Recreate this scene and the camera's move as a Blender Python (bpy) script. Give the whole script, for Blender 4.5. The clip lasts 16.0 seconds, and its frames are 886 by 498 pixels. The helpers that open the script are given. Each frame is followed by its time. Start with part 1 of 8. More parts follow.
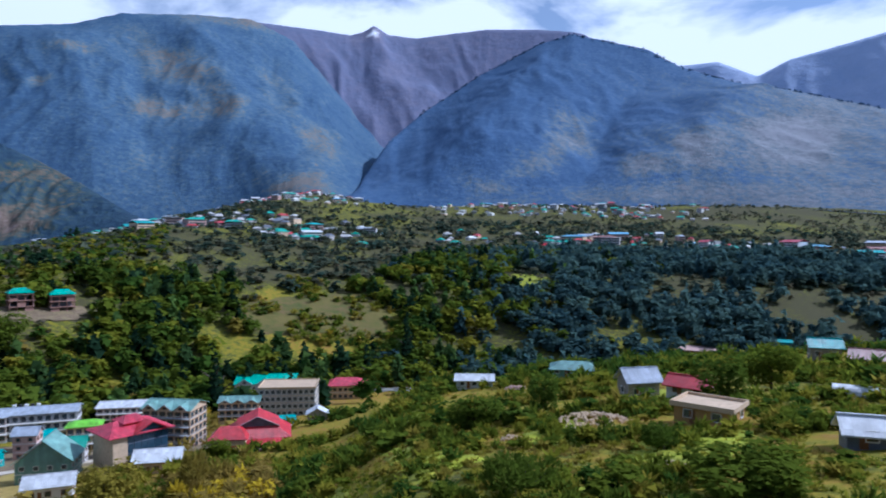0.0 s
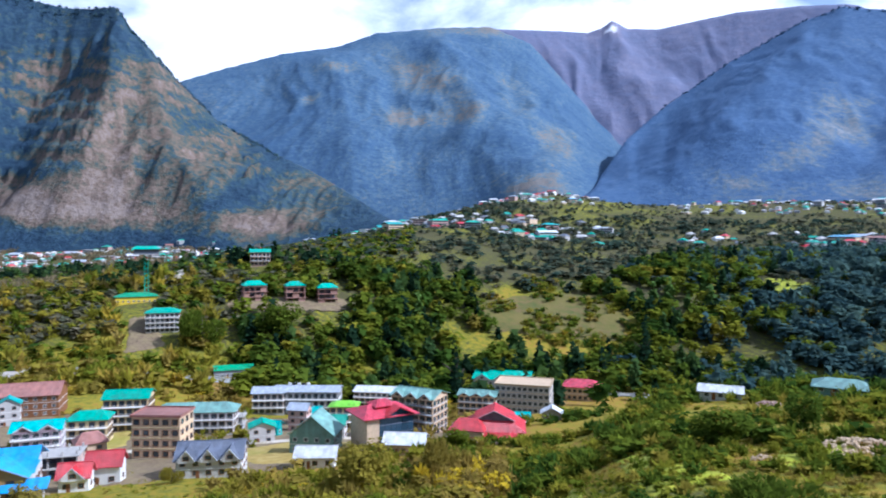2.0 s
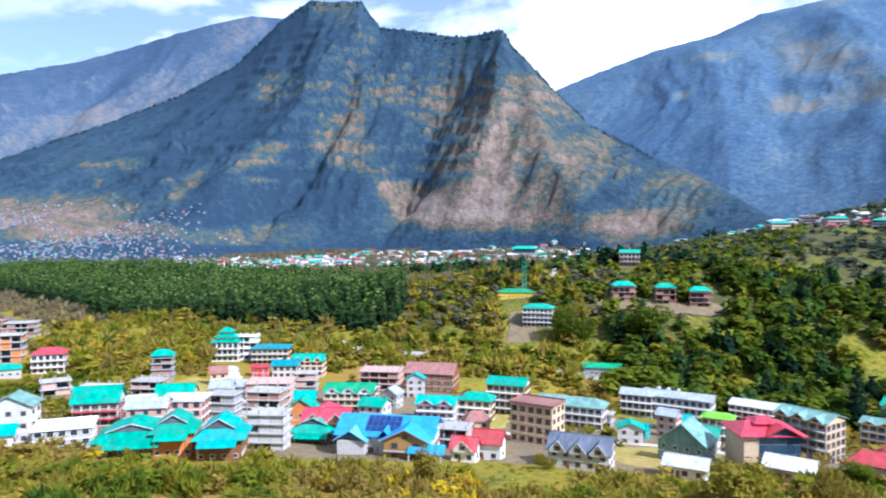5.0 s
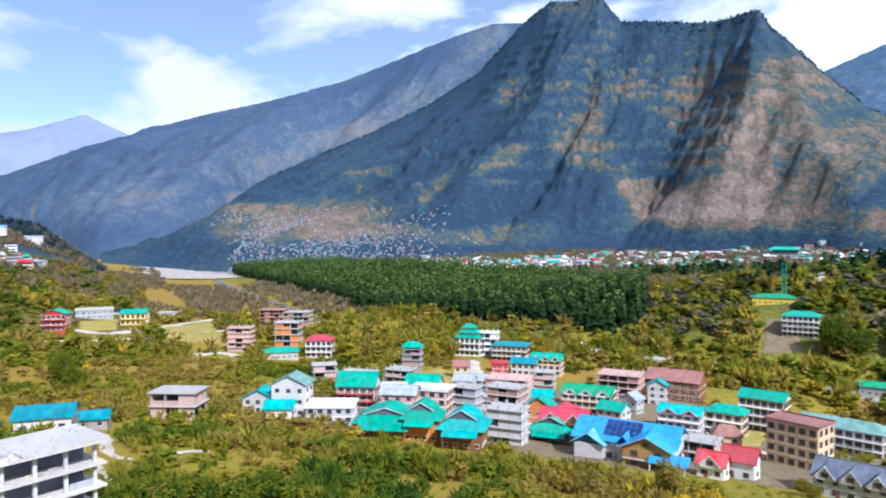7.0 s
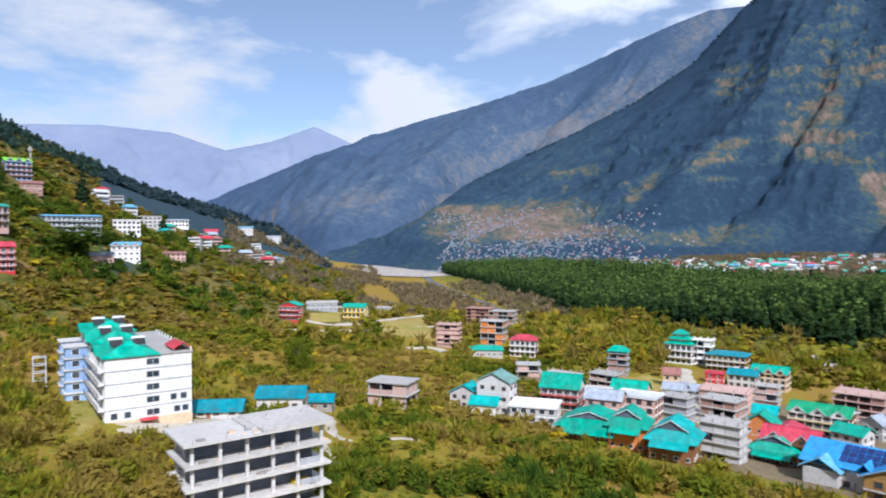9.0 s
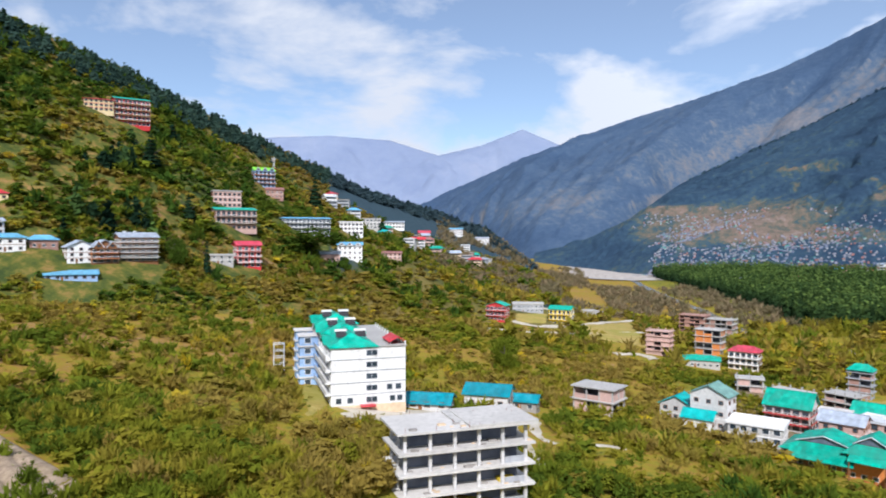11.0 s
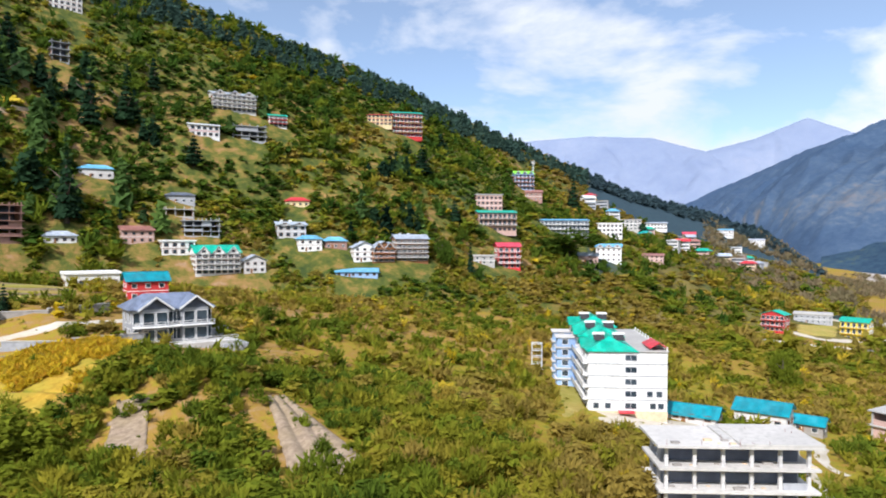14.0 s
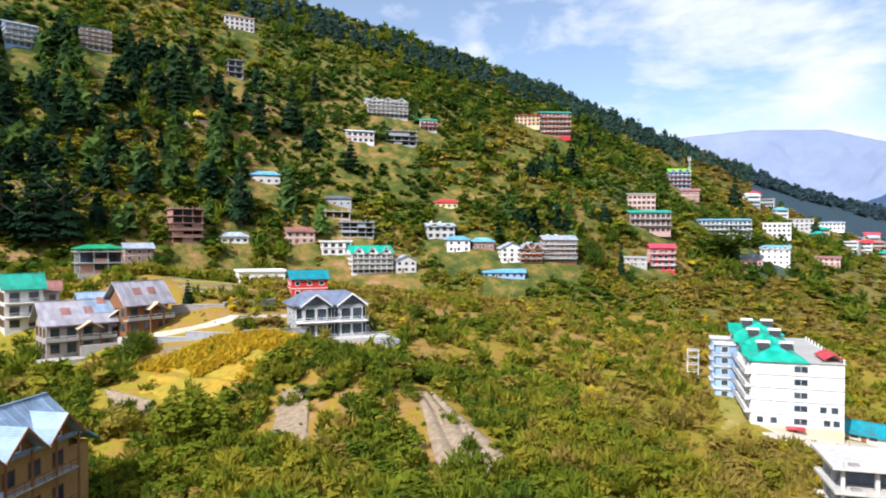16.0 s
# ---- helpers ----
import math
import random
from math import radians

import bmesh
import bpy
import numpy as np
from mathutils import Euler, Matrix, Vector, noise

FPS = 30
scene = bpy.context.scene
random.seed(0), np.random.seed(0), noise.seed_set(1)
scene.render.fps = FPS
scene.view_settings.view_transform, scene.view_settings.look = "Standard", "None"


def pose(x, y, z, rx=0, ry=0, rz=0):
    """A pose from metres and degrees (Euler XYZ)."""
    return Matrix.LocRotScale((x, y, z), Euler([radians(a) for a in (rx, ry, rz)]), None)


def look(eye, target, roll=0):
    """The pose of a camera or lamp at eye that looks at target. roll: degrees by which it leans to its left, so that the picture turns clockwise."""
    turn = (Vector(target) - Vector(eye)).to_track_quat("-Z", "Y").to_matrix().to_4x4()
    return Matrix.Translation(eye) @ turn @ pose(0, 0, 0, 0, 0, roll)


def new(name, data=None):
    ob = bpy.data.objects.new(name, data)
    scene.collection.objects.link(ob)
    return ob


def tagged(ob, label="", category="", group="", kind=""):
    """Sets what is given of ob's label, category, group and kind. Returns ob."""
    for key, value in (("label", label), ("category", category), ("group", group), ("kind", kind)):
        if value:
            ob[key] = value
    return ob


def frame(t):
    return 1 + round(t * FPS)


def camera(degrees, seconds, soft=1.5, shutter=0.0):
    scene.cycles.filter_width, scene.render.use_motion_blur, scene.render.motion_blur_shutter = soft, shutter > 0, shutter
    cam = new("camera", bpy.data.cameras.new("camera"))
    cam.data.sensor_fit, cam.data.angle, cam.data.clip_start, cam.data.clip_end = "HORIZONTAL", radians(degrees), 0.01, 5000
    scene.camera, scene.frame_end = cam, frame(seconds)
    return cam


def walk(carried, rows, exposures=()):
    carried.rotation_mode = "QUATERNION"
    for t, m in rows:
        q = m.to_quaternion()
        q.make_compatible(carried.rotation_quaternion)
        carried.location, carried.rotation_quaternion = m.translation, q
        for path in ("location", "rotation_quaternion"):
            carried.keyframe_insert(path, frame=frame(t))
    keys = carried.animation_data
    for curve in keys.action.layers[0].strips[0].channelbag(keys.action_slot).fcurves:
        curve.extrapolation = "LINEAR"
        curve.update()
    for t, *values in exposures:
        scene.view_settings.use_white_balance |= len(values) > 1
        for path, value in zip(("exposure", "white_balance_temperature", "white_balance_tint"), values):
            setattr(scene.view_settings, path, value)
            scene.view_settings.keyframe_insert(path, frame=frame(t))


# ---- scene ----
EYE = 60.0
cam = camera(65.8, 16.0, soft=1.9, shutter=0.3)
# seconds, yaw, pitch, roll of a drone that hovers and turns to its left
ROWS = [
    (0.0, 0.02, -1.30, 0.19), (0.5, 4.77, -1.31, 0.22), (1.0, 9.68, -1.32, 0.19), (1.5, 14.30, -1.32, 0.15),
    (2.0, 19.53, -1.34, 0.13), (2.5, 23.95, -1.34, 0.12), (3.0, 28.85, -1.35, 0.09), (3.5, 33.65, -1.34, 0.04),
    (4.0, 39.61, -1.34, -0.03), (4.5, 44.61, -1.33, -0.05), (5.0, 49.73, -1.31, -0.06), (5.2, 52.05, -1.31, -0.08),
    (7.3, 71.61, -1.25, -0.27), (7.5, 73.03, -1.25, -0.28), (8.0, 77.94, -1.22, -0.27), (8.5, 82.29, -1.18, -0.21),
    (9.0, 86.45, -1.14, -0.16), (9.2, 88.40, -1.12, -0.13), (11.3, 105.75, -0.98, 0.15), (11.5, 107.20, -0.97, 0.15),
    (12.0, 111.40, -0.96, 0.14), (12.5, 114.92, -0.95, 0.12), (13.0, 118.31, -0.94, 0.12), (13.5, 121.94, -0.92, 0.13),
    (14.0, 124.93, -0.91, 0.14), (14.5, 127.92, -0.90, 0.13), (15.0, 130.88, -0.89, 0.14), (15.5, 134.32, -0.88, 0.15),
    (16.0, 137.21, -0.87, 0.17),
]
# the clip's camera opens up as it turns from the bright sky above the gorge
STOPS = [(0.0, -0.28, 5000, 12), (1.5, 0.06, 5150, 12), (3.0, 0.60, 5300, 11), (5.0, 0.64, 5400, 11), (9.0, 0.10, 5800, 10), (12.5, 0.22, 6050, 9), (16.0, 0.52, 6150, 9)]
walk(cam, [(t, pose(0, 0, EYE, 90 + pitch, -roll, yaw)) for t, yaw, pitch, roll in ROWS], STOPS)

# ---- daylight ----
SUN_AZ, SUN_EL = -80.0, 42.0          # azimuth counted to the left of +y
world = bpy.data.worlds.new("sky")
scene.world = world
world.use_nodes = True
wn, wl = world.node_tree.nodes, world.node_tree.links
wn.clear()
w_out = wn.new("ShaderNodeOutputWorld")
w_bg = wn.new("ShaderNodeBackground")
w_sky = wn.new("ShaderNodeTexSky")
w_sky.sky_type, w_sky.sun_disc = "NISHITA", False
w_sky.sun_elevation, w_sky.sun_rotation = radians(SUN_EL), radians(-SUN_AZ)
w_sky.altitude, w_sky.air_density, w_sky.dust_density, w_sky.ozone_density = 1900, 1.0, 0.7, 1.0
w_bg.inputs["Strength"].default_value = 0.125
w_co = wn.new("ShaderNodeTexCoord")
# clouds: broad banks, stretched flat
w_map = wn.new("ShaderNodeMapping")
w_map.inputs["Scale"].default_value = (1.0, 1.0, 2.2)
w_map.inputs["Location"].default_value = (0.35, 0.2, 0.1)
w_noise = wn.new("ShaderNodeTexNoise")
w_noise.inputs["Scale"].default_value, w_noise.inputs["Detail"].default_value, w_noise.inputs["Roughness"].default_value = 3.4, 10.0, 0.55
w_noise.inputs["Distortion"].default_value = 0.25
w_ramp = wn.new("ShaderNodeValToRGB")
w_ramp.color_ramp.elements[0].position, w_ramp.color_ramp.elements[1].position = 0.43, 0.55
w_ramp.color_ramp.elements[0].color = (0.16, 0.16, 0.16, 1.0)
w_mix = wn.new("ShaderNodeMix")
w_mix.data_type = "RGBA"
# clouds are whiter and closer towards the sun
w_dot = wn.new("ShaderNodeVectorMath")
w_dot.operation = "DOT_PRODUCT"
w_dot.inputs[1].default_value = (-math.sin(radians(-20)), math.cos(radians(-20)), 0.25)
w_gain = wn.new("ShaderNodeMapRange")
w_gain.inputs["From Min"].default_value, w_gain.inputs["From Max"].default_value = -0.5, 0.8
w_gain.inputs["To Min"].default_value, w_gain.inputs["To Max"].default_value = 6.0, 9.4
w_cloud = wn.new("ShaderNodeMix")
w_cloud.data_type = "RGBA"
w_cloud.inputs["Factor"].default_value = 1.0
w_cloud.blend_type = "MULTIPLY"
w_cloud.inputs["A"].default_value = (0.96, 0.98, 1.06, 1.0)
w_thick = wn.new("ShaderNodeMath")
w_thick.operation = "MULTIPLY_ADD"
w_thick.inputs[1].default_value = 0.10
w_split = wn.new("ShaderNodeSeparateXYZ")
w_low = wn.new("ShaderNodeMapRange")
w_low.inputs["From Min"].default_value, w_low.inputs["From Max"].default_value = 0.06, 0.28
w_low.inputs["To Min"].default_value, w_low.inputs["To Max"].default_value = 0.145, -0.075
w_bank = wn.new("ShaderNodeMath")
for a, b in ((w_co.outputs["Generated"], w_split.inputs["Vector"]), (w_split.outputs["Z"], w_low.inputs["Value"]), (w_low.outputs["Result"], w_bank.inputs[0]), (w_noise.outputs["Fac"], w_bank.inputs[1])):
    wl.new(a, b)
for a, b in ((w_co.outputs["Generated"], w_dot.inputs[0]), (w_dot.outputs["Value"], w_gain.inputs["Value"]), (w_gain.outputs["Result"], w_cloud.inputs["B"]), (w_cloud.outputs["Result"], w_mix.inputs["B"]),
             (w_dot.outputs["Value"], w_thick.inputs[0]), (w_bank.outputs["Value"], w_thick.inputs[2]), (w_thick.outputs["Value"], w_ramp.inputs["Fac"])):
    wl.new(a, b)
for a, b in ((w_co.outputs["Generated"], w_map.inputs["Vector"]), (w_map.outputs["Vector"], w_noise.inputs["Vector"]),
             (w_ramp.outputs["Color"], w_mix.inputs["Factor"]), (w_sky.outputs["Color"], w_mix.inputs["A"]), (w_mix.outputs["Result"], w_bg.inputs["Color"]), (w_bg.outputs["Background"], w_out.inputs["Surface"])):
    wl.new(a, b)
sun = new("sun", bpy.data.lights.new("sun", "SUN"))
sun.data.energy, sun.data.angle, sun.data.color = 5.0, radians(0.6), (1.0, 0.94, 0.905)
s_az, s_el = radians(SUN_AZ), radians(SUN_EL)
sun.matrix_world = look((-900 * math.sin(s_az) * math.cos(s_el), 900 * math.cos(s_az) * math.cos(s_el), 900 * math.sin(s_el)), (0, 0, 0))

# ---- materials ----
def material(name, stops, scale=1.0, detail=6.0, rough=0.85, bump=0.0, bump_scale=None, metal=0.0, second=None, spec=0.3, vary=0.0):
    """Noise-driven colour (stops: position, rgb), a second broad noise that tints it, and a bump; sizes in metres."""
    m = bpy.data.materials.new(name)
    m.use_nodes = True
    n, l = m.node_tree.nodes, m.node_tree.links
    b = n["Principled BSDF"]
    b.inputs["Roughness"].default_value, b.inputs["Metallic"].default_value = rough, metal
    b.inputs["Specular IOR Level"].default_value = spec
    geo = n.new("ShaderNodeNewGeometry")
    noise_a = n.new("ShaderNodeTexNoise")
    noise_a.inputs["Scale"].default_value, noise_a.inputs["Detail"].default_value, noise_a.inputs["Roughness"].default_value = 1.0 / scale, detail, 0.62
    l.new(geo.outputs["Position"], noise_a.inputs["Vector"])
    ramp = n.new("ShaderNodeValToRGB")
    el = ramp.color_ramp.elements
    while len(el) < len(stops):
        el.new(0.5)
    for e, (p, c) in zip(el, stops):
        e.position, e.color = p, (*c, 1.0)
    l.new(noise_a.outputs["Fac"], ramp.inputs["Fac"])
    out = ramp.outputs["Color"]
    if second:
        size, colour, amount = second
        noise_b = n.new("ShaderNodeTexNoise")
        noise_b.inputs["Scale"].default_value, noise_b.inputs["Detail"].default_value = 1.0 / size, 4.0
        l.new(geo.outputs["Position"], noise_b.inputs["Vector"])
        lim = n.new("ShaderNodeMapRange")
        lim.inputs["From Min"].default_value, lim.inputs["From Max"].default_value, lim.inputs["To Max"].default_value = 0.42, 0.62, amount
        l.new(noise_b.outputs["Fac"], lim.inputs["Value"])
        mix = n.new("ShaderNodeMix")
        mix.data_type = "RGBA"
        mix.inputs["B"].default_value = (*colour, 1.0)
        l.new(lim.outputs["Result"], mix.inputs["Factor"])
        l.new(out, mix.inputs["A"])
        out = mix.outputs["Result"]
    if vary:
        info = n.new("ShaderNodeObjectInfo")
        hsv = n.new("ShaderNodeHueSaturation")
        span = n.new("ShaderNodeMapRange")
        span.inputs["To Min"].default_value, span.inputs["To Max"].default_value = 1.0 - vary, 1.0 + vary
        l.new(info.outputs["Random"], span.inputs["Value"])
        l.new(span.outputs["Result"], hsv.inputs["Value"])
        l.new(out, hsv.inputs["Color"])
        out = hsv.outputs["Color"]
    l.new(out, b.inputs["Base Color"])
    if bump:
        noise_c = n.new("ShaderNodeTexNoise")
        noise_c.inputs["Scale"].default_value, noise_c.inputs["Detail"].default_value = 1.0 / (bump_scale or scale), 8.0
        l.new(geo.outputs["Position"], noise_c.inputs["Vector"])
        bp = n.new("ShaderNodeBump")
        bp.inputs["Strength"].default_value, bp.inputs["Distance"].default_value = 0.7, bump
        l.new(noise_c.outputs["Fac"], bp.inputs["Height"])
        l.new(bp.outputs["Normal"], b.inputs["Normal"])
    return m


def cover_material(name, stops, fine, amount, bump, bump_scale, broad=None):
    """Land cover: the sheet's own cover value, broken up by fine noise, picks woods, scrub, dry grass or rock."""
    m = bpy.data.materials.new(name)
    m.use_nodes = True
    n, l = m.node_tree.nodes, m.node_tree.links
    b = n["Principled BSDF"]
    b.inputs["Roughness"].default_value, b.inputs["Specular IOR Level"].default_value = 0.95, 0.1
    geo, at = n.new("ShaderNodeNewGeometry"), n.new("ShaderNodeAttribute")
    at.attribute_name = "cover"
    na = n.new("ShaderNodeTexNoise")
    na.inputs["Scale"].default_value, na.inputs["Detail"].default_value, na.inputs["Roughness"].default_value = 1.0 / fine, 12.0, 0.7
    l.new(geo.outputs["Position"], na.inputs["Vector"])
    lim = n.new("ShaderNodeMapRange")
    lim.inputs["From Min"].default_value, lim.inputs["From Max"].default_value = 0.3, 0.7
    lim.inputs["To Min"].default_value, lim.inputs["To Max"].default_value = -amount, amount
    l.new(na.outputs["Fac"], lim.inputs["Value"])
    add = n.new("ShaderNodeMath")
    l.new(at.outputs["Fac"], add.inputs[0])
    l.new(lim.outputs["Result"], add.inputs[1])
    ramp = n.new("ShaderNodeValToRGB")
    el = ramp.color_ramp.elements
    while len(el) < len(stops):
        el.new(0.5)
    for e, (p, c) in zip(el, stops):
        e.position, e.color = p, (*c, 1.0)
    l.new(add.outputs["Value"], ramp.inputs["Fac"])
    l.new(ramp.outputs["Color"], b.inputs["Base Color"])
    nb = n.new("ShaderNodeTexNoise")
    nb.inputs["Scale"].default_value, nb.inputs["Detail"].default_value, nb.inputs["Roughness"].default_value = 1.0 / bump_scale, 10.0, 0.65
    l.new(geo.outputs["Position"], nb.inputs["Vector"])
    bp = n.new("ShaderNodeBump")
    bp.inputs["Strength"].default_value, bp.inputs["Distance"].default_value = 0.9, bump
    l.new(nb.outputs["Fac"], bp.inputs["Height"])
    l.new(bp.outputs["Normal"], b.inputs["Normal"])
    return m


M = {
    "meadow": cover_material("meadow_soil_and_grass", [(0.0, (0.078, 0.072, 0.034)), (0.15, (0.098, 0.096, 0.026)), (0.29, (0.155, 0.160, 0.022)), (0.48, (0.265, 0.215, 0.022)), (0.68, (0.280, 0.165, 0.034)), (0.95, (0.30, 0.20, 0.10))], 3.0, 0.34, 0.5, 1.5),
    # distance haze is painted as blue into the next five base colours
    "cliff": cover_material("hazed_pine_slope_with_brown_rock", [(0.0, (0.024, 0.048, 0.082)), (0.28, (0.037, 0.071, 0.108)), (0.42, (0.057, 0.090, 0.090)), (0.56, (0.120, 0.108, 0.082)), (0.76, (0.180, 0.134, 0.108)), (1.0, (0.24, 0.195, 0.17))], 15.0, 0.34, 7.0, 9.0),
    "far_west": cover_material("haze_tinted_woods_and_scree", [(0.0, (0.040, 0.070, 0.125)), (0.30, (0.058, 0.092, 0.148)), (0.46, (0.086, 0.116, 0.160)), (0.62, (0.128, 0.136, 0.156)), (1.0, (0.19, 0.178, 0.182))], 22.0, 0.24, 5.0, 16.0),
    "far": cover_material("hazed_pine_mountain", [(0.0, (0.052, 0.100, 0.178)), (0.30, (0.080, 0.136, 0.206)), (0.46, (0.118, 0.168, 0.205)), (0.62, (0.170, 0.168, 0.160)), (1.0, (0.22, 0.19, 0.17))], 17.0, 0.36, 5.0, 16.0),
    "far_east": cover_material("hazed_pine_mountain_east", [(0.0, (0.056, 0.106, 0.205)), (0.32, (0.078, 0.134, 0.236)), (0.48, (0.112, 0.162, 0.222)), (0.64, (0.165, 0.188, 0.212)), (1.0, (0.25, 0.26, 0.29))], 17.0, 0.34, 5.0, 16.0),
    "peak": cover_material("bare_top_in_haze_colour", [(0.0, (0.128, 0.158, 0.255)), (0.45, (0.170, 0.180, 0.268)), (0.7, (0.24, 0.23, 0.30)), (1.0, (0.85, 0.86, 0.9))], 60.0, 0.18, 8.0, 40.0),
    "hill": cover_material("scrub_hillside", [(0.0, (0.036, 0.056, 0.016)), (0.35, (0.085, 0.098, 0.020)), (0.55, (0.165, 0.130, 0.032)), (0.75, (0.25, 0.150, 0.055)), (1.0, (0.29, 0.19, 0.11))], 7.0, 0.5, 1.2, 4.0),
    # the lowest stops put a ridge's haze blue into the upper slope
    "shoulder": cover_material("orchard_shoulder_with_haze_blue", [(0.0, (0.036, 0.062, 0.078)), (0.22, (0.046, 0.070, 0.066)), (0.36, (0.095, 0.095, 0.024)), (0.6, (0.17, 0.135, 0.04)), (1.0, (0.24, 0.165, 0.08))], 9.0, 0.10, 1.2, 5.0),
    # both far ranges: pale haze and glare painted into the base colour
    "pale_haze": cover_material("pale_range_in_painted_haze", [(0.0, (0.34, 0.42, 0.60)), (0.5, (0.42, 0.49, 0.66)), (1.0, (0.58, 0.63, 0.76))], 160.0, 0.3, 16.0, 90.0),
    "haze": cover_material("haze_blue_range", [(0.0, (0.165, 0.205, 0.305)), (0.5, (0.20, 0.24, 0.335)), (1.0, (0.245, 0.275, 0.355))], 160.0, 0.3, 16.0, 90.0),
}


def paint(name, rgb, rough=0.6, metal=0.0, wear=0.25, scale=1.6, bump=0.0):
    """A painted, plastered or sheet-metal surface with fine grain, streaks of wear and small differences between things."""
    r, g, b = rgb
    dark = tuple(c * (1 - wear) for c in rgb)
    pale = tuple(min(1, c * (1 + 0.35 * wear) + 0.02 * wear) for c in rgb)
    return material(name, [(0.32, dark), (0.5, rgb), (0.7, pale)], scale, 8.0, rough, bump, None, metal, (7.0, tuple(0.78 * c + 0.015 for c in rgb), 0.5), 0.22, 0.10)


PAINTS = dict(
    teal=(0.004, 0.42, 0.29), green=(0.01, 0.36, 0.16), cyan=(0.006, 0.44, 0.42), blue=(0.04, 0.36, 0.80), skyroof=(0.16, 0.46, 0.68), deepteal=(0.005, 0.27, 0.34),
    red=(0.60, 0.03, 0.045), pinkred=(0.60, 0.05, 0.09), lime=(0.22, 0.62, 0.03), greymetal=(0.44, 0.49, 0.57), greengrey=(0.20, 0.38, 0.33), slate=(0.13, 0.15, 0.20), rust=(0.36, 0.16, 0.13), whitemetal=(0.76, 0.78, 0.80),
    white=(0.90, 0.89, 0.86), cream=(0.74, 0.60, 0.34), beige=(0.72, 0.54, 0.36), pink=(0.64, 0.43, 0.37), brick=(0.43, 0.25, 0.20), concrete=(0.50, 0.48, 0.45), grey=(0.40, 0.41, 0.43), palewall=(0.66, 0.64, 0.62),
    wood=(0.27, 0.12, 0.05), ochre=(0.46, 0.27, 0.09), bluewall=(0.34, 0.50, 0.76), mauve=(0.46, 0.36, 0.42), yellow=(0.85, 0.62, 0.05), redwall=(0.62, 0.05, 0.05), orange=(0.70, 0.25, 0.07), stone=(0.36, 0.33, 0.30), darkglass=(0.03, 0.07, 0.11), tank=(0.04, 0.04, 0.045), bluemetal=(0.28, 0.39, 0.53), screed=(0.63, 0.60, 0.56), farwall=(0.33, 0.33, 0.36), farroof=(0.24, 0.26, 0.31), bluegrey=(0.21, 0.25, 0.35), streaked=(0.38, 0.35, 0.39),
)
METALS = {"teal", "green", "cyan", "blue", "skyroof", "deepteal", "red", "pinkred", "lime", "greymetal", "greengrey", "slate", "rust", "whitemetal", "bluemetal", "bluegrey", "streaked"}
def sheet_roof(name, rgb):
    """Sheet metal laid in panels: each sheet a little lighter or duller, seams between them, dust and rust stains."""
    m = material(name, [(0.30, tuple(0.70 * c for c in rgb)), (0.5, rgb), (0.72, tuple(min(1, 1.15 * c + 0.02) for c in rgb))], 2.2, 8.0, 0.42, 0.0, None, 0.0, (3.0, tuple(0.62 * c + 0.05 for c in rgb), 0.4), 0.35, 0.12)
    n, l = m.node_tree.nodes, m.node_tree.links
    b = n["Principled BSDF"]
    colour = b.inputs["Base Color"].links[0].from_socket
    co, grid, cell = n.new("ShaderNodeTexCoord"), n.new("ShaderNodeVectorMath"), n.new("ShaderNodeVectorMath")
    grid.operation, grid.inputs[1].default_value = "DIVIDE", (0.95, 2.6, 50.0)
    cell.operation = "FLOOR"
    white, span, hsv = n.new("ShaderNodeTexWhiteNoise"), n.new("ShaderNodeMapRange"), n.new("ShaderNodeHueSaturation")
    span.inputs["To Min"].default_value, span.inputs["To Max"].default_value = 0.88, 1.26
    for a, c in ((co.outputs["Object"], grid.inputs[0]), (grid.outputs["Vector"], cell.inputs[0]), (cell.outputs["Vector"], white.inputs["Vector"]), (white.outputs["Value"], span.inputs["Value"]), (span.outputs["Result"], hsv.inputs["Value"]), (colour, hsv.inputs["Color"]), (hsv.outputs["Color"], b.inputs["Base Color"])):
        l.new(a, c)
    wave = n.new("ShaderNodeTexWave")
    wave.bands_direction, wave.wave_profile = "X", "SIN"
    wave.inputs["Scale"].default_value = 1.65
    bump = n.new("ShaderNodeBump")
    bump.inputs["Strength"].default_value, bump.inputs["Distance"].default_value = 0.8, 0.05
    for a, c in ((co.outputs["Object"], wave.inputs["Vector"]), (wave.outputs["Fac"], bump.inputs["Height"]), (bump.outputs["Normal"], b.inputs["Normal"])):
        l.new(a, c)
    return m


for key, rgb in PAINTS.items():
    rgb = tuple(0.84 * c for c in rgb)
    M[key] = sheet_roof(key + "_sheet", rgb) if key in METALS else paint(key, rgb, 0.12 if key == "darkglass" else 0.85, 0.0, 0.22, 0.9, 0.02)
M["pane"] = material("window_glass", [(0.3, (0.02, 0.03, 0.04)), (0.7, (0.06, 0.08, 0.10))], 3.0, 2.0, 0.08, spec=0.6)
M["solar"] = material("solar_panel", [(0.4, (0.01, 0.02, 0.09)), (0.6, (0.02, 0.05, 0.20))], 1.5, 2.0, 0.15, spec=0.6)

# ---- the land ----
def rnd(ix, iy, seed):
    v = np.sin(ix * 127.1 + iy * 311.7 + seed * 74.7) * 43758.5453
    return v - np.floor(v)


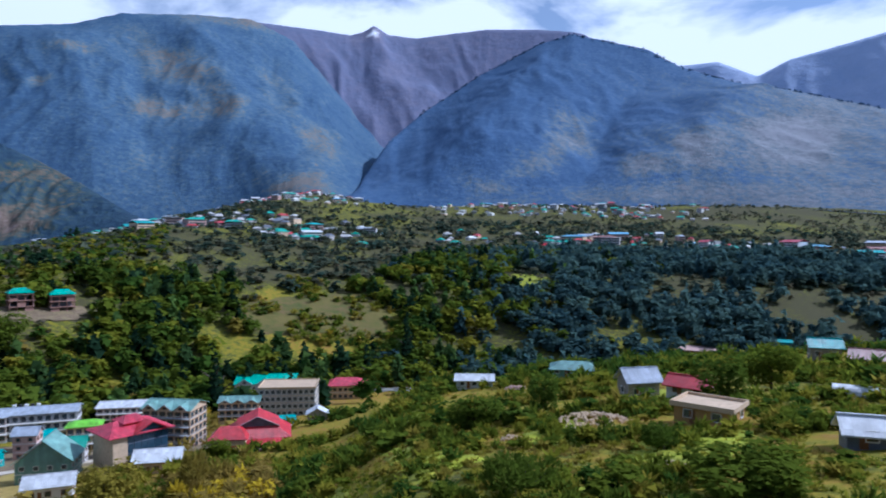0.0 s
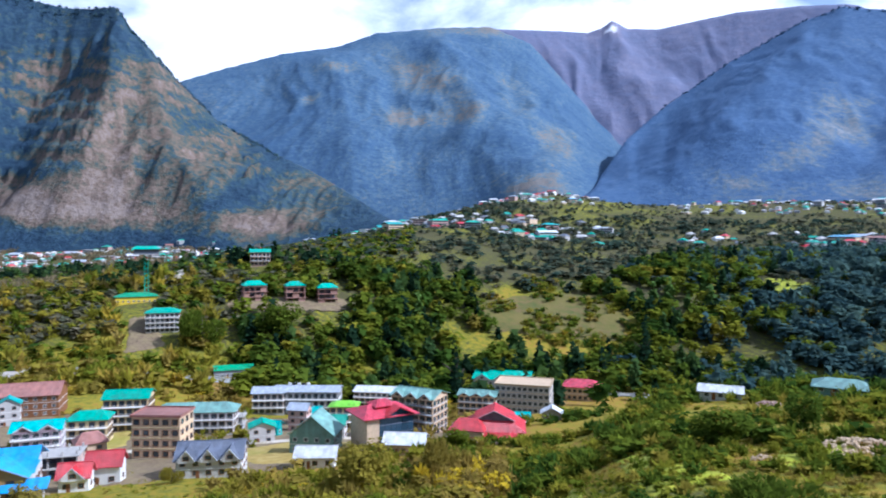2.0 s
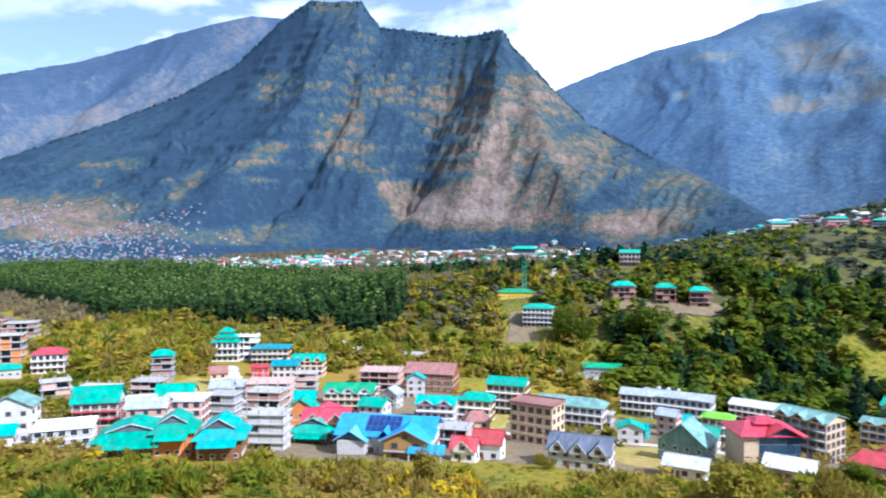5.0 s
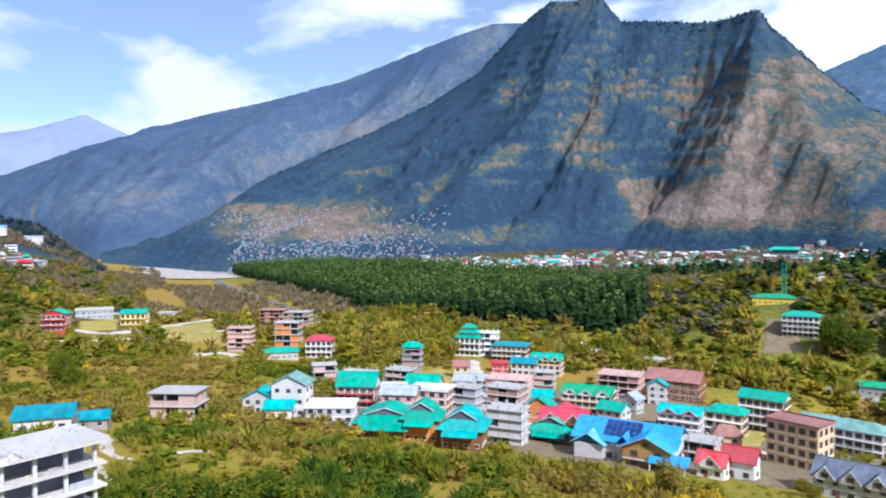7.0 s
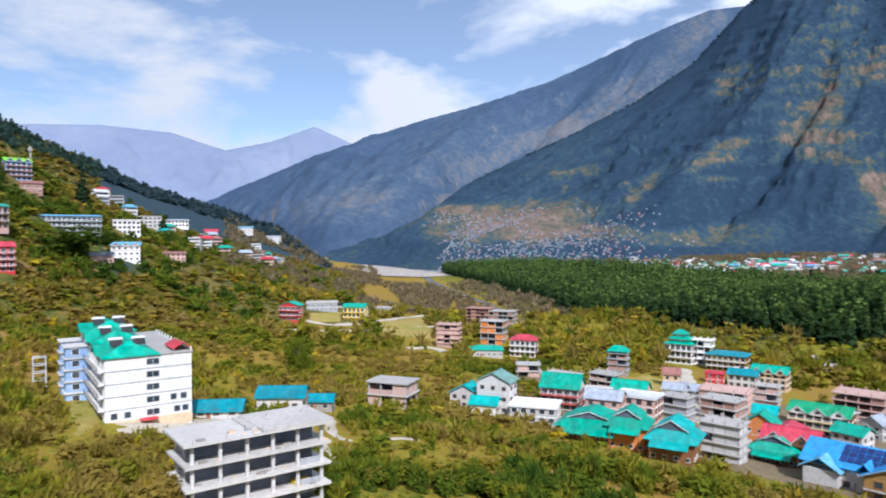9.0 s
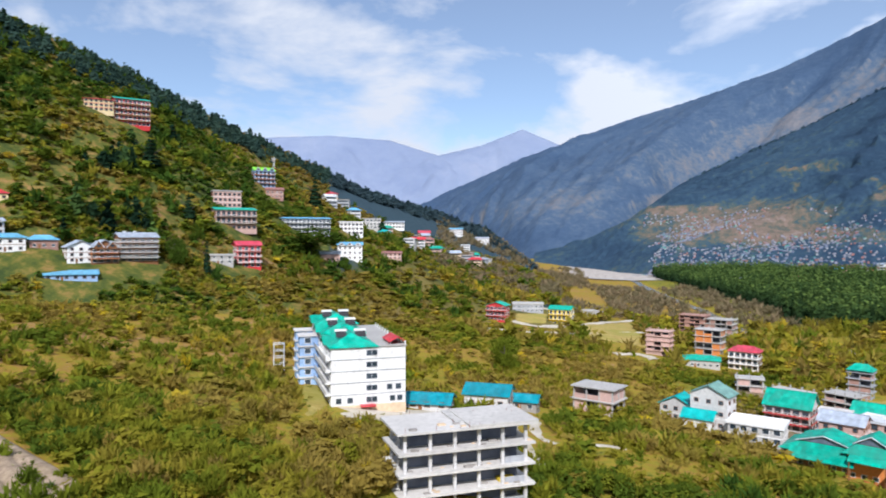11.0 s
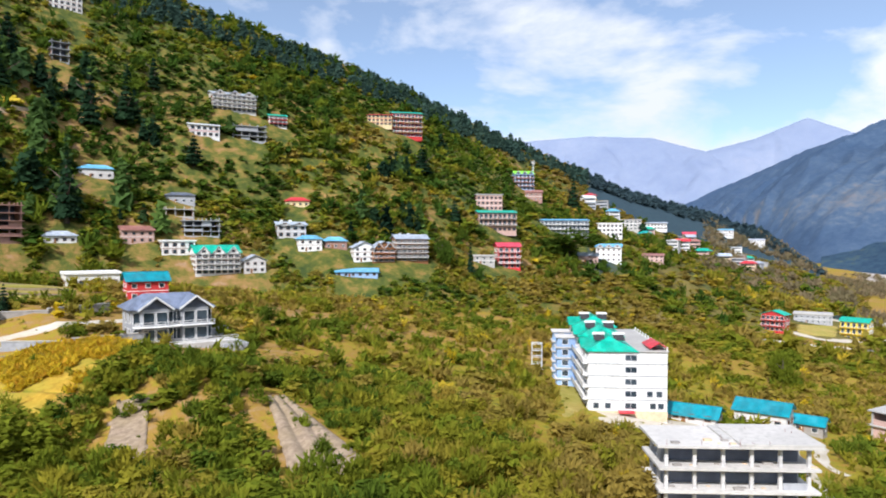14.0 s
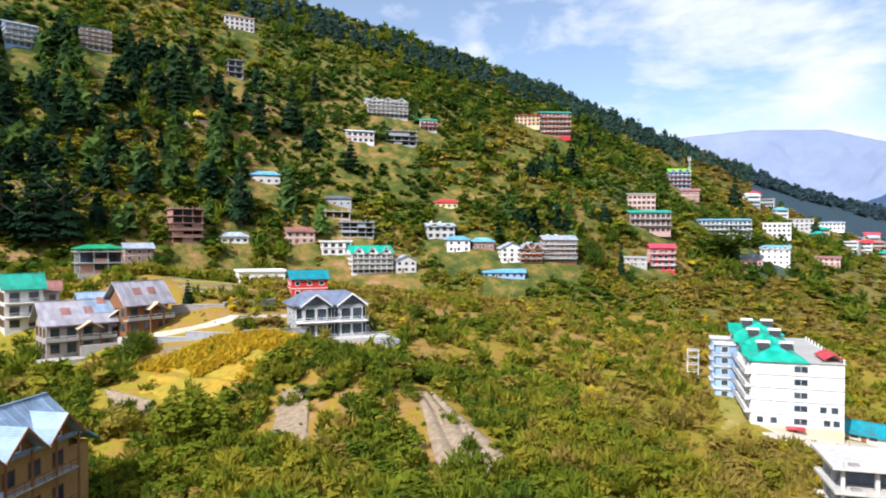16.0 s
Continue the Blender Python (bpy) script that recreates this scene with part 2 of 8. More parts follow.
def bumps(x, y, seed=0, octaves=5, ridged=False):
    """Fractal value noise, about -1 to 1."""
    x, y = np.asarray(x, float), np.asarray(y, float)
    total, amp, norm = 0.0 * x, 1.0, 0.0
    for k in range(octaves):
        ix, iy = np.floor(x), np.floor(y)
        u, v = x - ix, y - iy
        u, v = u * u * (3 - 2 * u), v * v * (3 - 2 * v)
        g = (rnd(ix, iy, seed + k) * (1 - u) + rnd(ix + 1, iy, seed + k) * u) * (1 - v) + (rnd(ix, iy + 1, seed + k) * (1 - u) + rnd(ix + 1, iy + 1, seed + k) * u) * v
        g = 2 * g - 1
        total, norm = total + amp * ((1 - 2 * np.abs(g)) if ridged else g), norm + amp
        x, y, amp = 2.03 * x + 17.3, 2.03 * y - 9.1, amp * 0.5
    return total / norm


def step(a, b, v):
    s = np.clip((v - a) / (b - a), 0, 1)
    return s * s * (3 - 2 * s)


def river_y(x):
    return np.interp(x, (-3000, -1560, -1050, -560, -321, -40, 300, 1500), (-150, 20, 60, 110, 270, 420, 420, 500))


def ground(x, y):
    """Height of the valley's ground: a slope that falls to the river, a spur, and the far bank that rises beyond it."""
    x, y = np.asarray(x, float), np.asarray(y, float)
    xs = np.maximum(x, -200) + 0.6 * (np.clip(x, -700, -200) + 200)
    near = 30 - 0.145 * np.clip(y, -190, 600) + 0.115 * np.minimum(xs, 300)
    near = near + 12 * step(-36, 0, x) * step(-60, 30, y) * (1 - step(225, 300, np.hypot(x, y)))
    near = near - 0.4 * np.clip(x + 70, 0, 60) * step(-30, -110, y)
    floor_z = -14 - 21 * step(-350, -60, x)
    near = floor_z + 8 * np.log1p(np.exp(np.clip((near - floor_z) / 8, -30, 30)))
    n = y - river_y(x)
    west = step(-250, -650, x)
    bank = (1 - west) * (0.26 * np.clip(n, 0, 200) + 0.095 * np.clip(n - 200, 0, 500) + 0.15 * np.clip(n - 700, 0, 420)) + west * 0.045 * np.maximum(n, 0)
    z = np.where(n < 0, near, 0) + np.where(n >= 0, floor_z + bank, 0)
    z = z * (1 - np.exp(-(n / 60) ** 2)) + (floor_z - 1) * np.exp(-(n / 60) ** 2)
    d = np.hypot(x, y)
    return z + 0.8 * bumps(x / 22, y / 22, 3, 3) + 2.5 * bumps(x / 120, y / 120, 5, 3) * step(60, 250, d) + 10 * bumps(x / 500, y / 500, 9, 3) * step(600, 1500, d)


class Range:
    """A mountain seen from the valley: along the bearing, the foot's and crest's distance and the crest's height."""

    def __init__(self, bearing, foot, crest, height, relief, seed, back=0.35, curve=1.0, size=None, spurs=(), crag=0.35, lean=0.0, ledge=0.0):
        self.b, self.f, self.c, self.h = bearing, foot, crest, height
        self.relief, self.seed, self.back, self.curve, self.size, self.spurs, self.crag, self.lean, self.ledge = relief, seed, back, curve, size or relief * 4.5, spurs, crag, lean, ledge

    def along(self, az, v, wide):
        return sum(np.interp(az + k * wide, self.b, v) for k in (-1, -0.66, -0.33, 0, 0.33, 0.66, 1)) / 7

    def z(self, x, y):
        az, d = np.degrees(np.arctan2(-x, y)), np.hypot(x, y)
        az = np.where(az < -120, az + 360, az)
        f, c = self.along(az, self.f, 2.0), self.along(az, self.c, 2.0)
        h, broad = np.interp(az, self.b, self.h), self.along(az, self.h, 7.0)
        u = (d - f) / (c - f)
        v = np.clip(u, 0, 1)
        zf = ground(-f * np.sin(np.radians(az)), f * np.cos(np.radians(az))) - 4
        top = broad + (h - broad) * v ** 4
        up = zf + (top - zf) * v ** self.curve
        down = h - self.back * np.maximum(d - c, 0)
        z = np.where(u < 1, up, down) + np.minimum(u, 0) * 60
        # ravines and ribs that run down the fall line, each broken by smaller ones
        size, k = self.size, self.seed
        fade = np.clip(u * 3.0, 0, 1) * np.clip((1 - u) * 5.0, 0.0, 1) * np.clip((broad - zf) / 260, 0.05, 1)
        a = np.radians(az) * 0.5 * (f + c) + self.lean * (d - f)
        wa = a + 0.55 * size * bumps(x / size / 1.5, y / size / 1.5, k + 3, 3)
        wd = d + 0.55 * size * bumps(x / size / 1.5, y / size / 1.5, k + 5, 3)
        ribs = bumps(wa / size, wd / size / 2.4, k, 6, True)
        broken = bumps(wa / size * 3.1, wd / size * 2.0, k + 9, 5, True)
        z = z + self.relief * fade * (0.95 * ribs + self.crag * broken)
        # named spurs and gullies: bearing from foot to crest, half width, height
        for us, bearings, wide, rise in self.spurs:
            off = np.radians(az - np.interp(u, us, bearings)) * d + 0.25 * wide * bumps(x / 120, y / 120, k + 13, 3)
            z = z + rise * np.exp(-np.abs(off / wide) ** 1.3) * np.clip(u * 4, 0, 1) * np.clip((1.0 - u) * 4, 0, 1)
        if self.ledge:
            q = z / self.ledge + 0.8 * bumps(x / 190, y / 190, k + 17, 4)
            part = q - np.floor(q)
            z = z + 0.55 * self.ledge * (step(0.3, 0.7, part) - part) * fade * np.clip(0.6 + 1.2 * bumps(x / 150, y / 150, k + 19, 3), 0, 1)
        crest = 0.03 * self.relief * bumps(az * 6.0, az * 0.0, self.seed + 31, 3) * np.clip(u, 0, 1)
        return z + crest


def clearings(land_at, spots, x, y, size, seed, steep=(0.95, 1.6), bare=0.5):
    """0 woods, 0.5 scrub and grass, 1 bare rock: woods broken by clearings (bearing, height angle, half widths, tilt, strength) and by steep faces."""
    az, d = np.degrees(np.arctan2(-x, y)), np.hypot(x, y)
    z = land_at(x, y)
    el = np.degrees(np.arctan2(z - EYE, d))
    slope = np.hypot(land_at(x + 9, y) - z, land_at(x, y + 9) - z) / 9
    az = az + 1.1 * bumps(x / size * 2, y / size * 2, seed + 50, 5)
    el = el + 0.8 * bumps(x / size * 2, y / size * 2, seed + 60, 5)
    v = 0.17 + 0.22 * bumps(x / size, y / size, seed + 70, 5) + bare * step(steep[0], steep[1], slope)
    for a, e, wa, we, tilt, k in spots:
        q = (el - e) - tilt * (az - a)
        v = v + k * np.exp(-((az - a) / wa) ** 4 - (q / we) ** 4) * (0.85 + 0.5 * bumps(x / 70, y / 70, seed + 80, 4))
    return np.clip(v + 0.12 * bumps(x / 38, y / 38, seed + 90, 3), 0, 1)


CLIFF = Range((22, 24.5, 29, 33.2, 37.6, 40.7, 43.9, 44.8, 48.1, 54.9, 56.5, 60.7, 63, 66.5, 70.6, 75.3, 80.5, 84.5, 86.8, 89, 92, 96),
    (1150, 1150, 1150, 1200, 1250, 1300, 1350, 1350, 1400, 1450, 1450, 1450, 1420, 1400, 1380, 1360, 1360, 1380, 1400, 1500, 1600, 1650),
    (1200, 1300, 1500, 1700, 1850, 1900, 1950, 2000, 2100, 2250, 2300, 2400, 2450, 2450, 2400, 2350, 2250, 2100, 1950, 1900, 1900, 1900),
    (29, 90, 173, 248, 340, 453, 590, 649, 658, 731, 825, 854, 790, 630, 510, 405, 300, 215, 150, 95, 45, 5), 46, 11, 0.9, 1.12, 230,
    (((0, 0.15, 0.5, 1.0), (48.9, 48.2, 45.8, 44.3), 75, 95), ((0, 0.3, 0.7, 1.0), (55.5, 53.0, 50.0, 48.5), 90, -85), ((0, 0.1, 0.4, 0.9), (72.0, 70.2, 62.5, 57.0), 95, 70), ((0, 0.4, 1.0), (66.5, 59.5, 54.0), 60, -40), ((0, 0.5, 1.0), (38.5, 41.5, 43.5), 70, 45)), 0.42, 0.5, 48.0)
CLIFF_WEST = Range((56, 60.7, 65.2, 69.6, 77.7, 84, 89, 97, 104, 108),
    (2450, 2450, 2450, 2450, 2350, 2100, 1750, 1800, 2700, 2900),
    (3300, 3300, 3300, 3300, 3400, 3500, 3600, 4000, 4300, 4500),
    (870, 1060, 1062, 986, 808, 715, 650, 523, 323, 178), 55, 12, 0.5, 0.95, 330, (((0, 0.5, 1.0), (96, 86, 78), 140, 70), ((0, 0.5, 1.0), (90, 80, 72), 120, -60), ((0, 0.5, 1.0), (104, 97, 90), 140, 60)), 0.3, 0.6)
MID = Range((-10, 0, 5, 7.7, 10.5, 12.3, 15.6, 19.5, 25, 28.4, 32.6, 37.1, 40.2, 48),
    (2700, 2500, 1950, 1800, 1750, 1750, 1900, 1950, 2000, 2050, 2100, 2150, 2200, 2300),
    (4000, 4000, 3950, 3900, 3800, 3750, 3700, 3650, 3600, 3550, 3500, 3450, 3400, 3300),
    (200, 300, 500, 760, 960, 1085, 1165, 1148, 1099, 1005, 946, 844, 764, 407), 40, 23, 0.4, 0.95, 400,
    (((0, 0.4, 1.0), (14.5, 17.0, 21.0), 190, 70), ((0, 0.4, 1.0), (10.0, 13.0, 15.5), 170, -45), ((0, 0.5, 1.0), (27, 27.5, 30.0), 180, 55), ((0, 0.5, 1.0), (22.5, 23.5, 25.0), 160, -35)), 0.28, 0.2)
PEAK = Range((-18, -13, -11.5, -10.6, -7.8, -3.6, -0.8, 2.3, 4.6, 5.8, 6.6, 7.7, 10, 13.2, 17, 20, 24),
    (3400,) * 17, (4500,) * 17,
    (1000, 1260, 1340, 1359, 1384, 1393, 1367, 1333, 1352, 1412, 1368, 1342, 1363, 1380, 1400, 1380, 1200), 70, 29, 0.4, 0.9, 420, (), 0.3)
RIGHT = Range((-90, -60, -34, -30.4, -26.8, -22.9, -18.8, -16.6, -12.7, -10.5, -7.8, -3.1, 1.6, 4.5, 6.8, 8.5),
    (1800, 1800, 1800, 1800, 1800, 1800, 1800, 1750, 1750, 1750, 1750, 1750, 1750, 1750, 1750, 1750),
    (3000, 3000, 3000, 3050, 3100, 3150, 3200, 3200, 3250, 3250, 3200, 3050, 2750, 2450, 2150, 1900),
    (217, 322, 503, 570, 640, 701, 799, 882, 955, 985, 930, 760, 545, 390, 225, -40), 34, 37, 0.4, 0.95, 420,
    (((0, 0.5, 1.0), (-2, -5, -9), 190, 60), ((0, 0.5, 1.0), (-11, -14, -18), 150, -65), ((0, 0.5, 1.0), (-20, -22, -26), 170, 65)), 0.28, -0.2)
FARR = Range((-60, -40, -32.6, -26.7, -24.5, -21.7, -18.8, -14),
    (3900, 3900, 3900, 3900, 3900, 3900, 3900, 3900),
    (4700, 4700, 4700, 4700, 4700, 4700, 4700, 4700),
    (721, 1276, 1223, 1128, 1042, 1154, 1145, 889), 60, 41, 0.3, 1)
FARL = Range((82, 90, 94, 97, 100.5, 104, 108, 113, 118, 128),
    (3900, 3900, 3900, 3900, 3900, 3900, 3900, 3900, 3900, 3900),
    (4800, 4800, 4800, 4800, 4800, 4800, 4800, 4800, 4800, 4800),
    (480, 649, 700, 812, 700, 632, 735, 760, 735, 565), 70, 43, 0.3, 1)
HILL = Range((94, 97, 100, 104, 109.8, 114, 120.5, 127, 135.5, 141, 146, 150.4, 165, 185, 225),
    (450, 450, 430, 390, 330, 320, 310, 300, 300, 300, 300, 300, 290, 280, 260),
    (900, 1100, 1250, 1150, 950, 850, 720, 640, 600, 590, 580, 570, 560, 560, 600),
    (-11, 25, 73, 104, 123, 146, 170, 194, 220, 234, 247, 253, 286, 309, 278), 7, 53, 0.12, 1)


def link(name, verts, faces, mat, smooth=True):
    me = bpy.data.meshes.new(name)
    me.from_pydata(verts, [], faces)
    me.materials.append(mat)
    if smooth:
        me.polygons.foreach_set("use_smooth", [True] * len(me.polygons))
    me.update()
    return new(name, me)


def sheet(name, height, cover, az, dist, mat):
    """A sheet of land on rings round the viewpoint, closer where the land is nearer."""
    a, d = np.meshgrid(np.radians(az), dist, indexing="ij")
    x, y = -d * np.sin(a), d * np.cos(a)
    z = height(x, y)
    v = np.stack([x, y, z], -1).reshape(-1, 3)
    i = np.arange(a.size).reshape(a.shape)
    f = np.stack([i[:-1, :-1], i[:-1, 1:], i[1:, 1:], i[1:, :-1]], -1).reshape(-1, 4)
    ob = link(name, v.tolist(), f.tolist(), mat)
    ob.data.attributes.new("cover", "FLOAT", "POINT").data.foreach_set("value", cover(x, y).ravel().astype(np.float32))
    return ob


def spread(a, b, n):
    return a * (b / a) ** (np.arange(n) / (n - 1.0))


def meadow_cover(x, y):
    """Green on the spur, dry and brown towards the river and the far bank."""
    d, n = np.hypot(x, y), y - river_y(x)
    dry = 0.48 + 0.30 * bumps(x / 38, y / 38, 61, 4) + 0.12 * bumps(x / 160, y / 160, 62, 3)
    dry = dry - 0.12 * step(-40, 0, x) * (d < 320) + 0.06 * np.exp(-(n / 160) ** 2) + 0.08 * step(-30, -70, x) - (0.50 + 0.16 * step(-300, -700, x) - (0.06 + 0.16 * bumps(x / 85, y / 85, 63, 3)) * step(560, 900, d)) * step(-30, 120, n)
    dry = dry + (0.30 + 0.34 * bumps(x / 15, y / 15, 64, 3)) * step(1.1, 0.8, np.hypot((x + 92) / 64, (y - 515) / 57))
    return np.clip(dry, -0.4, 1)


def cliff_cover(x, y):
    return clearings(CLIFF.z, ((43.0, 7.5, 4.4, 5.5, -0.35, 0.50), (48.6, 7.0, 2.2, 4.2, 0, 0.30), (38.5, 5.0, 3.5, 2.6, -0.75, 0.40), (31, 2.6, 6.5, 2.4, -0.5, 0.42), (57.6, 7.6, 2.6, 2.2, 0.1, 0.52), (53, 2.8, 3.4, 1.5, 0.45, 0.56), 
        (64.5, 6.2, 2.8, 0.8, -0.35, 0.52), (70.2, 3.6, 1.7, 0.7, -0.85, 0.62), (55.5, 10.5, 2.2, 1.4, -0.3, 0.28), (58.5, 18.5, 2.2, 1.6, 0, 0.48), (47, 2.2, 6.0, 1.3, 0, 0.40), (44, 0.9, 13.0, 1.1, 0, 0.46), (45.5, 4.8, 1.6, 2.0, 0, 0.30), (64, 11.5, 1.6, 1.2, 0, 0.30), (80.5, 0.9, 8.0, 1.7, 0, 0.64), (69, 0.0, 8, 0.7, 0, 0.6)), x, y, 210, 17, (1.4, 2.4), 0.36) - 0.17 * step(49, 55, np.degrees(np.arctan2(-x, y))) * step(77, 72, np.degrees(np.arctan2(-x, y)))


def west_cover(x, y):
    """Thin woods with pale scree, open orchards and town plots at the foot."""
    return clearings(CLIFF_WEST.z, ((72, 10.8, 6.0, 1.6, -0.6, 0.40), (66, 16.0, 2.6, 1.3, -0.4, 0.36), (80, 7.2, 5.0, 1.2, -0.5, 0.34), (90, 4.6, 6.0, 1.6, -0.3, 0.28), (80, 1.2, 7.5, 2.4, 0, 0.55), (95, 2.0, 5.0, 1.2, 0, 0.22)), x, y, 260, 19, (1.3, 2.0), 0.4)


def mid_cover(x, y):
    return clearings(MID.z, ((21, 12.6, 3.6, 1.6, 0.15, 0.48), (18, 9.8, 2.4, 1.0, 0, 0.42), (22.5, 9.2, 2.0, 0.7, 0, 0.52), (13.3, 11.0, 1.6, 1.6, 0.4, 0.36), (10.3, 7.0, 1.8, 2.0, 0, 0.40), (28.4, 13.2, 1.6, 0.5, 0, 0.42), (31, 10.5, 1.0, 0.6, 0, 0.38), (12, 4.2, 3.2, 1.2, 0, 0.50), (19, 17.0, 7, 1.2, 0, 0.42)), x, y, 300, 23, (1.1, 1.8), 0.35)


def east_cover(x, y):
    # the bearing step shifts the colour to paler stops, imitating haze towards the glare
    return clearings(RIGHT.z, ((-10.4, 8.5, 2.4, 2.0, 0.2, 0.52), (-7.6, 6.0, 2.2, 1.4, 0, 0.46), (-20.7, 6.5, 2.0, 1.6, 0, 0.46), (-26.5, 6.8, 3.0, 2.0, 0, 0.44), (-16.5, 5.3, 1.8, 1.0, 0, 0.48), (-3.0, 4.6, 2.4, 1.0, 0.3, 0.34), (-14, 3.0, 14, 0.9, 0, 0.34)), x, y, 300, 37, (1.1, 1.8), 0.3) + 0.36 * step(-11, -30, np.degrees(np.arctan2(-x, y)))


def plain_cover(x, y):
    return 0.35 + 0.4 * bumps(x / 400, y / 400, 77, 4)


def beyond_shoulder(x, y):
    """Height angle above a line fitted to the camera's view, past which the slope is haze blue."""
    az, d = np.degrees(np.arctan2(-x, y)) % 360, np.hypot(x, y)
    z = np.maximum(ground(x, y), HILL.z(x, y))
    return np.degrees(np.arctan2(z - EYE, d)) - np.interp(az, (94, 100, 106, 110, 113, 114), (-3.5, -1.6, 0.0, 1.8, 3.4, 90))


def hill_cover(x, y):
    # same slope: above the line its cover drops to the haze-blue stops
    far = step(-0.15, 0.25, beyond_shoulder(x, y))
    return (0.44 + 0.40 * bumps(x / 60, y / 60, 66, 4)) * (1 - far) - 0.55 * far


def peak_cover(x, y):
    az = np.degrees(np.arctan2(-x, y))
    return 0.38 + 0.22 * bumps(x / 260, y / 260, 67, 5) + 0.8 * step(4250, 4480, np.hypot(x, y)) * np.exp(-((az - 5.8) / 1.6) ** 2) * (0.4 + bumps(x / 90, y / 90, 68, 4))


tagged(sheet("ground", ground, meadow_cover, np.linspace(-180, 180, 481), np.concatenate([[0.5], spread(6, 4900, 205)]), M["meadow"]), "valley ground of dry grass, brown soil and terraces", "ground", kind="structure")
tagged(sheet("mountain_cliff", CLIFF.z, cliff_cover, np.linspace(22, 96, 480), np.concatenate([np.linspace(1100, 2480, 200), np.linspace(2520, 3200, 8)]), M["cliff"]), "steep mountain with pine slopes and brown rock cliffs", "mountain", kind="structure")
tagged(sheet("mountain_west", CLIFF_WEST.z, west_cover, np.linspace(56, 108, 260), np.concatenate([np.linspace(1450, 3600, 130), np.linspace(3650, 4600, 26)]), M["far_west"]), "mountain flank of thin woods and pale scree in haze colours", "mountain", kind="structure")
tagged(sheet("mountain_north", MID.z, mid_cover, np.linspace(-10, 48, 340), np.linspace(1600, 4200, 160), M["far"]), "forested mountain above the far villages in haze-blue colours", "mountain", kind="structure")
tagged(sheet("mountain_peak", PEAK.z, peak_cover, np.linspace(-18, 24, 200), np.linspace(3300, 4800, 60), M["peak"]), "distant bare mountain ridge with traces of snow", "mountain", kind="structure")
tagged(sheet("mountain_east", RIGHT.z, east_cover, np.linspace(-90, 8.5, 400), np.linspace(1700, 3700, 135), M["far_east"]), "forested mountain shoulder in haze-blue colours", "mountain", kind="structure")
tagged(sheet("mountain_far_east", FARR.z, plain_cover, np.linspace(-60, -14, 160), np.linspace(3800, 4850, 50), M["pale_haze"]), "distant mountain range in pale haze colours", "mountain", kind="structure")
tagged(sheet("mountain_far_west", FARL.z, plain_cover, np.linspace(82, 128, 160), np.linspace(3800, 4850, 50), M["haze"]), "distant range down the valley in pale haze blue", "mountain", kind="structure")
tagged(sheet("hillside", HILL.z, hill_cover, np.linspace(113, 225, 350), spread(200, 1600, 170), M["hill"]), "scrubby hillside above the orchards", "hillside", kind="structure")
tagged(sheet("hill_shoulder", HILL.z, hill_cover, np.linspace(94, 113, 60), spread(200, 1600, 170), M["shoulder"]), "orchard shoulder with its upper slope coloured haze blue", "hillside", kind="structure")

# ---- buildings: the kinds ----
def mesh_of(name, verts, faces, mats, slots=None):
    me = bpy.data.meshes.new(name)
    me.from_pydata(verts, [], faces)
    for m in mats:
        me.materials.append(M[m])
    if slots:
        me.polygons.foreach_set("material_index", slots)
    me.update()
    return me


def box_data(x0, x1, y0, y1, z0, z1, base=0):
    v = [(x, y, z) for z in (z0, z1) for y in (y0, y1) for x in (x0, x1)]
    f = [(0, 2, 3, 1), (4, 5, 7, 6), (0, 1, 5, 4), (2, 6, 7, 3), (0, 4, 6, 2), (1, 3, 7, 5)]
    return v, [tuple(i + base for i in q) for q in f]


CUBES, WINDOWS = {}, {}


def block(name, mat, parent, x0, x1, y0, y1, z0, z1, label=""):
    """A box part on a shared unit mesh with softened edges."""
    if mat not in CUBES:
        bm = bmesh.new()
        bmesh.ops.create_cube(bm, size=1.0)
        bmesh.ops.bevel(bm, geom=list(bm.edges), offset=0.008, segments=1, affect="EDGES")
        me = bpy.data.meshes.new("block_" + mat)
        bm.to_mesh(me)
        bm.free()
        me.materials.append(M[mat])
        CUBES[mat] = me
    ob = new(name, CUBES[mat])
    ob.parent = parent
    ob.location = ((x0 + x1) / 2, (y0 + y1) / 2, (z0 + z1) / 2)
    ob.scale = (x1 - x0, y1 - y0, z1 - z0)
    if label:
        tagged(ob, label)
    return ob


def piece(name, me, parent, loc=(0, 0, 0), turn=0.0, label="", scale=None):
    ob = new(name, me)
    ob.parent, ob.location, ob.rotation_euler = parent, loc, (0, 0, radians(turn))
    if scale:
        ob.scale = scale
    if label:
        tagged(ob, label)
    return ob


def window_mesh(w, h, frame_mat="white"):
    """A frame proud of the wall with the pane set back inside it."""
    key = (round(w, 1), round(h, 1), frame_mat)
    if key not in WINDOWS:
        w, h = key[0] / 2, key[1]
        t = 0.10
        ring = lambda x, z0, z1, y: [(-x, y, z0), (x, y, z0), (x, y, z1), (-x, y, z1)]
        v = ring(w, 0, h, 0.03) + ring(w, 0, h, -0.10) + ring(w - t, t, h - t, -0.10) + ring(w - t, t, h - t, -0.02)
        f, s = [], []
        for k in range(3):
            f += [(4 * k + i, 4 * k + (i + 1) % 4, 4 * k + 4 + (i + 1) % 4, 4 * k + 4 + i) for i in range(4)]
            s += [0] * 4
        f.append((12, 13, 14, 15))
        s.append(1)
        WINDOWS[key] = mesh_of("window", v, f, (frame_mat, "pane"), s)
    return WINDOWS[key]


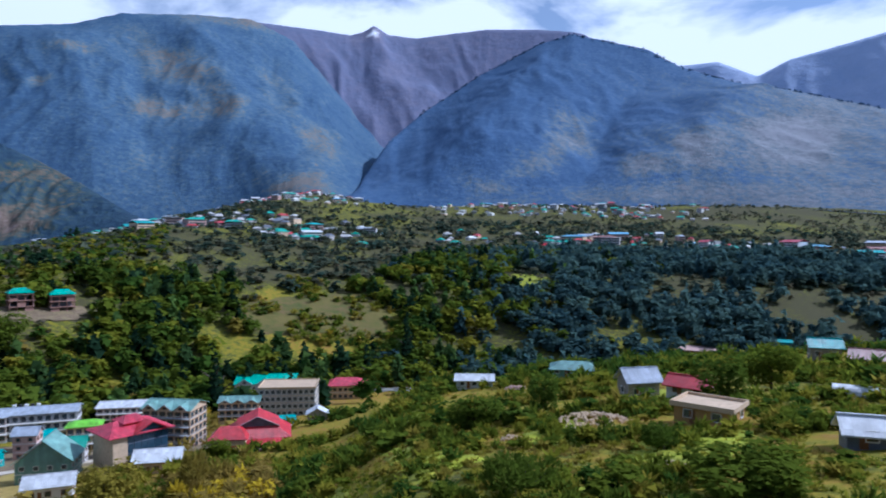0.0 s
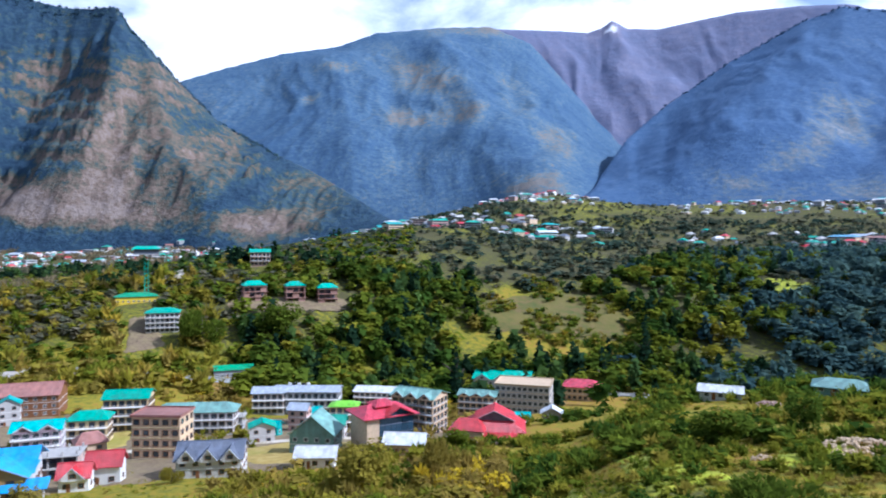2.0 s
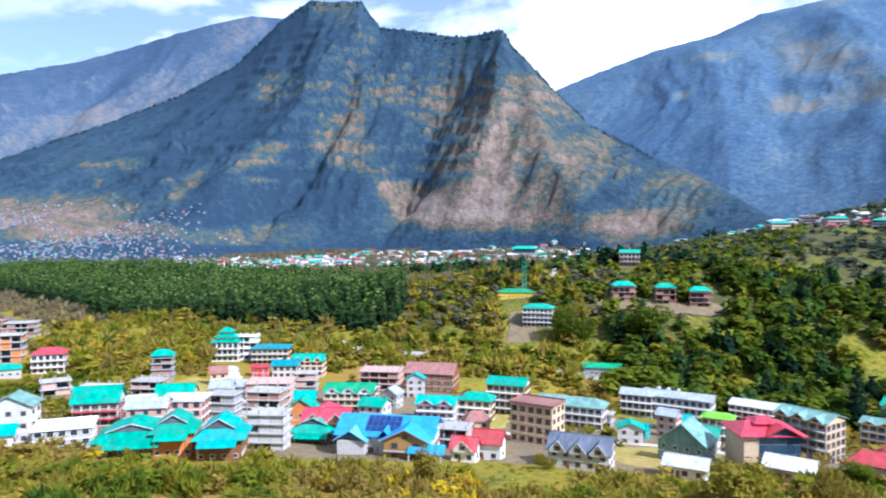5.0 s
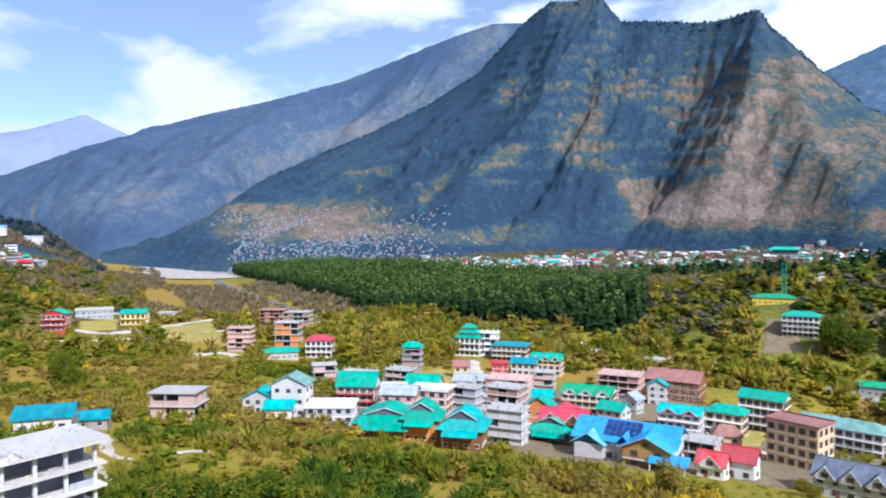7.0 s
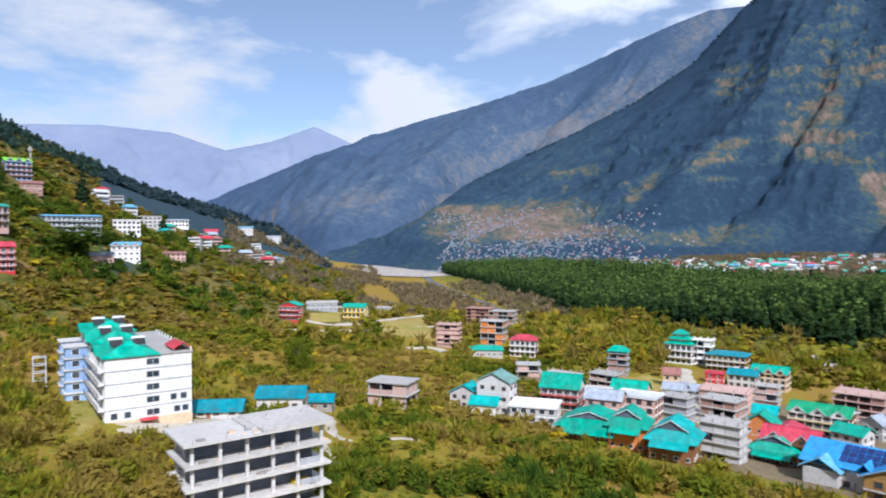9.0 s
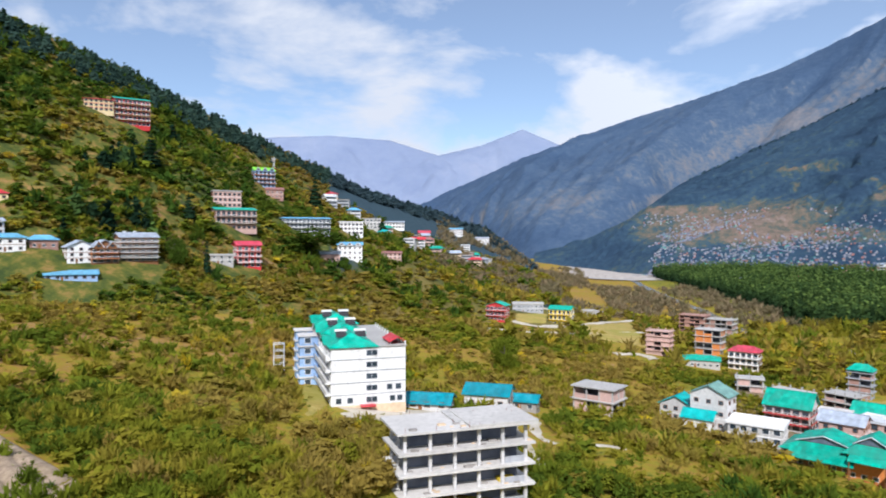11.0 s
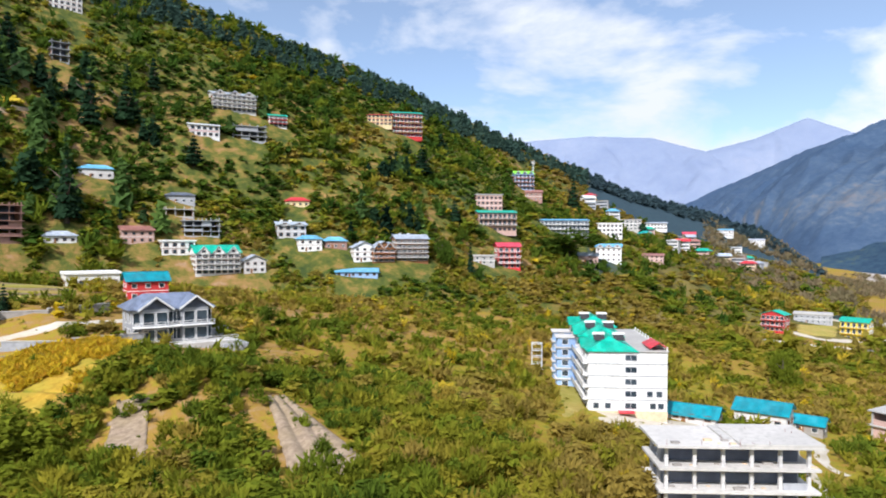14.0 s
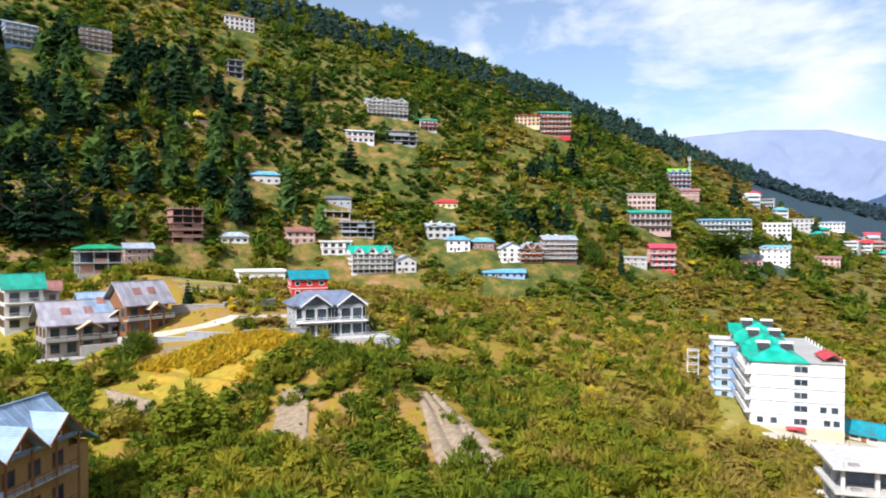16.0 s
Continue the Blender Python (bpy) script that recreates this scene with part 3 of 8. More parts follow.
def solid(name, outline, mat, thick=0.2):
    """A closed sheet: each facet of the outline with its thickness below it."""
    v, f = [], []
    for facet in outline:
        n, k = len(v), len(facet)
        v += [tuple(p) for p in facet] + [(p[0], p[1], p[2] - thick) for p in facet]
        f.append(tuple(range(n, n + k)))
        f.append(tuple(range(n + 2 * k - 1, n + k - 1, -1)))
        for i in range(k):
            j = (i + 1) % k
            f.append((n + i, n + k + i, n + k + j, n + j))
    return mesh_of(name, v, f, (mat,))


def gable_facets(x0, x1, y0, y1, z, h, over=0.7, along="x", ribs=0):
    """Two sloping sides; the ridge runs along x or y."""
    x0, x1, y0, y1 = x0 - over, x1 + over, y0 - over, y1 + over
    if along == "x":
        m = (y0 + y1) / 2
        return [[(x0, y0, z), (x1, y0, z), (x1, m, z + h), (x0, m, z + h)], [(x0, m, z + h), (x1, m, z + h), (x1, y1, z), (x0, y1, z)]]
    m = (x0 + x1) / 2
    return [[(x0, y1, z), (x0, y0, z), (m, y0, z + h), (m, y1, z + h)], [(m, y1, z + h), (m, y0, z + h), (x1, y0, z), (x1, y1, z)]]


def hip_facets(x0, x1, y0, y1, z, h, over=0.7, top=0.3):
    x0, x1, y0, y1 = x0 - over, x1 + over, y0 - over, y1 + over
    mx, my, rx, ry = (x0 + x1) / 2, (y0 + y1) / 2, max(0.05, (x1 - x0) / 2 - (1 - top) * min(x1 - x0, y1 - y0) / 2), 0.05
    a, b, c, d = (x0, y0, z), (x1, y0, z), (x1, y1, z), (x0, y1, z)
    e, g, k, l = (mx - rx, my - ry, z + h), (mx + rx, my - ry, z + h), (mx + rx, my + ry, z + h), (mx - rx, my + ry, z + h)
    return [[a, b, g, e], [b, c, k, g], [c, d, l, k], [d, a, e, l], [e, g, k, l]]


def seams(parent, x0, x1, y0, y1, z, h, over, along, mat):
    """Ridge cap along the top of a sheet roof."""
    if along == "x":
        block("ridge_cap", mat, parent, x0 - over, x1 + over, (y0 + y1) / 2 - 0.18, (y0 + y1) / 2 + 0.18, z + h - 0.05, z + h + 0.10)
    else:
        block("ridge_cap", mat, parent, (x0 + x1) / 2 - 0.18, (x0 + x1) / 2 + 0.18, y0 - over, y1 + over, z + h - 0.05, z + h + 0.10)


def roof_on(parent, kind, mat, w, dep, z, h, over=0.8, label="", wall="palewall"):
    x0, x1, y0, y1 = -w / 2, w / 2, 0, dep
    if kind == "flat":
        block("roof_slab", mat, parent, x0 - 0.5, x1 + 0.5, y0 - 0.5, y1 + 0.5, z, z + 0.3, label)
        for side in ((x0 - 0.5, x1 + 0.5, y0 - 0.5, y0 - 0.3), (x0 - 0.5, x1 + 0.5, y1 + 0.3, y1 + 0.5), (x0 - 0.5, x0 - 0.3, y0 - 0.3, y1 + 0.3), (x1 + 0.3, x1 + 0.5, y0 - 0.3, y1 + 0.3)):
            block("parapet", mat, parent, *side, z + 0.3, z + 0.75)
        return
    along = "y" if kind in ("gable_end", "cross_end") else "x"
    if kind == "hip":
        piece("roof", solid("roof", hip_facets(x0, x1, y0, y1, z, h, over), mat), parent, label=label)
    elif kind == "pagoda":
        for k in range(3):
            s = 0.5 * w * (0.27 * k)
            zz = z + k * h * 0.62
            piece("roof", solid("roof", hip_facets(x0 + s, x1 - s, y0 + s * dep / w, y1 - s * dep / w, zz, h * 0.55, over, 0.1), mat), parent, label=label)
            if k:
                block("roof_drum", "white", parent, x0 + s + 0.6, x1 - s - 0.6, y0 + s * dep / w + 0.6, y1 - s * dep / w - 0.6, zz - h * 0.3, zz)
    else:
        top = piece("roof", solid("roof", gable_facets(x0, x1, y0, y1, z, h, over, along), mat), parent, label=label)
        seams(top, x0, x1, y0, y1, z, h, over, along, mat)
    if kind in ("cross", "cross_end"):
        n = 3 if w > 15 else 2 if w > 9 else 1
        for i in range(n):
            cx = x0 + w * (i + 0.5) / n
            hw, yf, dh = w / (2 * n) * 0.74, y0 - over - 0.5, h * 0.86
            dormer = piece("dormer_roof", solid("dormer_roof", gable_facets(cx - hw, cx + hw, yf + 0.3, dep / 2, z + 0.05, dh, 0.3, "y"), mat), parent)
            piece("barge_board", solid("barge_board", gable_facets(cx - hw - 0.36, cx + hw + 0.36, yf - 0.12, yf, z + 0.1, dh, 0.0, "y"), "whitemetal", 0.34), dormer)
            front = piece("dormer_front", mesh_of("dormer_front", [(cx - hw, yf + 0.3, z - 0.5), (cx + hw, yf + 0.3, z - 0.5), (cx + hw, yf + 0.3, z + 0.05), (cx, yf + 0.3, z + dh - 0.2), (cx - hw, yf + 0.3, z + 0.05), (cx - hw, y0 + 0.05, z - 0.5), (cx + hw, y0 + 0.05, z - 0.5), (cx + hw, y0 + 0.05, z + 0.05), (cx, y0 + 0.05, z + dh - 0.2), (cx - hw, y0 + 0.05, z + 0.05)],
                  [(0, 1, 2, 3, 4), (9, 8, 7, 6, 5), (0, 5, 6, 1), (1, 6, 7, 2), (4, 9, 5, 0)], (wall,)), parent)
            piece("window", window_mesh(min(1.6, hw), min(1.3, dh * 0.42), "wood"), front, (cx, yf + 0.28, z + 0.15))


def walls(parent, mat, w, dep, h, below=2.5, gable=None, rise=0.0):
    """The wall body, with gable ends where the roof has them."""
    x0, x1 = -w / 2, w / 2
    v, f = box_data(x0, x1, 0, dep, -below, h)
    if gable == "x":
        v += [(x0, dep / 2, h + rise), (x1, dep / 2, h + rise)]
        f[1:2] = [(4, 8, 6), (5, 7, 9), (4, 5, 9, 8), (6, 8, 9, 7)]
    elif gable == "y":
        v += [(0, 0, h + rise), (0, dep, h + rise)]
        f[1:2] = [(4, 5, 8), (6, 9, 7), (4, 8, 9, 6), (5, 7, 9, 8)]
    return piece("wall", mesh_of("wall", v, f, (mat,)), parent)


def window_row(parent, name, w, dep, z, sides, ww=1.5, wh=1.4, pitch=2.9, mat="white"):
    me = window_mesh(ww, wh, mat)
    if "f" in sides:
        n = max(1, int(w / pitch))
        for i in range(n):
            piece(name, me, parent, (-w / 2 + w * (i + 0.5) / n, 0, z))
    if "b" in sides:
        n = max(1, int(w / pitch / 1.5))
        for i in range(n):
            piece(name, me, parent, (-w / 2 + w * (i + 0.5) / n, dep, z), 180)
    for s, x, turn in (("l", -w / 2, -90), ("r", w / 2, 90)):
        if s in sides:
            n = max(1, int(dep / pitch))
            for i in range(n):
                piece(name, me, parent, (x, dep * (i + 0.5) / n, z), turn)


def balcony(parent, x0, x1, z, mat, rail="white", out=1.3, y=0.0):
    """A slab with a rail of posts and two bars, as one part each."""
    b = block("balcony", mat, parent, x0, x1, y - out, y + 0.05, z - 0.15, z)
    v, f = [], []
    n = max(2, int((x1 - x0) / 1.4))
    bars = [(x0, x1, y - out, y - out + 0.06, z + 0.92, z + 1.0), (x0, x1, y - out, y - out + 0.05, z + 0.45, z + 0.52)]
    bars += [(x0 + (x1 - x0 - 0.06) * i / n, x0 + (x1 - x0 - 0.06) * i / n + 0.06, y - out, y - out + 0.06, z, z + 0.92) for i in range(n + 1)]
    for q in bars:
        bv, bf = box_data(*q, base=len(v))
        v, f = v + bv, f + bf
    piece("railing", mesh_of("railing", v, f, (rail,)), b).matrix_parent_inverse = b.matrix_basis.inverted()
    return b


FOOTPRINT = {}      # half width of each building, kept free of trees


def place(name, x, y, turn, label, category, group="", lift=0.0):
    z = float(land(x, y)) + lift
    ob = new(name)
    ob.empty_display_size = 2.0
    ob.matrix_basis = pose(x, y, z, 0, 0, turn)
    return tagged(ob, label, category, group)


def land(x, y):
    h = HILL.z(np.asarray(float(x)), np.asarray(float(y)))
    az = math.degrees(math.atan2(-x, y)) % 360
    return max(float(ground(x, y)), float(h)) if 94 < az < 225 else float(ground(x, y))


def hotel(x, y, turn, w, dep, floors, fh=3.1, wall="white", roof="flat", rmat="teal", rise=2.5, band="white", balconies="", sides="flr", tanks=0, label="", name="hotel", pitch=2.9):
    """A storeyed building: walls, a band at each floor, windows, balconies, roof, water tanks on top."""
    ob = place(name, x, y, turn, label, "building", "buildings of the valley")
    FOOTPRINT[ob.name] = w / 2
    h = floors * fh
    if floors > 2 and roof != "flat" and int(abs(x * 3 + y)) % 3:
        balconies = "f"
    walls(ob, wall, w, dep, h, 2.5, "y" if roof in ("gable_end", "cross_end") else "x" if roof in ("gable", "cross") else None, rise * dep / (dep + 1.6) if roof in ("gable", "cross") else rise * w / (w + 1.6))
    for k in range(floors):
        if k:
            block("floor_band", band, ob, -w / 2 - 0.12, w / 2 + 0.12, -0.12, dep + 0.12, k * fh - 0.14, k * fh + 0.1)
        window_row(ob, "window", w, dep, k * fh + (0.2 if balconies and k else 0.75), sides, 2.1 if balconies else 1.9, fh - 0.95 if balconies and k else min(1.8, fh - 1.0), 2.7 if balconies else pitch, "wood" if wall in ("white", "palewall", "cream", "beige", "pink", "bluewall") else "white")
        if k and "f" in balconies:
            balcony(ob, -w / 2, w / 2, k * fh + 0.1, band, out=1.8)
    roof_on(ob, roof, rmat, w, dep, h, rise, wall=wall)
    for i in range(tanks):
        tank = block("water_tank", "tank" if i % 2 else "white", ob, -w / 3 + 2.2 * i, -w / 3 + 2.2 * i + 1.3, dep * 0.55, dep * 0.55 + 1.3, h + (0.3 if roof == "flat" else rise * 0.6), h + (1.7 if roof == "flat" else rise * 0.6 + 1.5))
    return ob


def frame_block(x, y, turn, w, dep, floors, fh=3.1, mat="concrete", fill="brick", filled=0.4, posts=True, label="", name="unfinished_building", rmat=None, rise=2.2, roof="hip"):
    """A bare concrete frame: slabs, columns, some brick infill, and column stubs on the top slab."""
    ob = place(name, x, y, turn, label, "building", "unfinished concrete frames")
    FOOTPRINT[ob.name] = w / 2
    nx, ny = max(2, round(w / 4.2)), max(1, round(dep / 4.5))
    block("plinth", mat, ob, -w / 2, w / 2, 0, dep, -2.5, 0.15)
    for k in range(1, floors + 1):
        block("floor_slab", mat, ob, -w / 2 - 0.7, w / 2 + 0.7, -0.7, dep + 0.7, k * fh - 0.3, k * fh)
    rng = random.Random(int(abs(x * 7 + y * 13)))
    for i in range(nx + 1):
        for j in range(ny + 1):
            if 0 < i < nx and 0 < j < ny:
                continue
            cx, cy = -w / 2 + 0.2 + (w - 0.4) * i / nx, 0.2 + (dep - 0.4) * j / ny
            block("column", mat, ob, cx - 0.2, cx + 0.2, cy - 0.2, cy + 0.2, 0.1, floors * fh + (1.1 if posts else -0.1))
    for k in range(floors):
        for i in range(nx):
            if rng.random() < filled:
                a, b = -w / 2 + 0.4 + (w - 0.4) * i / nx, -w / 2 + (w - 0.4) * (i + 1) / nx
                block("infill_wall", fill, ob, a, b, 0.1, 0.35, k * fh, k * fh + (fh - 0.3) * rng.choice((1, 1, 0.4)))
        for s in (-1, 1):
            if rng.random() < filled:
                block("infill_wall", fill, ob, s * (w / 2 - 0.3) - 0.12, s * (w / 2 - 0.3) + 0.12, 0.5, dep - 0.5, k * fh, k * fh + fh - 0.3)
    # slate sheet that stands in for the dark of the open floors
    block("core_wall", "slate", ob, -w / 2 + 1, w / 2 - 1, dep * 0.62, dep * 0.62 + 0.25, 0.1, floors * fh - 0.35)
    if rmat:
        roof_on(ob, roof, rmat, w, dep, floors * fh + 0.9, rise)
    return ob


def house(x, y, turn, w, dep, floors=1, fh=2.8, wall="white", roof="gable", rmat="greymetal", rise=2.0, label="", name="house", sides="flr", over=0.7):
    ob = place(name, x, y, turn, label, "house", "houses of the valley")
    FOOTPRINT[ob.name] = w / 2
    h = floors * fh
    walls(ob, wall, w, dep, h, 2.0, "y" if roof in ("gable_end", "cross_end") else "x" if roof in ("gable", "cross") else None, rise * dep / (dep + 2 * over) if roof in ("gable", "cross") else rise * w / (w + 2 * over))
    for k in range(floors):
        if k:
            block("floor_band", "white" if wall != "white" else "wood", ob, -w / 2 - 0.1, w / 2 + 0.1, -0.1, dep + 0.1, k * fh - 0.1, k * fh + 0.08)
        window_row(ob, "window", w, dep, k * fh + 0.8, sides, 1.4, 1.3, 3.0, "wood" if wall in ("white", "palewall", "cream", "beige", "pink", "bluewall") else "white")
    block("door", "wood", ob, -w / 6 - 0.45, -w / 6 + 0.45, -0.06, 0.02, 0, 2.0)
    roof_on(ob, roof, rmat, w, dep, h, rise, over, wall=wall)
    return ob


# ---- buildings: the large ones near the viewpoint ----
def open_frame_building(x, y, turn, w, dep, floors, fh):
    """A bare reinforced-concrete frame with deep slabs, square columns, rubble and a stair core."""
    ob = place("unfinished_building", x, y, turn, "four-storey bare concrete frame under construction with open floors", "building", lift=-1.2)
    block("plinth", "concrete", ob, -w / 2, w / 2, 0, dep, -3.5, 0.1)
    for k in range(1, floors + 1):
        over = 1.2 if k == floors else 0.9
        block("floor_slab", "screed", ob, -w / 2 - over, w / 2 + over, -over, dep + over, k * fh - 0.32, k * fh, "pale cement roof slab" if k == floors else "")
        block("edge_beam", "concrete", ob, -w / 2, w / 2, -0.02, 0.3, k * fh - 0.7, k * fh - 0.33)
    nx, ny = 5, 2
    for k in range(floors):
        for i in range(nx + 1):
            for j in range(ny + 1):
                cx, cy = -w / 2 + 0.25 + (w - 0.5) * i / nx, 0.25 + (dep - 0.5) * j / ny
                block("column", "palewall", ob, cx - 0.22, cx + 0.22, cy - 0.22, cy + 0.22, k * fh, (k + 1) * fh - 0.3)
        # slate sheet added behind the front columns to imitate deep shade
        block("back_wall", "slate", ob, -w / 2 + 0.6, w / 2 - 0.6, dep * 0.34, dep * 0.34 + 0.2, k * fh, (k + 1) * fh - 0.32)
        if k < floors - 1:
            block("parapet", "grey", ob, w / 2 - 3.6, w / 2 - 0.3, 0.05, 0.2, k * fh, k * fh + 0.9)
    block("stair_flight", "concrete", ob, w / 2 - 3.2, w / 2 - 0.6, 1.0, 2.6, fh * 0.5, fh * 0.5 + 0.25)
    rng = random.Random(4)
    for k in range(1, floors + 1):
        for i in range(9):
            cx, cy, s = rng.uniform(-w / 2, w / 2), rng.uniform(-0.5, 1.2), rng.uniform(0.25, 0.8)
            block("rubble", "stone" if i % 3 else "beige", ob, cx, cx + s * 1.6, cy, cy + s, k * fh - 0.01, k * fh + s * 0.35)
    block("sand", "yellow", ob, w / 2 - 4.2, w / 2 - 1.6, 0.8, 2.2, fh, fh + 0.5, "heap of orange sand")
    block("roof_kerb", "concrete", ob, -1.2, 1.4, dep * 0.2, dep + 0.9, floors * fh, floors * fh + 0.22)
    block("upper_slab", "screed", ob, 0.0, w / 2 + 1.2, -1.2, dep + 1.2, floors * fh, floors * fh + 0.32)
    for i in range(14):
        cx, cy = rng.uniform(-w / 2 - 0.8, w / 2 + 0.8), rng.choice((-1.0, dep + 0.9, rng.uniform(0, dep)))
        block("rebar", "rust", ob, cx, cx + 0.05, cy, cy + 0.05, floors * fh, floors * fh + rng.uniform(0.4, 0.9))
    return ob


def white_hotel(x, y, turn, w, dep, floors, fh):
    """A long white hotel: blind lit end wall, blue balconied side, stepped green gables, water heaters on the roof."""
    ob = place("white_hotel", x, y, turn, "long white hotel with blue balconies and stepped green gables", "building", lift=0.9)
    h = floors * fh
    walls(ob, "white", w, dep, h, 4.0)
    for k in range(1, floors):
        block("floor_band", "grey", ob, -w / 2 - 0.10, w / 2 + 0.10, -0.10, dep + 0.1, k * fh - 0.08, k * fh + 0.08)
    me = window_mesh(1.3, 1.3, "grey")
    for k in range(floors):
        for q in (-0.62, 0.62):
            piece("window", me, ob, (w * 0.04 + q, 0, k * fh + 0.7))
    for k, cx in ((0, -w * 0.40), (0, -w * 0.25), (0, w * 0.32), (0, w * 0.42), (1, w * 0.28), (1, w * 0.40)):
        piece("window", me, ob, (cx, 0, k * fh + 0.7))
    block("ground_floor_band", "beige", ob, -w / 2 - 0.06, w / 2 + 0.06, -0.06, 0.4, -2.0, 0.25)
    # the shaded long side with its balconies
    n = 9
    for k in range(floors):
        for i in range(n):
            yy = dep * (i + 0.5) / n
            piece("window", window_mesh(1.8, 1.7, "white"), ob, (-w / 2, yy, k * fh + 0.4), -90)
            if k:
                b = block("balcony", "bluewall" if i > 4 else "white", ob, -w / 2 - 1.2, -w / 2, yy - 1.7, yy + 1.7, k * fh - 0.1, k * fh + 0.12)
                block("balcony_rail", "bluewall" if i > 4 else "palewall", ob, -w / 2 - 1.2, -w / 2 - 1.12, yy - 1.7, yy + 1.7, k * fh + 0.12, k * fh + 1.0)
        for yy in (dep * 0.70, dep * 0.98):
            block("bay", "bluewall", ob, -w / 2 - 4.6, -w / 2, yy - 2.4, yy + 1.6, k * fh, k * fh + fh - 0.35, "pale blue projecting bay")
            block("bay_slab", "palewall", ob, -w / 2 - 5.0, -w / 2, yy - 2.8, yy + 2.0, k * fh + fh - 0.35, k * fh + fh)
            piece("window", window_mesh(1.6, 1.5, "white"), ob, (-w / 2 - 2.6, yy - 2.4, k * fh + 0.5))
    for k in range(floors):
        for i in range(6):
            piece("window", window_mesh(1.6, 1.5, "white"), ob, (w / 2, dep * (i + 0.7) / 6.2, k * fh + 0.6), 90)
    block("roof_slab", "concrete", ob, -w / 2 - 0.3, w / 2 + 0.3, -0.3, dep + 0.3, h, h + 0.25)
    # stepped roofs running back along the shaded side, the front one hipped
    x0, x1 = -w / 2 - 0.5, w * 0.13
    mx = (x0 + x1) / 2
    for i, (y0, y1, up, rise, hip) in enumerate(((-0.5, dep * 0.44, 0.2, 2.6, 4.5), (dep * 0.40, dep * 0.72, 1.3, 2.4, 3.0), (dep * 0.68, dep + 0.5, 2.3, 2.4, 3.0))):
        zz = h + up
        a, b = (mx, y0 + hip, zz + rise), (mx, y1, zz + rise)
        piece("roof", solid("roof", [[(x0, y0, zz), (x1, y0, zz), a], [(x0, y1, zz), (x0, y0, zz), a, b], [b, a, (x1, y0, zz), (x1, y1, zz)]], "teal"), ob)
        block("ridge_cap", "teal", ob, mx - 0.2, mx + 0.2, y0 + hip, y1, zz + rise - 0.08, zz + rise + 0.1)
        block("roof_wall", "white", ob, x0 + 0.6, x1 - 0.4, y0 + 0.6, y1 - 0.3, h, zz)
        piece("gable_roof", solid("gable_roof", gable_facets(0, 4.6, -2.6, 2.6, 0, 1.7, 0.3, "x"), "teal"), ob, (x0 - 0.4, y0 + hip + 3.2, zz + 0.15))
        for s, q in ((-1, 0.3), (1, 0.25)):
            cx, cy, cz = mx + s * 2.2 - 1.2, y0 + hip * 0.8 + q, zz + rise * 0.72
            piece("solar_collector", solid("solar_collector", [[(cx, cy, cz), (cx + 2.4, cy, cz), (cx + 2.4, cy + 1.5, cz + 1.1), (cx, cy + 1.5, cz + 1.1)]], "tank", 0.12), ob)
            block("heater_tank", "white", ob, cx - 0.15, cx + 2.55, cy + 1.4, cy + 1.95, cz + 0.95, cz + 1.5)
            block("heater_stand", "greymetal", ob, cx + 1.0, cx + 1.2, cy + 1.5, cy + 1.7, cz - 1.2, cz + 0.95)
    for i in range(12):
        block("parapet_post", "white", ob, w / 2 - 0.2, w / 2 + 0.05, dep * i / 12, dep * i / 12 + 0.3, h + 0.25, h + 1.1)
    piece("porch_roof", solid("porch_roof", gable_facets(w * 0.30, w / 2, dep * 0.02, dep * 0.22, h + 0.9, 1.1, 0.3, "y"), "red"), ob, label="small red canopy")
    for cx, cy in ((w * 0.31, dep * 0.04), (w * 0.48, dep * 0.04), (w * 0.31, dep * 0.2), (w * 0.48, dep * 0.2)):
        block("porch_post", "white", ob, cx, cx + 0.15, cy, cy + 0.15, h + 0.2, h + 0.95)
    block("entrance_canopy", "red", ob, -w * 0.12, w * 0.08, -1.8, 0, 0.1, 0.35)
    return ob


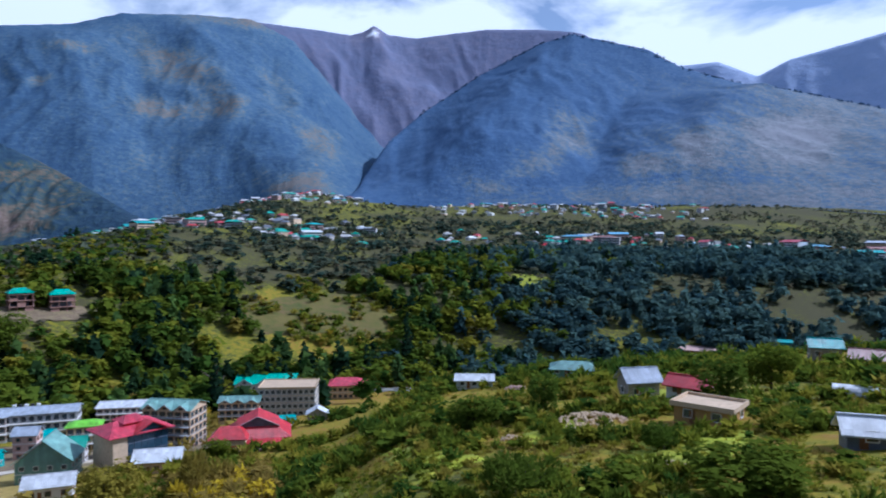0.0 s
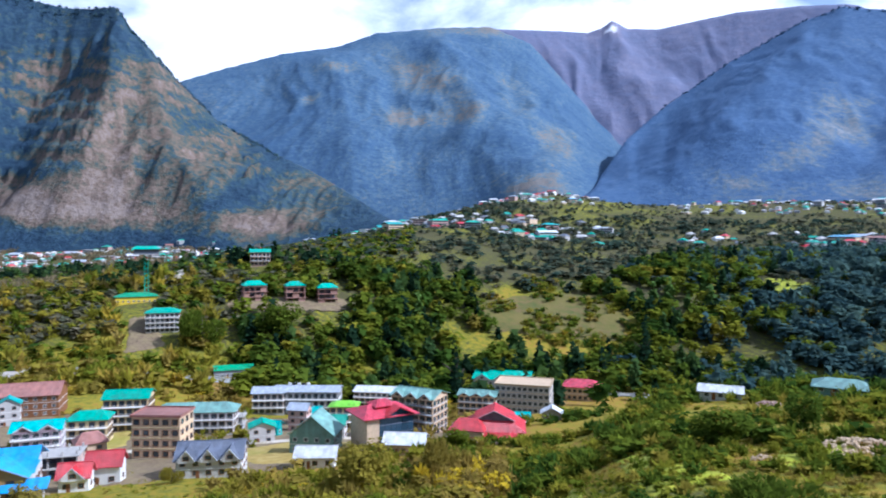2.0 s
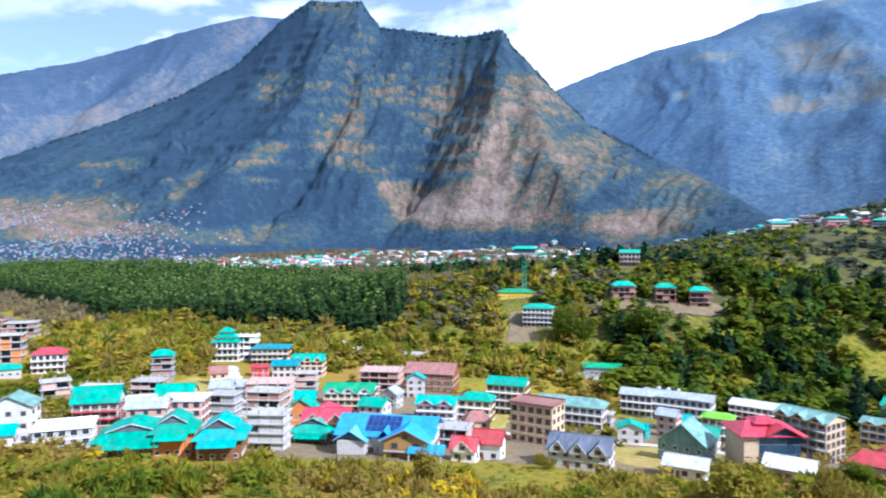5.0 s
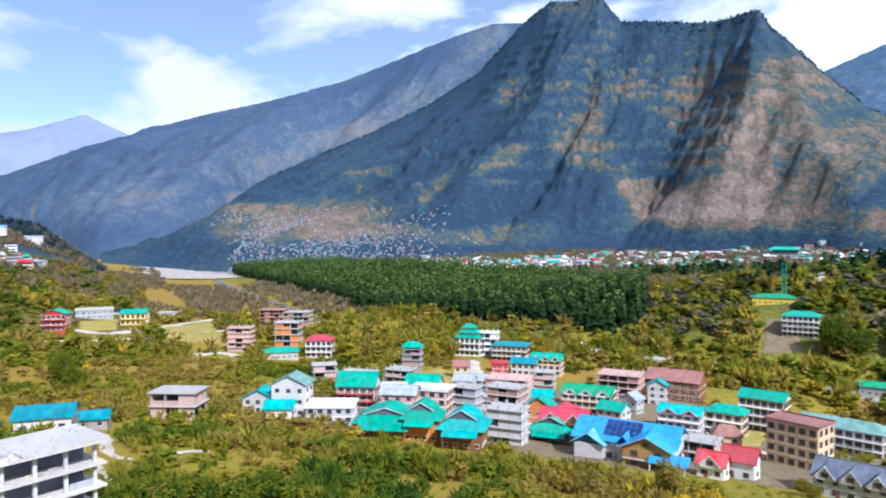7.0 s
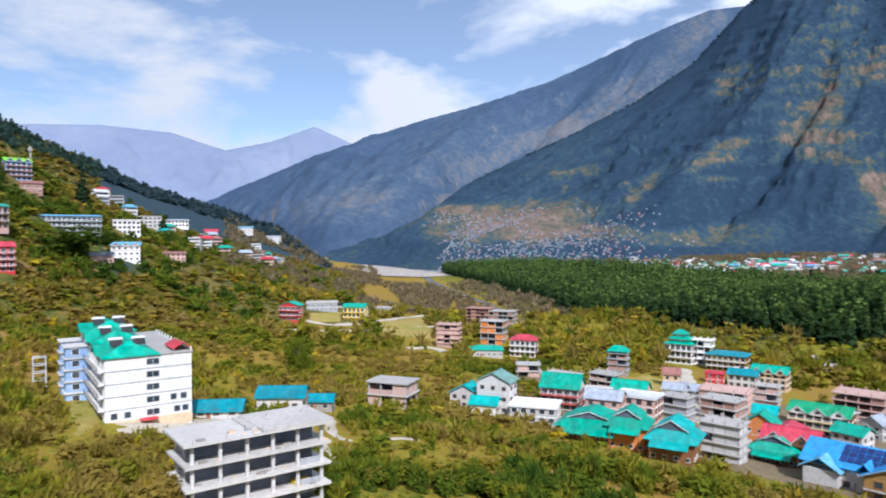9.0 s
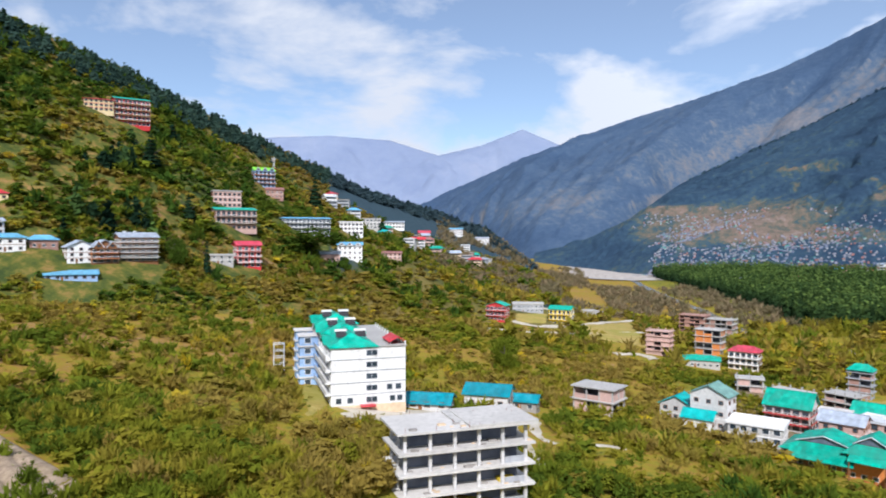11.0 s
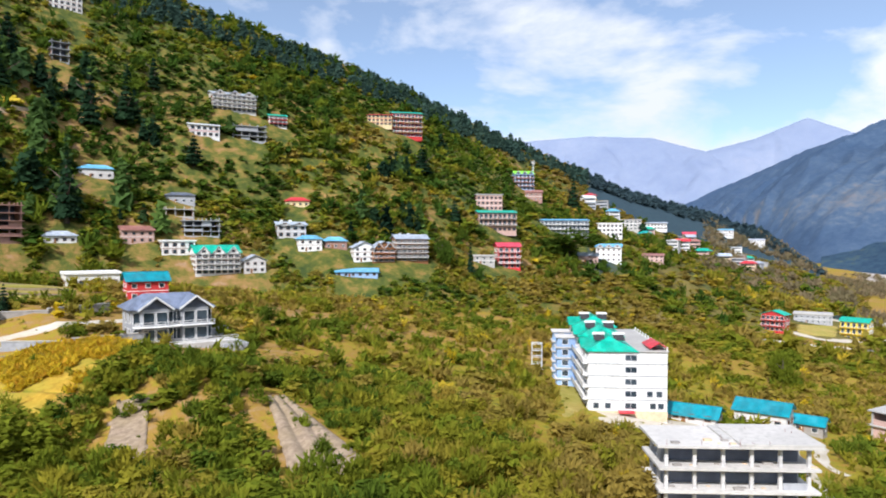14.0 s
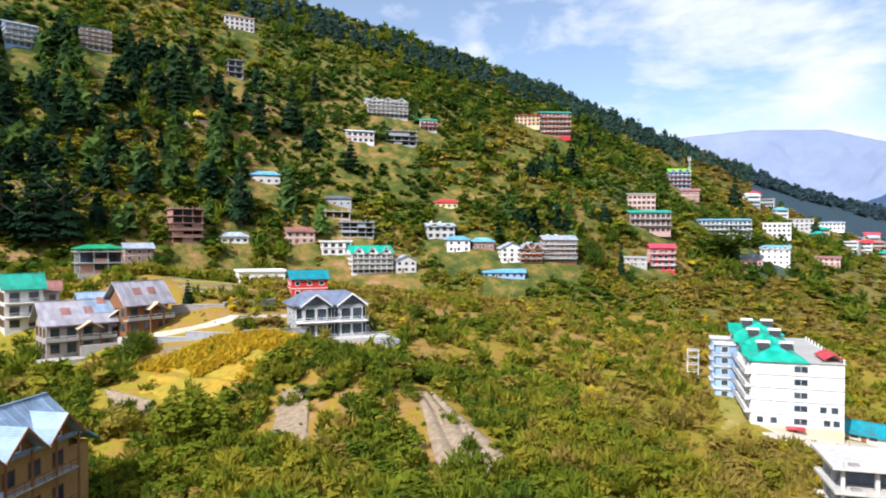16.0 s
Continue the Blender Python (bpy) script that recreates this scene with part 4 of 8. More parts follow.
def timber_lodge(x, y, turn, w, dep, fh):
    """The near lodge: ochre timber walls, two balconies, a big pale metal roof with three gabled dormers."""
    ob = place("timber_lodge", x, y, turn, "ochre timber lodge with balconies and a pale blue metal roof", "building")
    h = 3 * fh
    walls(ob, "ochre", w, dep, h, 3.0, "x", 3.6)
    for k in (1, 2):
        balcony(ob, -w / 2, w / 2, k * fh, "concrete", "wood", 1.5)
    for k in range(3):
        for i in range(5):
            cx = -w / 2 + w * (i + 0.5) / 5
            piece("window", window_mesh(1.9, 2.0, "wood"), ob, (cx, 0, k * fh + 0.35))
            block("timber_post", "wood", ob, cx + w / 10 - 0.12, cx + w / 10 + 0.12, -1.5, -1.3, k * fh, k * fh + fh)
        for i in range(3):
            piece("window", window_mesh(1.5, 1.6, "white"), ob, (w / 2, dep * (i + 0.5) / 3, k * fh + 0.6), 90)
            piece("window", window_mesh(1.5, 1.6, "white"), ob, (-w / 2, dep * (i + 0.5) / 3, k * fh + 0.6), -90)
    piece("roof", solid("roof", gable_facets(-w / 2, w / 2, 0, dep, h - 0.2, 4.4, 1.2, "x"), "bluemetal", 0.25), ob)
    seams(ob, -w / 2, w / 2, 0, dep, h - 0.2, 4.4, 1.2, "x", "bluemetal")
    for i in range(16):
        cx = -w / 2 - 1.1 + (w + 2.2) * i / 15
        v = [(cx, -1.2, h - 0.18), (cx + 0.07, -1.2, h - 0.18), (cx + 0.07, dep / 2, h + 4.22), (cx, dep / 2, h + 4.22)]
        piece("roof_seam", solid("roof_seam", [[(a, b, c + 0.07) for a, b, c in v]], "bluemetal", 0.08), ob)
    for i in range(3):
        cx, hw = -w / 2 + w * (i + 0.5) / 3, w / 7.5
        piece("dormer_roof", solid("dormer_roof", gable_facets(cx - hw, cx + hw, -2.1, dep * 0.5, h + 0.2, 2.9, 0.4, "y"), "bluemetal"), ob)
        piece("barge_board", solid("barge_board", gable_facets(cx - hw - 0.45, cx + hw + 0.45, -2.62, -2.5, h + 0.2, 2.9, 0.0, "y"), "wood", 0.4), ob)
        piece("dormer_front", mesh_of("dormer_front", [(cx - hw, -0.9, h - 0.2), (cx + hw, -0.9, h - 0.2), (cx + hw, -0.9, h + 0.3), (cx, -0.9, h + 2.7), (cx - hw, -0.9, h + 0.3), (cx - hw, -0.7, h - 0.2), (cx + hw, -0.7, h - 0.2), (cx + hw, -0.7, h + 0.3), (cx, -0.7, h + 2.7), (cx - hw, -0.7, h + 0.3)],
              [(0, 1, 2, 3, 4), (9, 8, 7, 6, 5), (0, 5, 6, 1), (1, 6, 7, 2), (4, 9, 5, 0)], ("wood",)), ob)
        piece("window", window_mesh(1.4, 1.3, "white"), ob, (cx, -0.92, h + 0.1))
    piece("side_roof", solid("side_roof", [[(w / 2 + 0.2, -0.6, h + 1.0), (w / 2 + 5.0, -0.6, h - 2.2), (w / 2 + 5.0, dep * 0.8, h - 2.2), (w / 2 + 0.2, dep * 0.8, h + 1.0)]], "skyroof", 0.2), ob)
    block("side_wing", "ochre", ob, w / 2, w / 2 + 4.2, 0.4, dep * 0.7, -3.0, h - 2.3)
    for i, k in ((0, 1), (1, 2), (3, 1), (2, 1)):
        cx = -w / 2 + w * (i + 0.5) / 5
        block("hanging_linen", "bluewall" if i % 2 else "white", ob, cx, cx + 1.4, -1.56, -1.52, k * fh + 0.3, k * fh + 1.1)
    return ob


def layered_cottage(x, y, turn, w, dep, floors, fh, mat="cyan", wall="wood", rise=4.0, label=""):
    """A cottage under a wide skirt roof, with a steep gable above it and a lean-to in front."""
    ob = place("cottage", x, y, turn, label, "house", "turquoise-roofed cottages")
    h = floors * fh
    walls(ob, wall, w, dep, h, 2.0)
    window_row(ob, "window", w, dep, 0.7, "flr", 1.3, 1.2, 2.4, "white")
    z0, o = h - 0.3, 1.1
    a, b = (-w / 2 - o, w / 2 + o, -o, dep + o), (-w * 0.33, w * 0.33, dep * 0.12, dep * 0.88)
    ring = lambda q, z: [(q[0], q[2], z), (q[1], q[2], z), (q[1], q[3], z), (q[0], q[3], z)]
    lo, hi = ring(a, z0), ring(b, z0 + rise * 0.5)
    piece("skirt_roof", solid("skirt_roof", [[lo[i], lo[(i + 1) % 4], hi[(i + 1) % 4], hi[i]] for i in range(4)], mat), ob)
    z1 = z0 + rise * 0.48
    block("attic", wall, ob, b[0] + 0.1, b[1] - 0.1, b[2] + 0.1, b[3] - 0.1, z0, z1 + 0.35)
    piece("roof", solid("roof", gable_facets(b[0], b[1], b[2], b[3], z1 + 0.3, rise * 0.52, 0.6, "y"), mat), ob)
    yf = b[2] - 0.05
    piece("gable_front", mesh_of("gable_front", [(b[0], yf, z1 + 0.2), (b[1], yf, z1 + 0.2), (0, yf, z1 + rise * 0.5), (b[0], yf + 0.2, z1 + 0.2), (b[1], yf + 0.2, z1 + 0.2), (0, yf + 0.2, z1 + rise * 0.5)], [(0, 1, 2), (3, 5, 4), (0, 3, 4, 1)], ("slate",)), ob)
    piece("barge_board", solid("barge_board", gable_facets(b[0] - 0.6, b[1] + 0.6, b[2] - 0.68, b[2] - 0.58, z1 + 0.34, rise * 0.52, 0.0, "y"), "whitemetal", 0.25), ob)
    piece("porch_roof", solid("porch_roof", [[(-w * 0.42, -o - 2.6, z0 - 1.1), (w * 0.42, -o - 2.6, z0 - 1.1), (w * 0.42, -o + 0.3, z0 + 0.1), (-w * 0.42, -o + 0.3, z0 + 0.1)]], mat), ob)
    for s in (-1, 1):
        block("porch_post", "wood", ob, s * w * 0.38 - 0.1, s * w * 0.38 + 0.1, -o - 2.4, -o - 2.2, -1.5, z0 - 1.1)
    return ob


def sloped_panels(parent, x0, x1, y0, y1, z0, slope, nx, ny):
    """Rows of solar panels lying on a roof slope that rises with y."""
    for i in range(nx):
        for j in range(ny):
            a, b = x0 + (x1 - x0) * i / nx, x0 + (x1 - x0) * (i + 0.9) / nx
            c, d = y0 + (y1 - y0) * j / ny, y0 + (y1 - y0) * (j + 0.86) / ny
            piece("solar_panel", solid("solar_panel", [[(a, c, z0 + slope * (c - y0)), (b, c, z0 + slope * (c - y0)), (b, d, z0 + slope * (d - y0)), (a, d, z0 + slope * (d - y0))]], "solar", 0.08), parent)


def blue_lodge(x, y, turn, w, dep, floors, fh, label=""):
    """A wide lodge under bright blue sheet roofs: a main ridge, a timber-fronted cross gable, wings and solar panels."""
    ob = place("lodge", x, y, turn, label, "building")
    h, rise = floors * fh, 4.2
    walls(ob, "palewall", w, dep, h, 2.5, "x", rise * 0.8)
    window_row(ob, "window", w, dep, 0.8, "fr", 1.7, 1.6, 2.6, "wood")
    piece("roof", solid("roof", gable_facets(-w / 2, w / 2, 0, dep, h, rise, 1.4, "x"), "blue"), ob)
    slope = rise / (dep / 2 + 1.4)
    sloped_panels(ob, -w * 0.22, w * 0.16, 0.6, dep / 2 - 0.6, h + slope * 2.0 + 0.22, slope, 6, 3)
    cx, hw, yf = w * 0.26, w * 0.23, -4.0
    block("front_wing", "ochre", ob, cx - hw, cx + hw, yf, 0.1, -2.5, h)
    piece("wing_front", mesh_of("wing_front", [(cx - hw, yf, h), (cx + hw, yf, h), (cx, yf, h + 3.0), (cx - hw, yf + 0.25, h), (cx + hw, yf + 0.25, h), (cx, yf + 0.25, h + 3.0)], [(0, 1, 2), (3, 5, 4)], ("ochre",)), ob)
    piece("wing_roof", solid("wing_roof", gable_facets(cx - hw, cx + hw, yf, dep / 2, h, 3.5, 1.1, "y"), "blue"), ob)
    piece("barge_board", solid("barge_board", gable_facets(cx - hw - 1.1, cx + hw + 1.1, yf - 1.2, yf - 1.08, h + 0.05, 3.5, 0.0, "y"), "bluewall", 0.3), ob)
    for k in range(floors):
        for s in (-0.5, 0.5):
            piece("window", window_mesh(1.9, 1.8, "wood"), ob, (cx + s * hw, yf, k * fh + 0.5))
        balcony(ob, cx - hw, cx + hw, k * fh + 0.12, "concrete", "wood", 1.2, yf)
    piece("window", window_mesh(1.6, 1.3, "wood"), ob, (cx, yf, h + 0.5))
    for cx2, hw2, mat, y0, z in ((-w * 0.34, w * 0.15, "skyroof", -3.0, h - 1.0), (w * 0.02, w * 0.07, "blue", -2.0, h - 0.6)):
        block("side_wing", "palewall", ob, cx2 - hw2, cx2 + hw2, y0, 0.1, -2.5, z)
        piece("wing_roof", solid("wing_roof", gable_facets(cx2 - hw2, cx2 + hw2, y0, dep / 2, z, 3.0, 1.0, "y"), mat), ob)
    block("verandah_slab", "concrete", ob, w * 0.30, w * 0.66, yf - 1.0, yf + 4.0, -2.5, 0.1)
    piece("verandah_roof", solid("verandah_roof", [[(w * 0.30, yf - 3.2, h - 2.3), (w * 0.68, yf - 3.2, h - 2.3), (w * 0.68, yf + 1.6, h - 1.0), (w * 0.30, yf + 1.6, h - 1.0)]], "blue"), ob)
    for s in (0.32, 0.48, 0.65):
        block("post", "white", ob, w * s - 0.12, w * s + 0.12, yf - 2.9, yf - 2.66, -2.5, h - 2.3)
    return ob


def glass_hotel(x, y, turn, w, dep, floors, fh, label=""):
    """A hotel with a beige blind wall, a dark glass curtain wall and a layered red roof."""
    ob = place("glass_hotel", x, y, turn, label, "building")
    h = floors * fh
    block("blind_wall", "beige", ob, -w / 2, -w / 2 + w * 0.26, -0.3, dep, -2.5, h)
    block("core", "slate", ob, -w / 2 + w * 0.26, w / 2, 0.2, dep, -2.5, h)
    n = 6
    for k in range(floors):
        for i in range(n):
            a = -w * 0.24 + w * 0.74 * i / n
            block("glass_pane", "darkglass", ob, a + 0.06, a + w * 0.74 / n - 0.06, 0.05, 0.19, k * fh + 0.12, (k + 1) * fh - 0.12)
        block("mullion", "slate", ob, -w * 0.24, w / 2 + 0.05, 0.0, 0.22, (k + 1) * fh - 0.11, (k + 1) * fh + 0.11)
        for j in range(3):
            block("glass_pane", "darkglass", ob, w / 2 + 0.01, w / 2 + 0.14, dep * (j + 0.08) / 3, dep * (j + 0.92) / 3, k * fh + 0.12, (k + 1) * fh - 0.12)
    piece("roof", solid("roof", hip_facets(-w / 2, w / 2, 0, dep, h, 2.6, 1.5, 0.4), "pinkred"), ob)
    piece("front_gable", solid("front_gable", gable_facets(-w * 0.1, w * 0.42, -1.2, dep / 2, h + 0.2, 2.6, 0.9, "y"), "red"), ob)
    piece("gable_front", mesh_of("gable_front", [(-w * 0.1, -0.9, h + 0.1), (w * 0.42, -0.9, h + 0.1), (w * 0.16, -0.9, h + 2.3), (-w * 0.1, -0.7, h + 0.1), (w * 0.42, -0.7, h + 0.1), (w * 0.16, -0.7, h + 2.3)], [(0, 1, 2), (3, 5, 4), (0, 3, 4, 1)], ("darkglass",)), ob)
    piece("top_roof", solid("top_roof", hip_facets(-w * 0.2, w * 0.2, dep * 0.25, dep * 0.75, h + 2.4, 1.5, 0.6, 0.4), "pinkred"), ob)
    block("roof_drum", "redwall", ob, -w * 0.2, w * 0.2, dep * 0.25, dep * 0.75, h + 0.5, h + 2.4)
    return ob


def villa(x, y, turn, w, dep, floors, fh, label=""):
    """A modern villa: grey walls with large panes, a slate-blue roof with two white-edged gables, and a walled terrace in front."""
    ob = place("villa", x, y, turn, label, "house")
    h = floors * fh
    walls(ob, "grey", w, dep, h, 3.0)
    piece("roof", solid("roof", hip_facets(-w / 2, w / 2, 0, dep, h, 2.8, 0.9, 0.3), "bluegrey"), ob)
    for s in (-0.24, 0.27):
        cx, hw, yf = s * w, w * 0.17, -1.8
        block("bay", "grey", ob, cx - hw, cx + hw, yf, 0.1, -1.0, h)
        piece("bay_front", mesh_of("bay_front", [(cx - hw, yf, h), (cx + hw, yf, h), (cx, yf, h + 2.2), (cx - hw, yf + 0.2, h), (cx + hw, yf + 0.2, h), (cx, yf + 0.2, h + 2.2)], [(0, 1, 2), (3, 5, 4)], ("slate",)), ob)
        piece("bay_roof", solid("bay_roof", gable_facets(cx - hw, cx + hw, yf, dep / 2, h, 2.6, 0.8, "y"), "bluegrey"), ob)
        piece("barge_board", solid("barge_board", gable_facets(cx - hw - 0.85, cx + hw + 0.85, yf - 0.95, yf - 0.8, h + 0.05, 2.6, 0.0, "y"), "white", 0.4), ob)
        for k in range(floors):
            for q in (-0.48, 0.48):
                piece("window", window_mesh(hw * 0.85, fh - 0.9, "white"), ob, (cx + q * hw, yf, k * fh + 0.3))
    for k in range(floors):
        for q in (-0.44, 0.0, 0.06, 0.46):
            piece("window", window_mesh(1.7, fh - 1.0, "white"), ob, (q * w, 0, k * fh + 0.35))
        for q in (0.25, 0.6):
            piece("window", window_mesh(1.6, fh - 1.0, "white"), ob, (w / 2, q * dep, k * fh + 0.4), 90)
            piece("window", window_mesh(1.6, fh - 1.0, "white"), ob, (-w / 2, q * dep, k * fh + 0.4), -90)
    balcony(ob, -w / 2, w / 2, fh, "white", "white", 3.0)
    block("terrace", "concrete", ob, -w / 2 - 1.5, w / 2 + 4.0, -6.0, 0.0, -3.0, 0.05)
    balcony(ob, -w / 2 - 1.5, w / 2 + 4.0, 0.2, "white", "white", 0.4, -5.6)
    block("terrace_step", "grey", ob, w / 2 + 0.5, w / 2 + 6.0, -7.0, 2.0, -3.0, -0.6)
    return ob


def chalet(x, y, turn, w, dep, floors, fh, mat="streaked", wall="stone", rise=4.5, label=""):
    """A chalet: stone and plank walls, concrete balconies, and a big streaked metal roof with skylights and a front gable."""
    ob = place("chalet", x, y, turn, label, "house", "chalets below the hill")
    h = floors * fh
    walls(ob, wall, w, dep, h, 3.0, "x", rise * dep / (dep + 2.4))
    piece("roof", solid("roof", gable_facets(-w / 2, w / 2, 0, dep, h, rise, 1.2, "x"), mat), ob)
    seams(ob, -w / 2, w / 2, 0, dep, h, rise, 1.2, "x", mat)
    slope = rise / (dep / 2 + 1.2)
    for i in range(9):
        cx = -w / 2 - 1.1 + (w + 2.2) * i / 8
        piece("roof_seam", solid("roof_seam", [[(cx, -1.2, h + 0.07), (cx + 0.08, -1.2, h + 0.07), (cx + 0.08, dep / 2, h + rise + 0.07), (cx, dep / 2, h + rise + 0.07)]], "greymetal", 0.08), ob)
    for q in (-0.25, 0.1):
        a, y0, y1 = q * w, dep * 0.12, dep * 0.30
        piece("skylight", solid("skylight", [[(a, y0, h + slope * (y0 + 1.2) + 0.1), (a + 1.8, y0, h + slope * (y0 + 1.2) + 0.1), (a + 1.8, y1, h + slope * (y1 + 1.2) + 0.1), (a, y1, h + slope * (y1 + 1.2) + 0.1)]], "rust", 0.1), ob)
    for k in range(floors):
        window_row(ob, "window", w, dep, k * fh + 0.5, "fl", 1.8, fh - 1.1, 2.6, "wood")
        if k:
            balcony(ob, -w / 2 - 0.6, w / 2 + 0.6, k * fh, "concrete", "white", 1.6)
            block("balcony_front", "concrete", ob, -w / 2 - 0.6, w / 2 + 0.6, -1.66, -1.56, k * fh - 0.1, k * fh + 0.5)
    cx, hw, yf = w * 0.12, w * 0.16, -2.0
    piece("porch_roof", solid("porch_roof", gable_facets(cx - hw, cx + hw, yf, 1.5, h - 0.9, 1.5, 0.5, "y"), "beige"), ob)
    for s in (-1, 1):
        block("post", "wood", ob, cx + s * hw - 0.12, cx + s * hw + 0.12, -1.9, -1.66, -2.0, h - 0.9)
    block("lower_terrace", "concrete", ob, -w / 2 - 2.0, w / 2 + 1.5, -4.5, 0.0, -3.5, -0.3)
    return ob


def hill_tower(x, y, height):
    """A slim lift tower with a wide cabin deck and a teal roof on top."""
    ob = place("lift_tower", x, y, 43, "slim teal tower with a roofed deck on top", "tower")
    for sx in (-1.2, 1.2):
        for sy in (-1.2, 1.2):
            block("leg", "teal", ob, sx - 0.22, sx + 0.22, sy - 0.22, sy + 0.22, -2, height - 6)
    for k in range(8):
        z = k * (height - 7) / 8
        for s in (-1.2, 1.2):
            block("brace", "teal", ob, -1.2, 1.2, s - 0.1, s + 0.1, z + 1, z + 1.25)
            block("brace", "teal", ob, s - 0.1, s + 0.1, -1.2, 1.2, z + 1, z + 1.25)
    block("deck", "grey", ob, -9, 9, -4, 4, height - 6, height - 5.4)
    block("cabin", "slate", ob, -8, 8, -3.4, 3.4, height - 5.4, height - 2)
    piece("roof", solid("roof", hip_facets(-9.5, 9.5, -4.5, 4.5, height - 2, 2.0, 0.5), "teal"), ob)
    return ob


open_frame_building(-95.5, -19.4, 122.6, 19.0, 7.6, 4, 3.0)
white_hotel(-144.6, -51.95, 120.9, 16.9, 36.0, 5, 2.62)
timber_lodge(-15.8, -87.2, 218, 19.0, 8.0, 4.25)
hill_tower(-359.8, 386.4, 34.0)

# ---- buildings: where they stand ----
# the hillside and its foot
frame_block(-119.9, -291.3, 173, 12.9, 9.0, 5, 3.04, mat="brick", fill="brick", filled=0.6, label="five-storey brown brick frame under construction at the hill foot")
frame_block(-67.1, -230.1, 174, 12.5, 8.8, 2, 3.56, mat="grey", filled=0.3, rmat="green", rise=1.2, label="two-storey grey frame under a bright green sheet roof")
house(-96.6, -282.5, 171, 10.6, 7.4, 3, 2.73, wall="brick", rmat="greymetal", rise=2.2, sides="fl", label="brown two-storey house with a pale grey metal roof")
house(-140.0, -288.5, 164, 12.0, 8.4, 1, 3.10, wall="white", roof="hip", rmat="greymetal", rise=2, sides="fl", label="low white house with a blue-grey hipped roof")
house(-169.2, -280.8, 161, 13.3, 9.3, 2, 2.86, wall="pink", rmat="rust", rise=2, sides="fl", label="pink two-storey house with a rusty roof on the slope")
hotel(-181.0, -268.6, 158, 13.9, 9.7, 2, 3.05, wall="white", band="wood", rmat="white", sides="fl", label="two-storey white flat-roofed house with brown trim")
frame_block(-196.0, -272.7, 154, 15.7, 11.0, 3, 2.43, mat="grey", fill="grey", label="three-storey grey concrete frame with column stubs on top")
frame_block(-193.6, -286.4, 156, 12.5, 8.8, 1, 3.63, mat="concrete", label="single-storey concrete frame on the slope")
house(-199.5, -294.8, 146, 13.5, 9.4, 1, 4.05, wall="grey", rmat="slate", roof="hip", rise=1.6, sides="f", label="small dark grey house among trees")
hotel(-189.4, -252.2, 157, 19.1, 13.4, 4, 2.42, wall="white", roof="cross", rmat="teal", rise=3.4, balconies="f", sides="fl", label="white four-storey guest house with a green sheet roof")
house(-203.7, -245.1, 154, 9.6, 6.8, 2, 2.80, wall="palewall", roof="gable_end", rmat="greymetal", rise=2.6, sides="fl", label="pale two-storey house with a grey gabled roof")
hotel(-234.1, -254.4, 148, 14.1, 9.9, 2, 3.23, wall="palewall", roof="cross", rmat="greymetal", rise=1.5, tanks=3, sides="fl", label="pale grey three-storey lodge with tanks on its roof")
house(-235.0, -242.4, 146, 11.3, 7.9, 2, 3.02, wall="white", roof="hip", rmat="skyroof", rise=1.8, sides="fl", label="white two-storey house with a light blue hipped roof")
house(-246.5, -236.5, 144, 10.9, 7.6, 1, 3.94, wall="brick", roof="hip", rmat="skyroof", rise=2, sides="fl", label="brown house with a light blue hipped roof")
house(-251.7, -222.3, 147, 10.7, 7.5, 3, 2.35, wall="white", roof="gable_end", rmat="greymetal", rise=3, sides="fl", label="white three-storey chalet with a grey gable")
hotel(-258.6, -215.9, 145, 11.2, 7.8, 3, 2.44, wall="wood", roof="cross_end", rmat="greymetal", rise=3.5, balconies="f", band="orange", sides="fl", label="brown timber chalet with balconies and grey gables")
hotel(-272.3, -208.9, 142, 16.4, 11.5, 5, 2.33, wall="wood", band="white", roof="gable", rmat="greymetal", rise=2.2, balconies="f", tanks=4, sides="fl", label="five-storey brown timber hotel with balconies and solar heaters")
house(-317.2, -194.3, 121, 11.4, 8.0, 2, 2.30, wall="concrete", roof="flat", rmat="concrete", sides="f", label="grey flat-roofed annex below the hotel")
hotel(-367.1, -215.1, 133, 23.7, 16.6, 3, 3.99, wall="pink", roof="gable", rmat="teal", rise=1.6, balconies="f", band="palewall", sides="fl", label="pink three-storey hotel with a teal sheet roof")
hotel(-397.6, -239.4, 133, 17.6, 12.3, 3, 3.47, wall="pink", roof="flat", rmat="concrete", sides="fl", label="beige flat-roofed block above the hotel")
hotel(-331.9, -186.9, 134, 12.7, 8.9, 4, 3.09, wall="redwall", band="white", roof="gable", rmat="pinkred", rise=2.2, balconies="f", sides="fl", label="red four-storey hotel with a crimson roof")
hotel(-499.2, -267.2, 132, 16.1, 11.3, 4, 3.35, wall="bluewall", band="orange", roof="cross", rmat="lime", rise=3.0, balconies="f", sides="fl", label="blue and orange hotel with a lime green roof")
house(-489.2, -253.5, 117, 13.3, 9.3, 2, 3.34, wall="brick", roof="gable", rmat="rust", sides="f", label="small brown cottage on the slope")
hotel(-405.6, -316.0, 138, 22.3, 15.6, 5, 3.60, wall="redwall", band="cream", roof="gable", rmat="teal", rise=2.2, balconies="f", sides="fl", label="red and cream hotel with a teal roof high on the slope")
hotel(-389.4, -329.3, 130, 17.8, 12.4, 3, 2.71, wall="cream", band="redwall", roof="hip", rmat="red", rise=1.5, sides="f", label="cream house with a red roof beside a terrace")
hotel(-298.2, -336.4, 149, 11.0, 7.7, 3, 2.47, wall="white", roof="gable", rmat="teal", rise=1.4, band="redwall", sides="fl", label="narrow white house with a green roof")
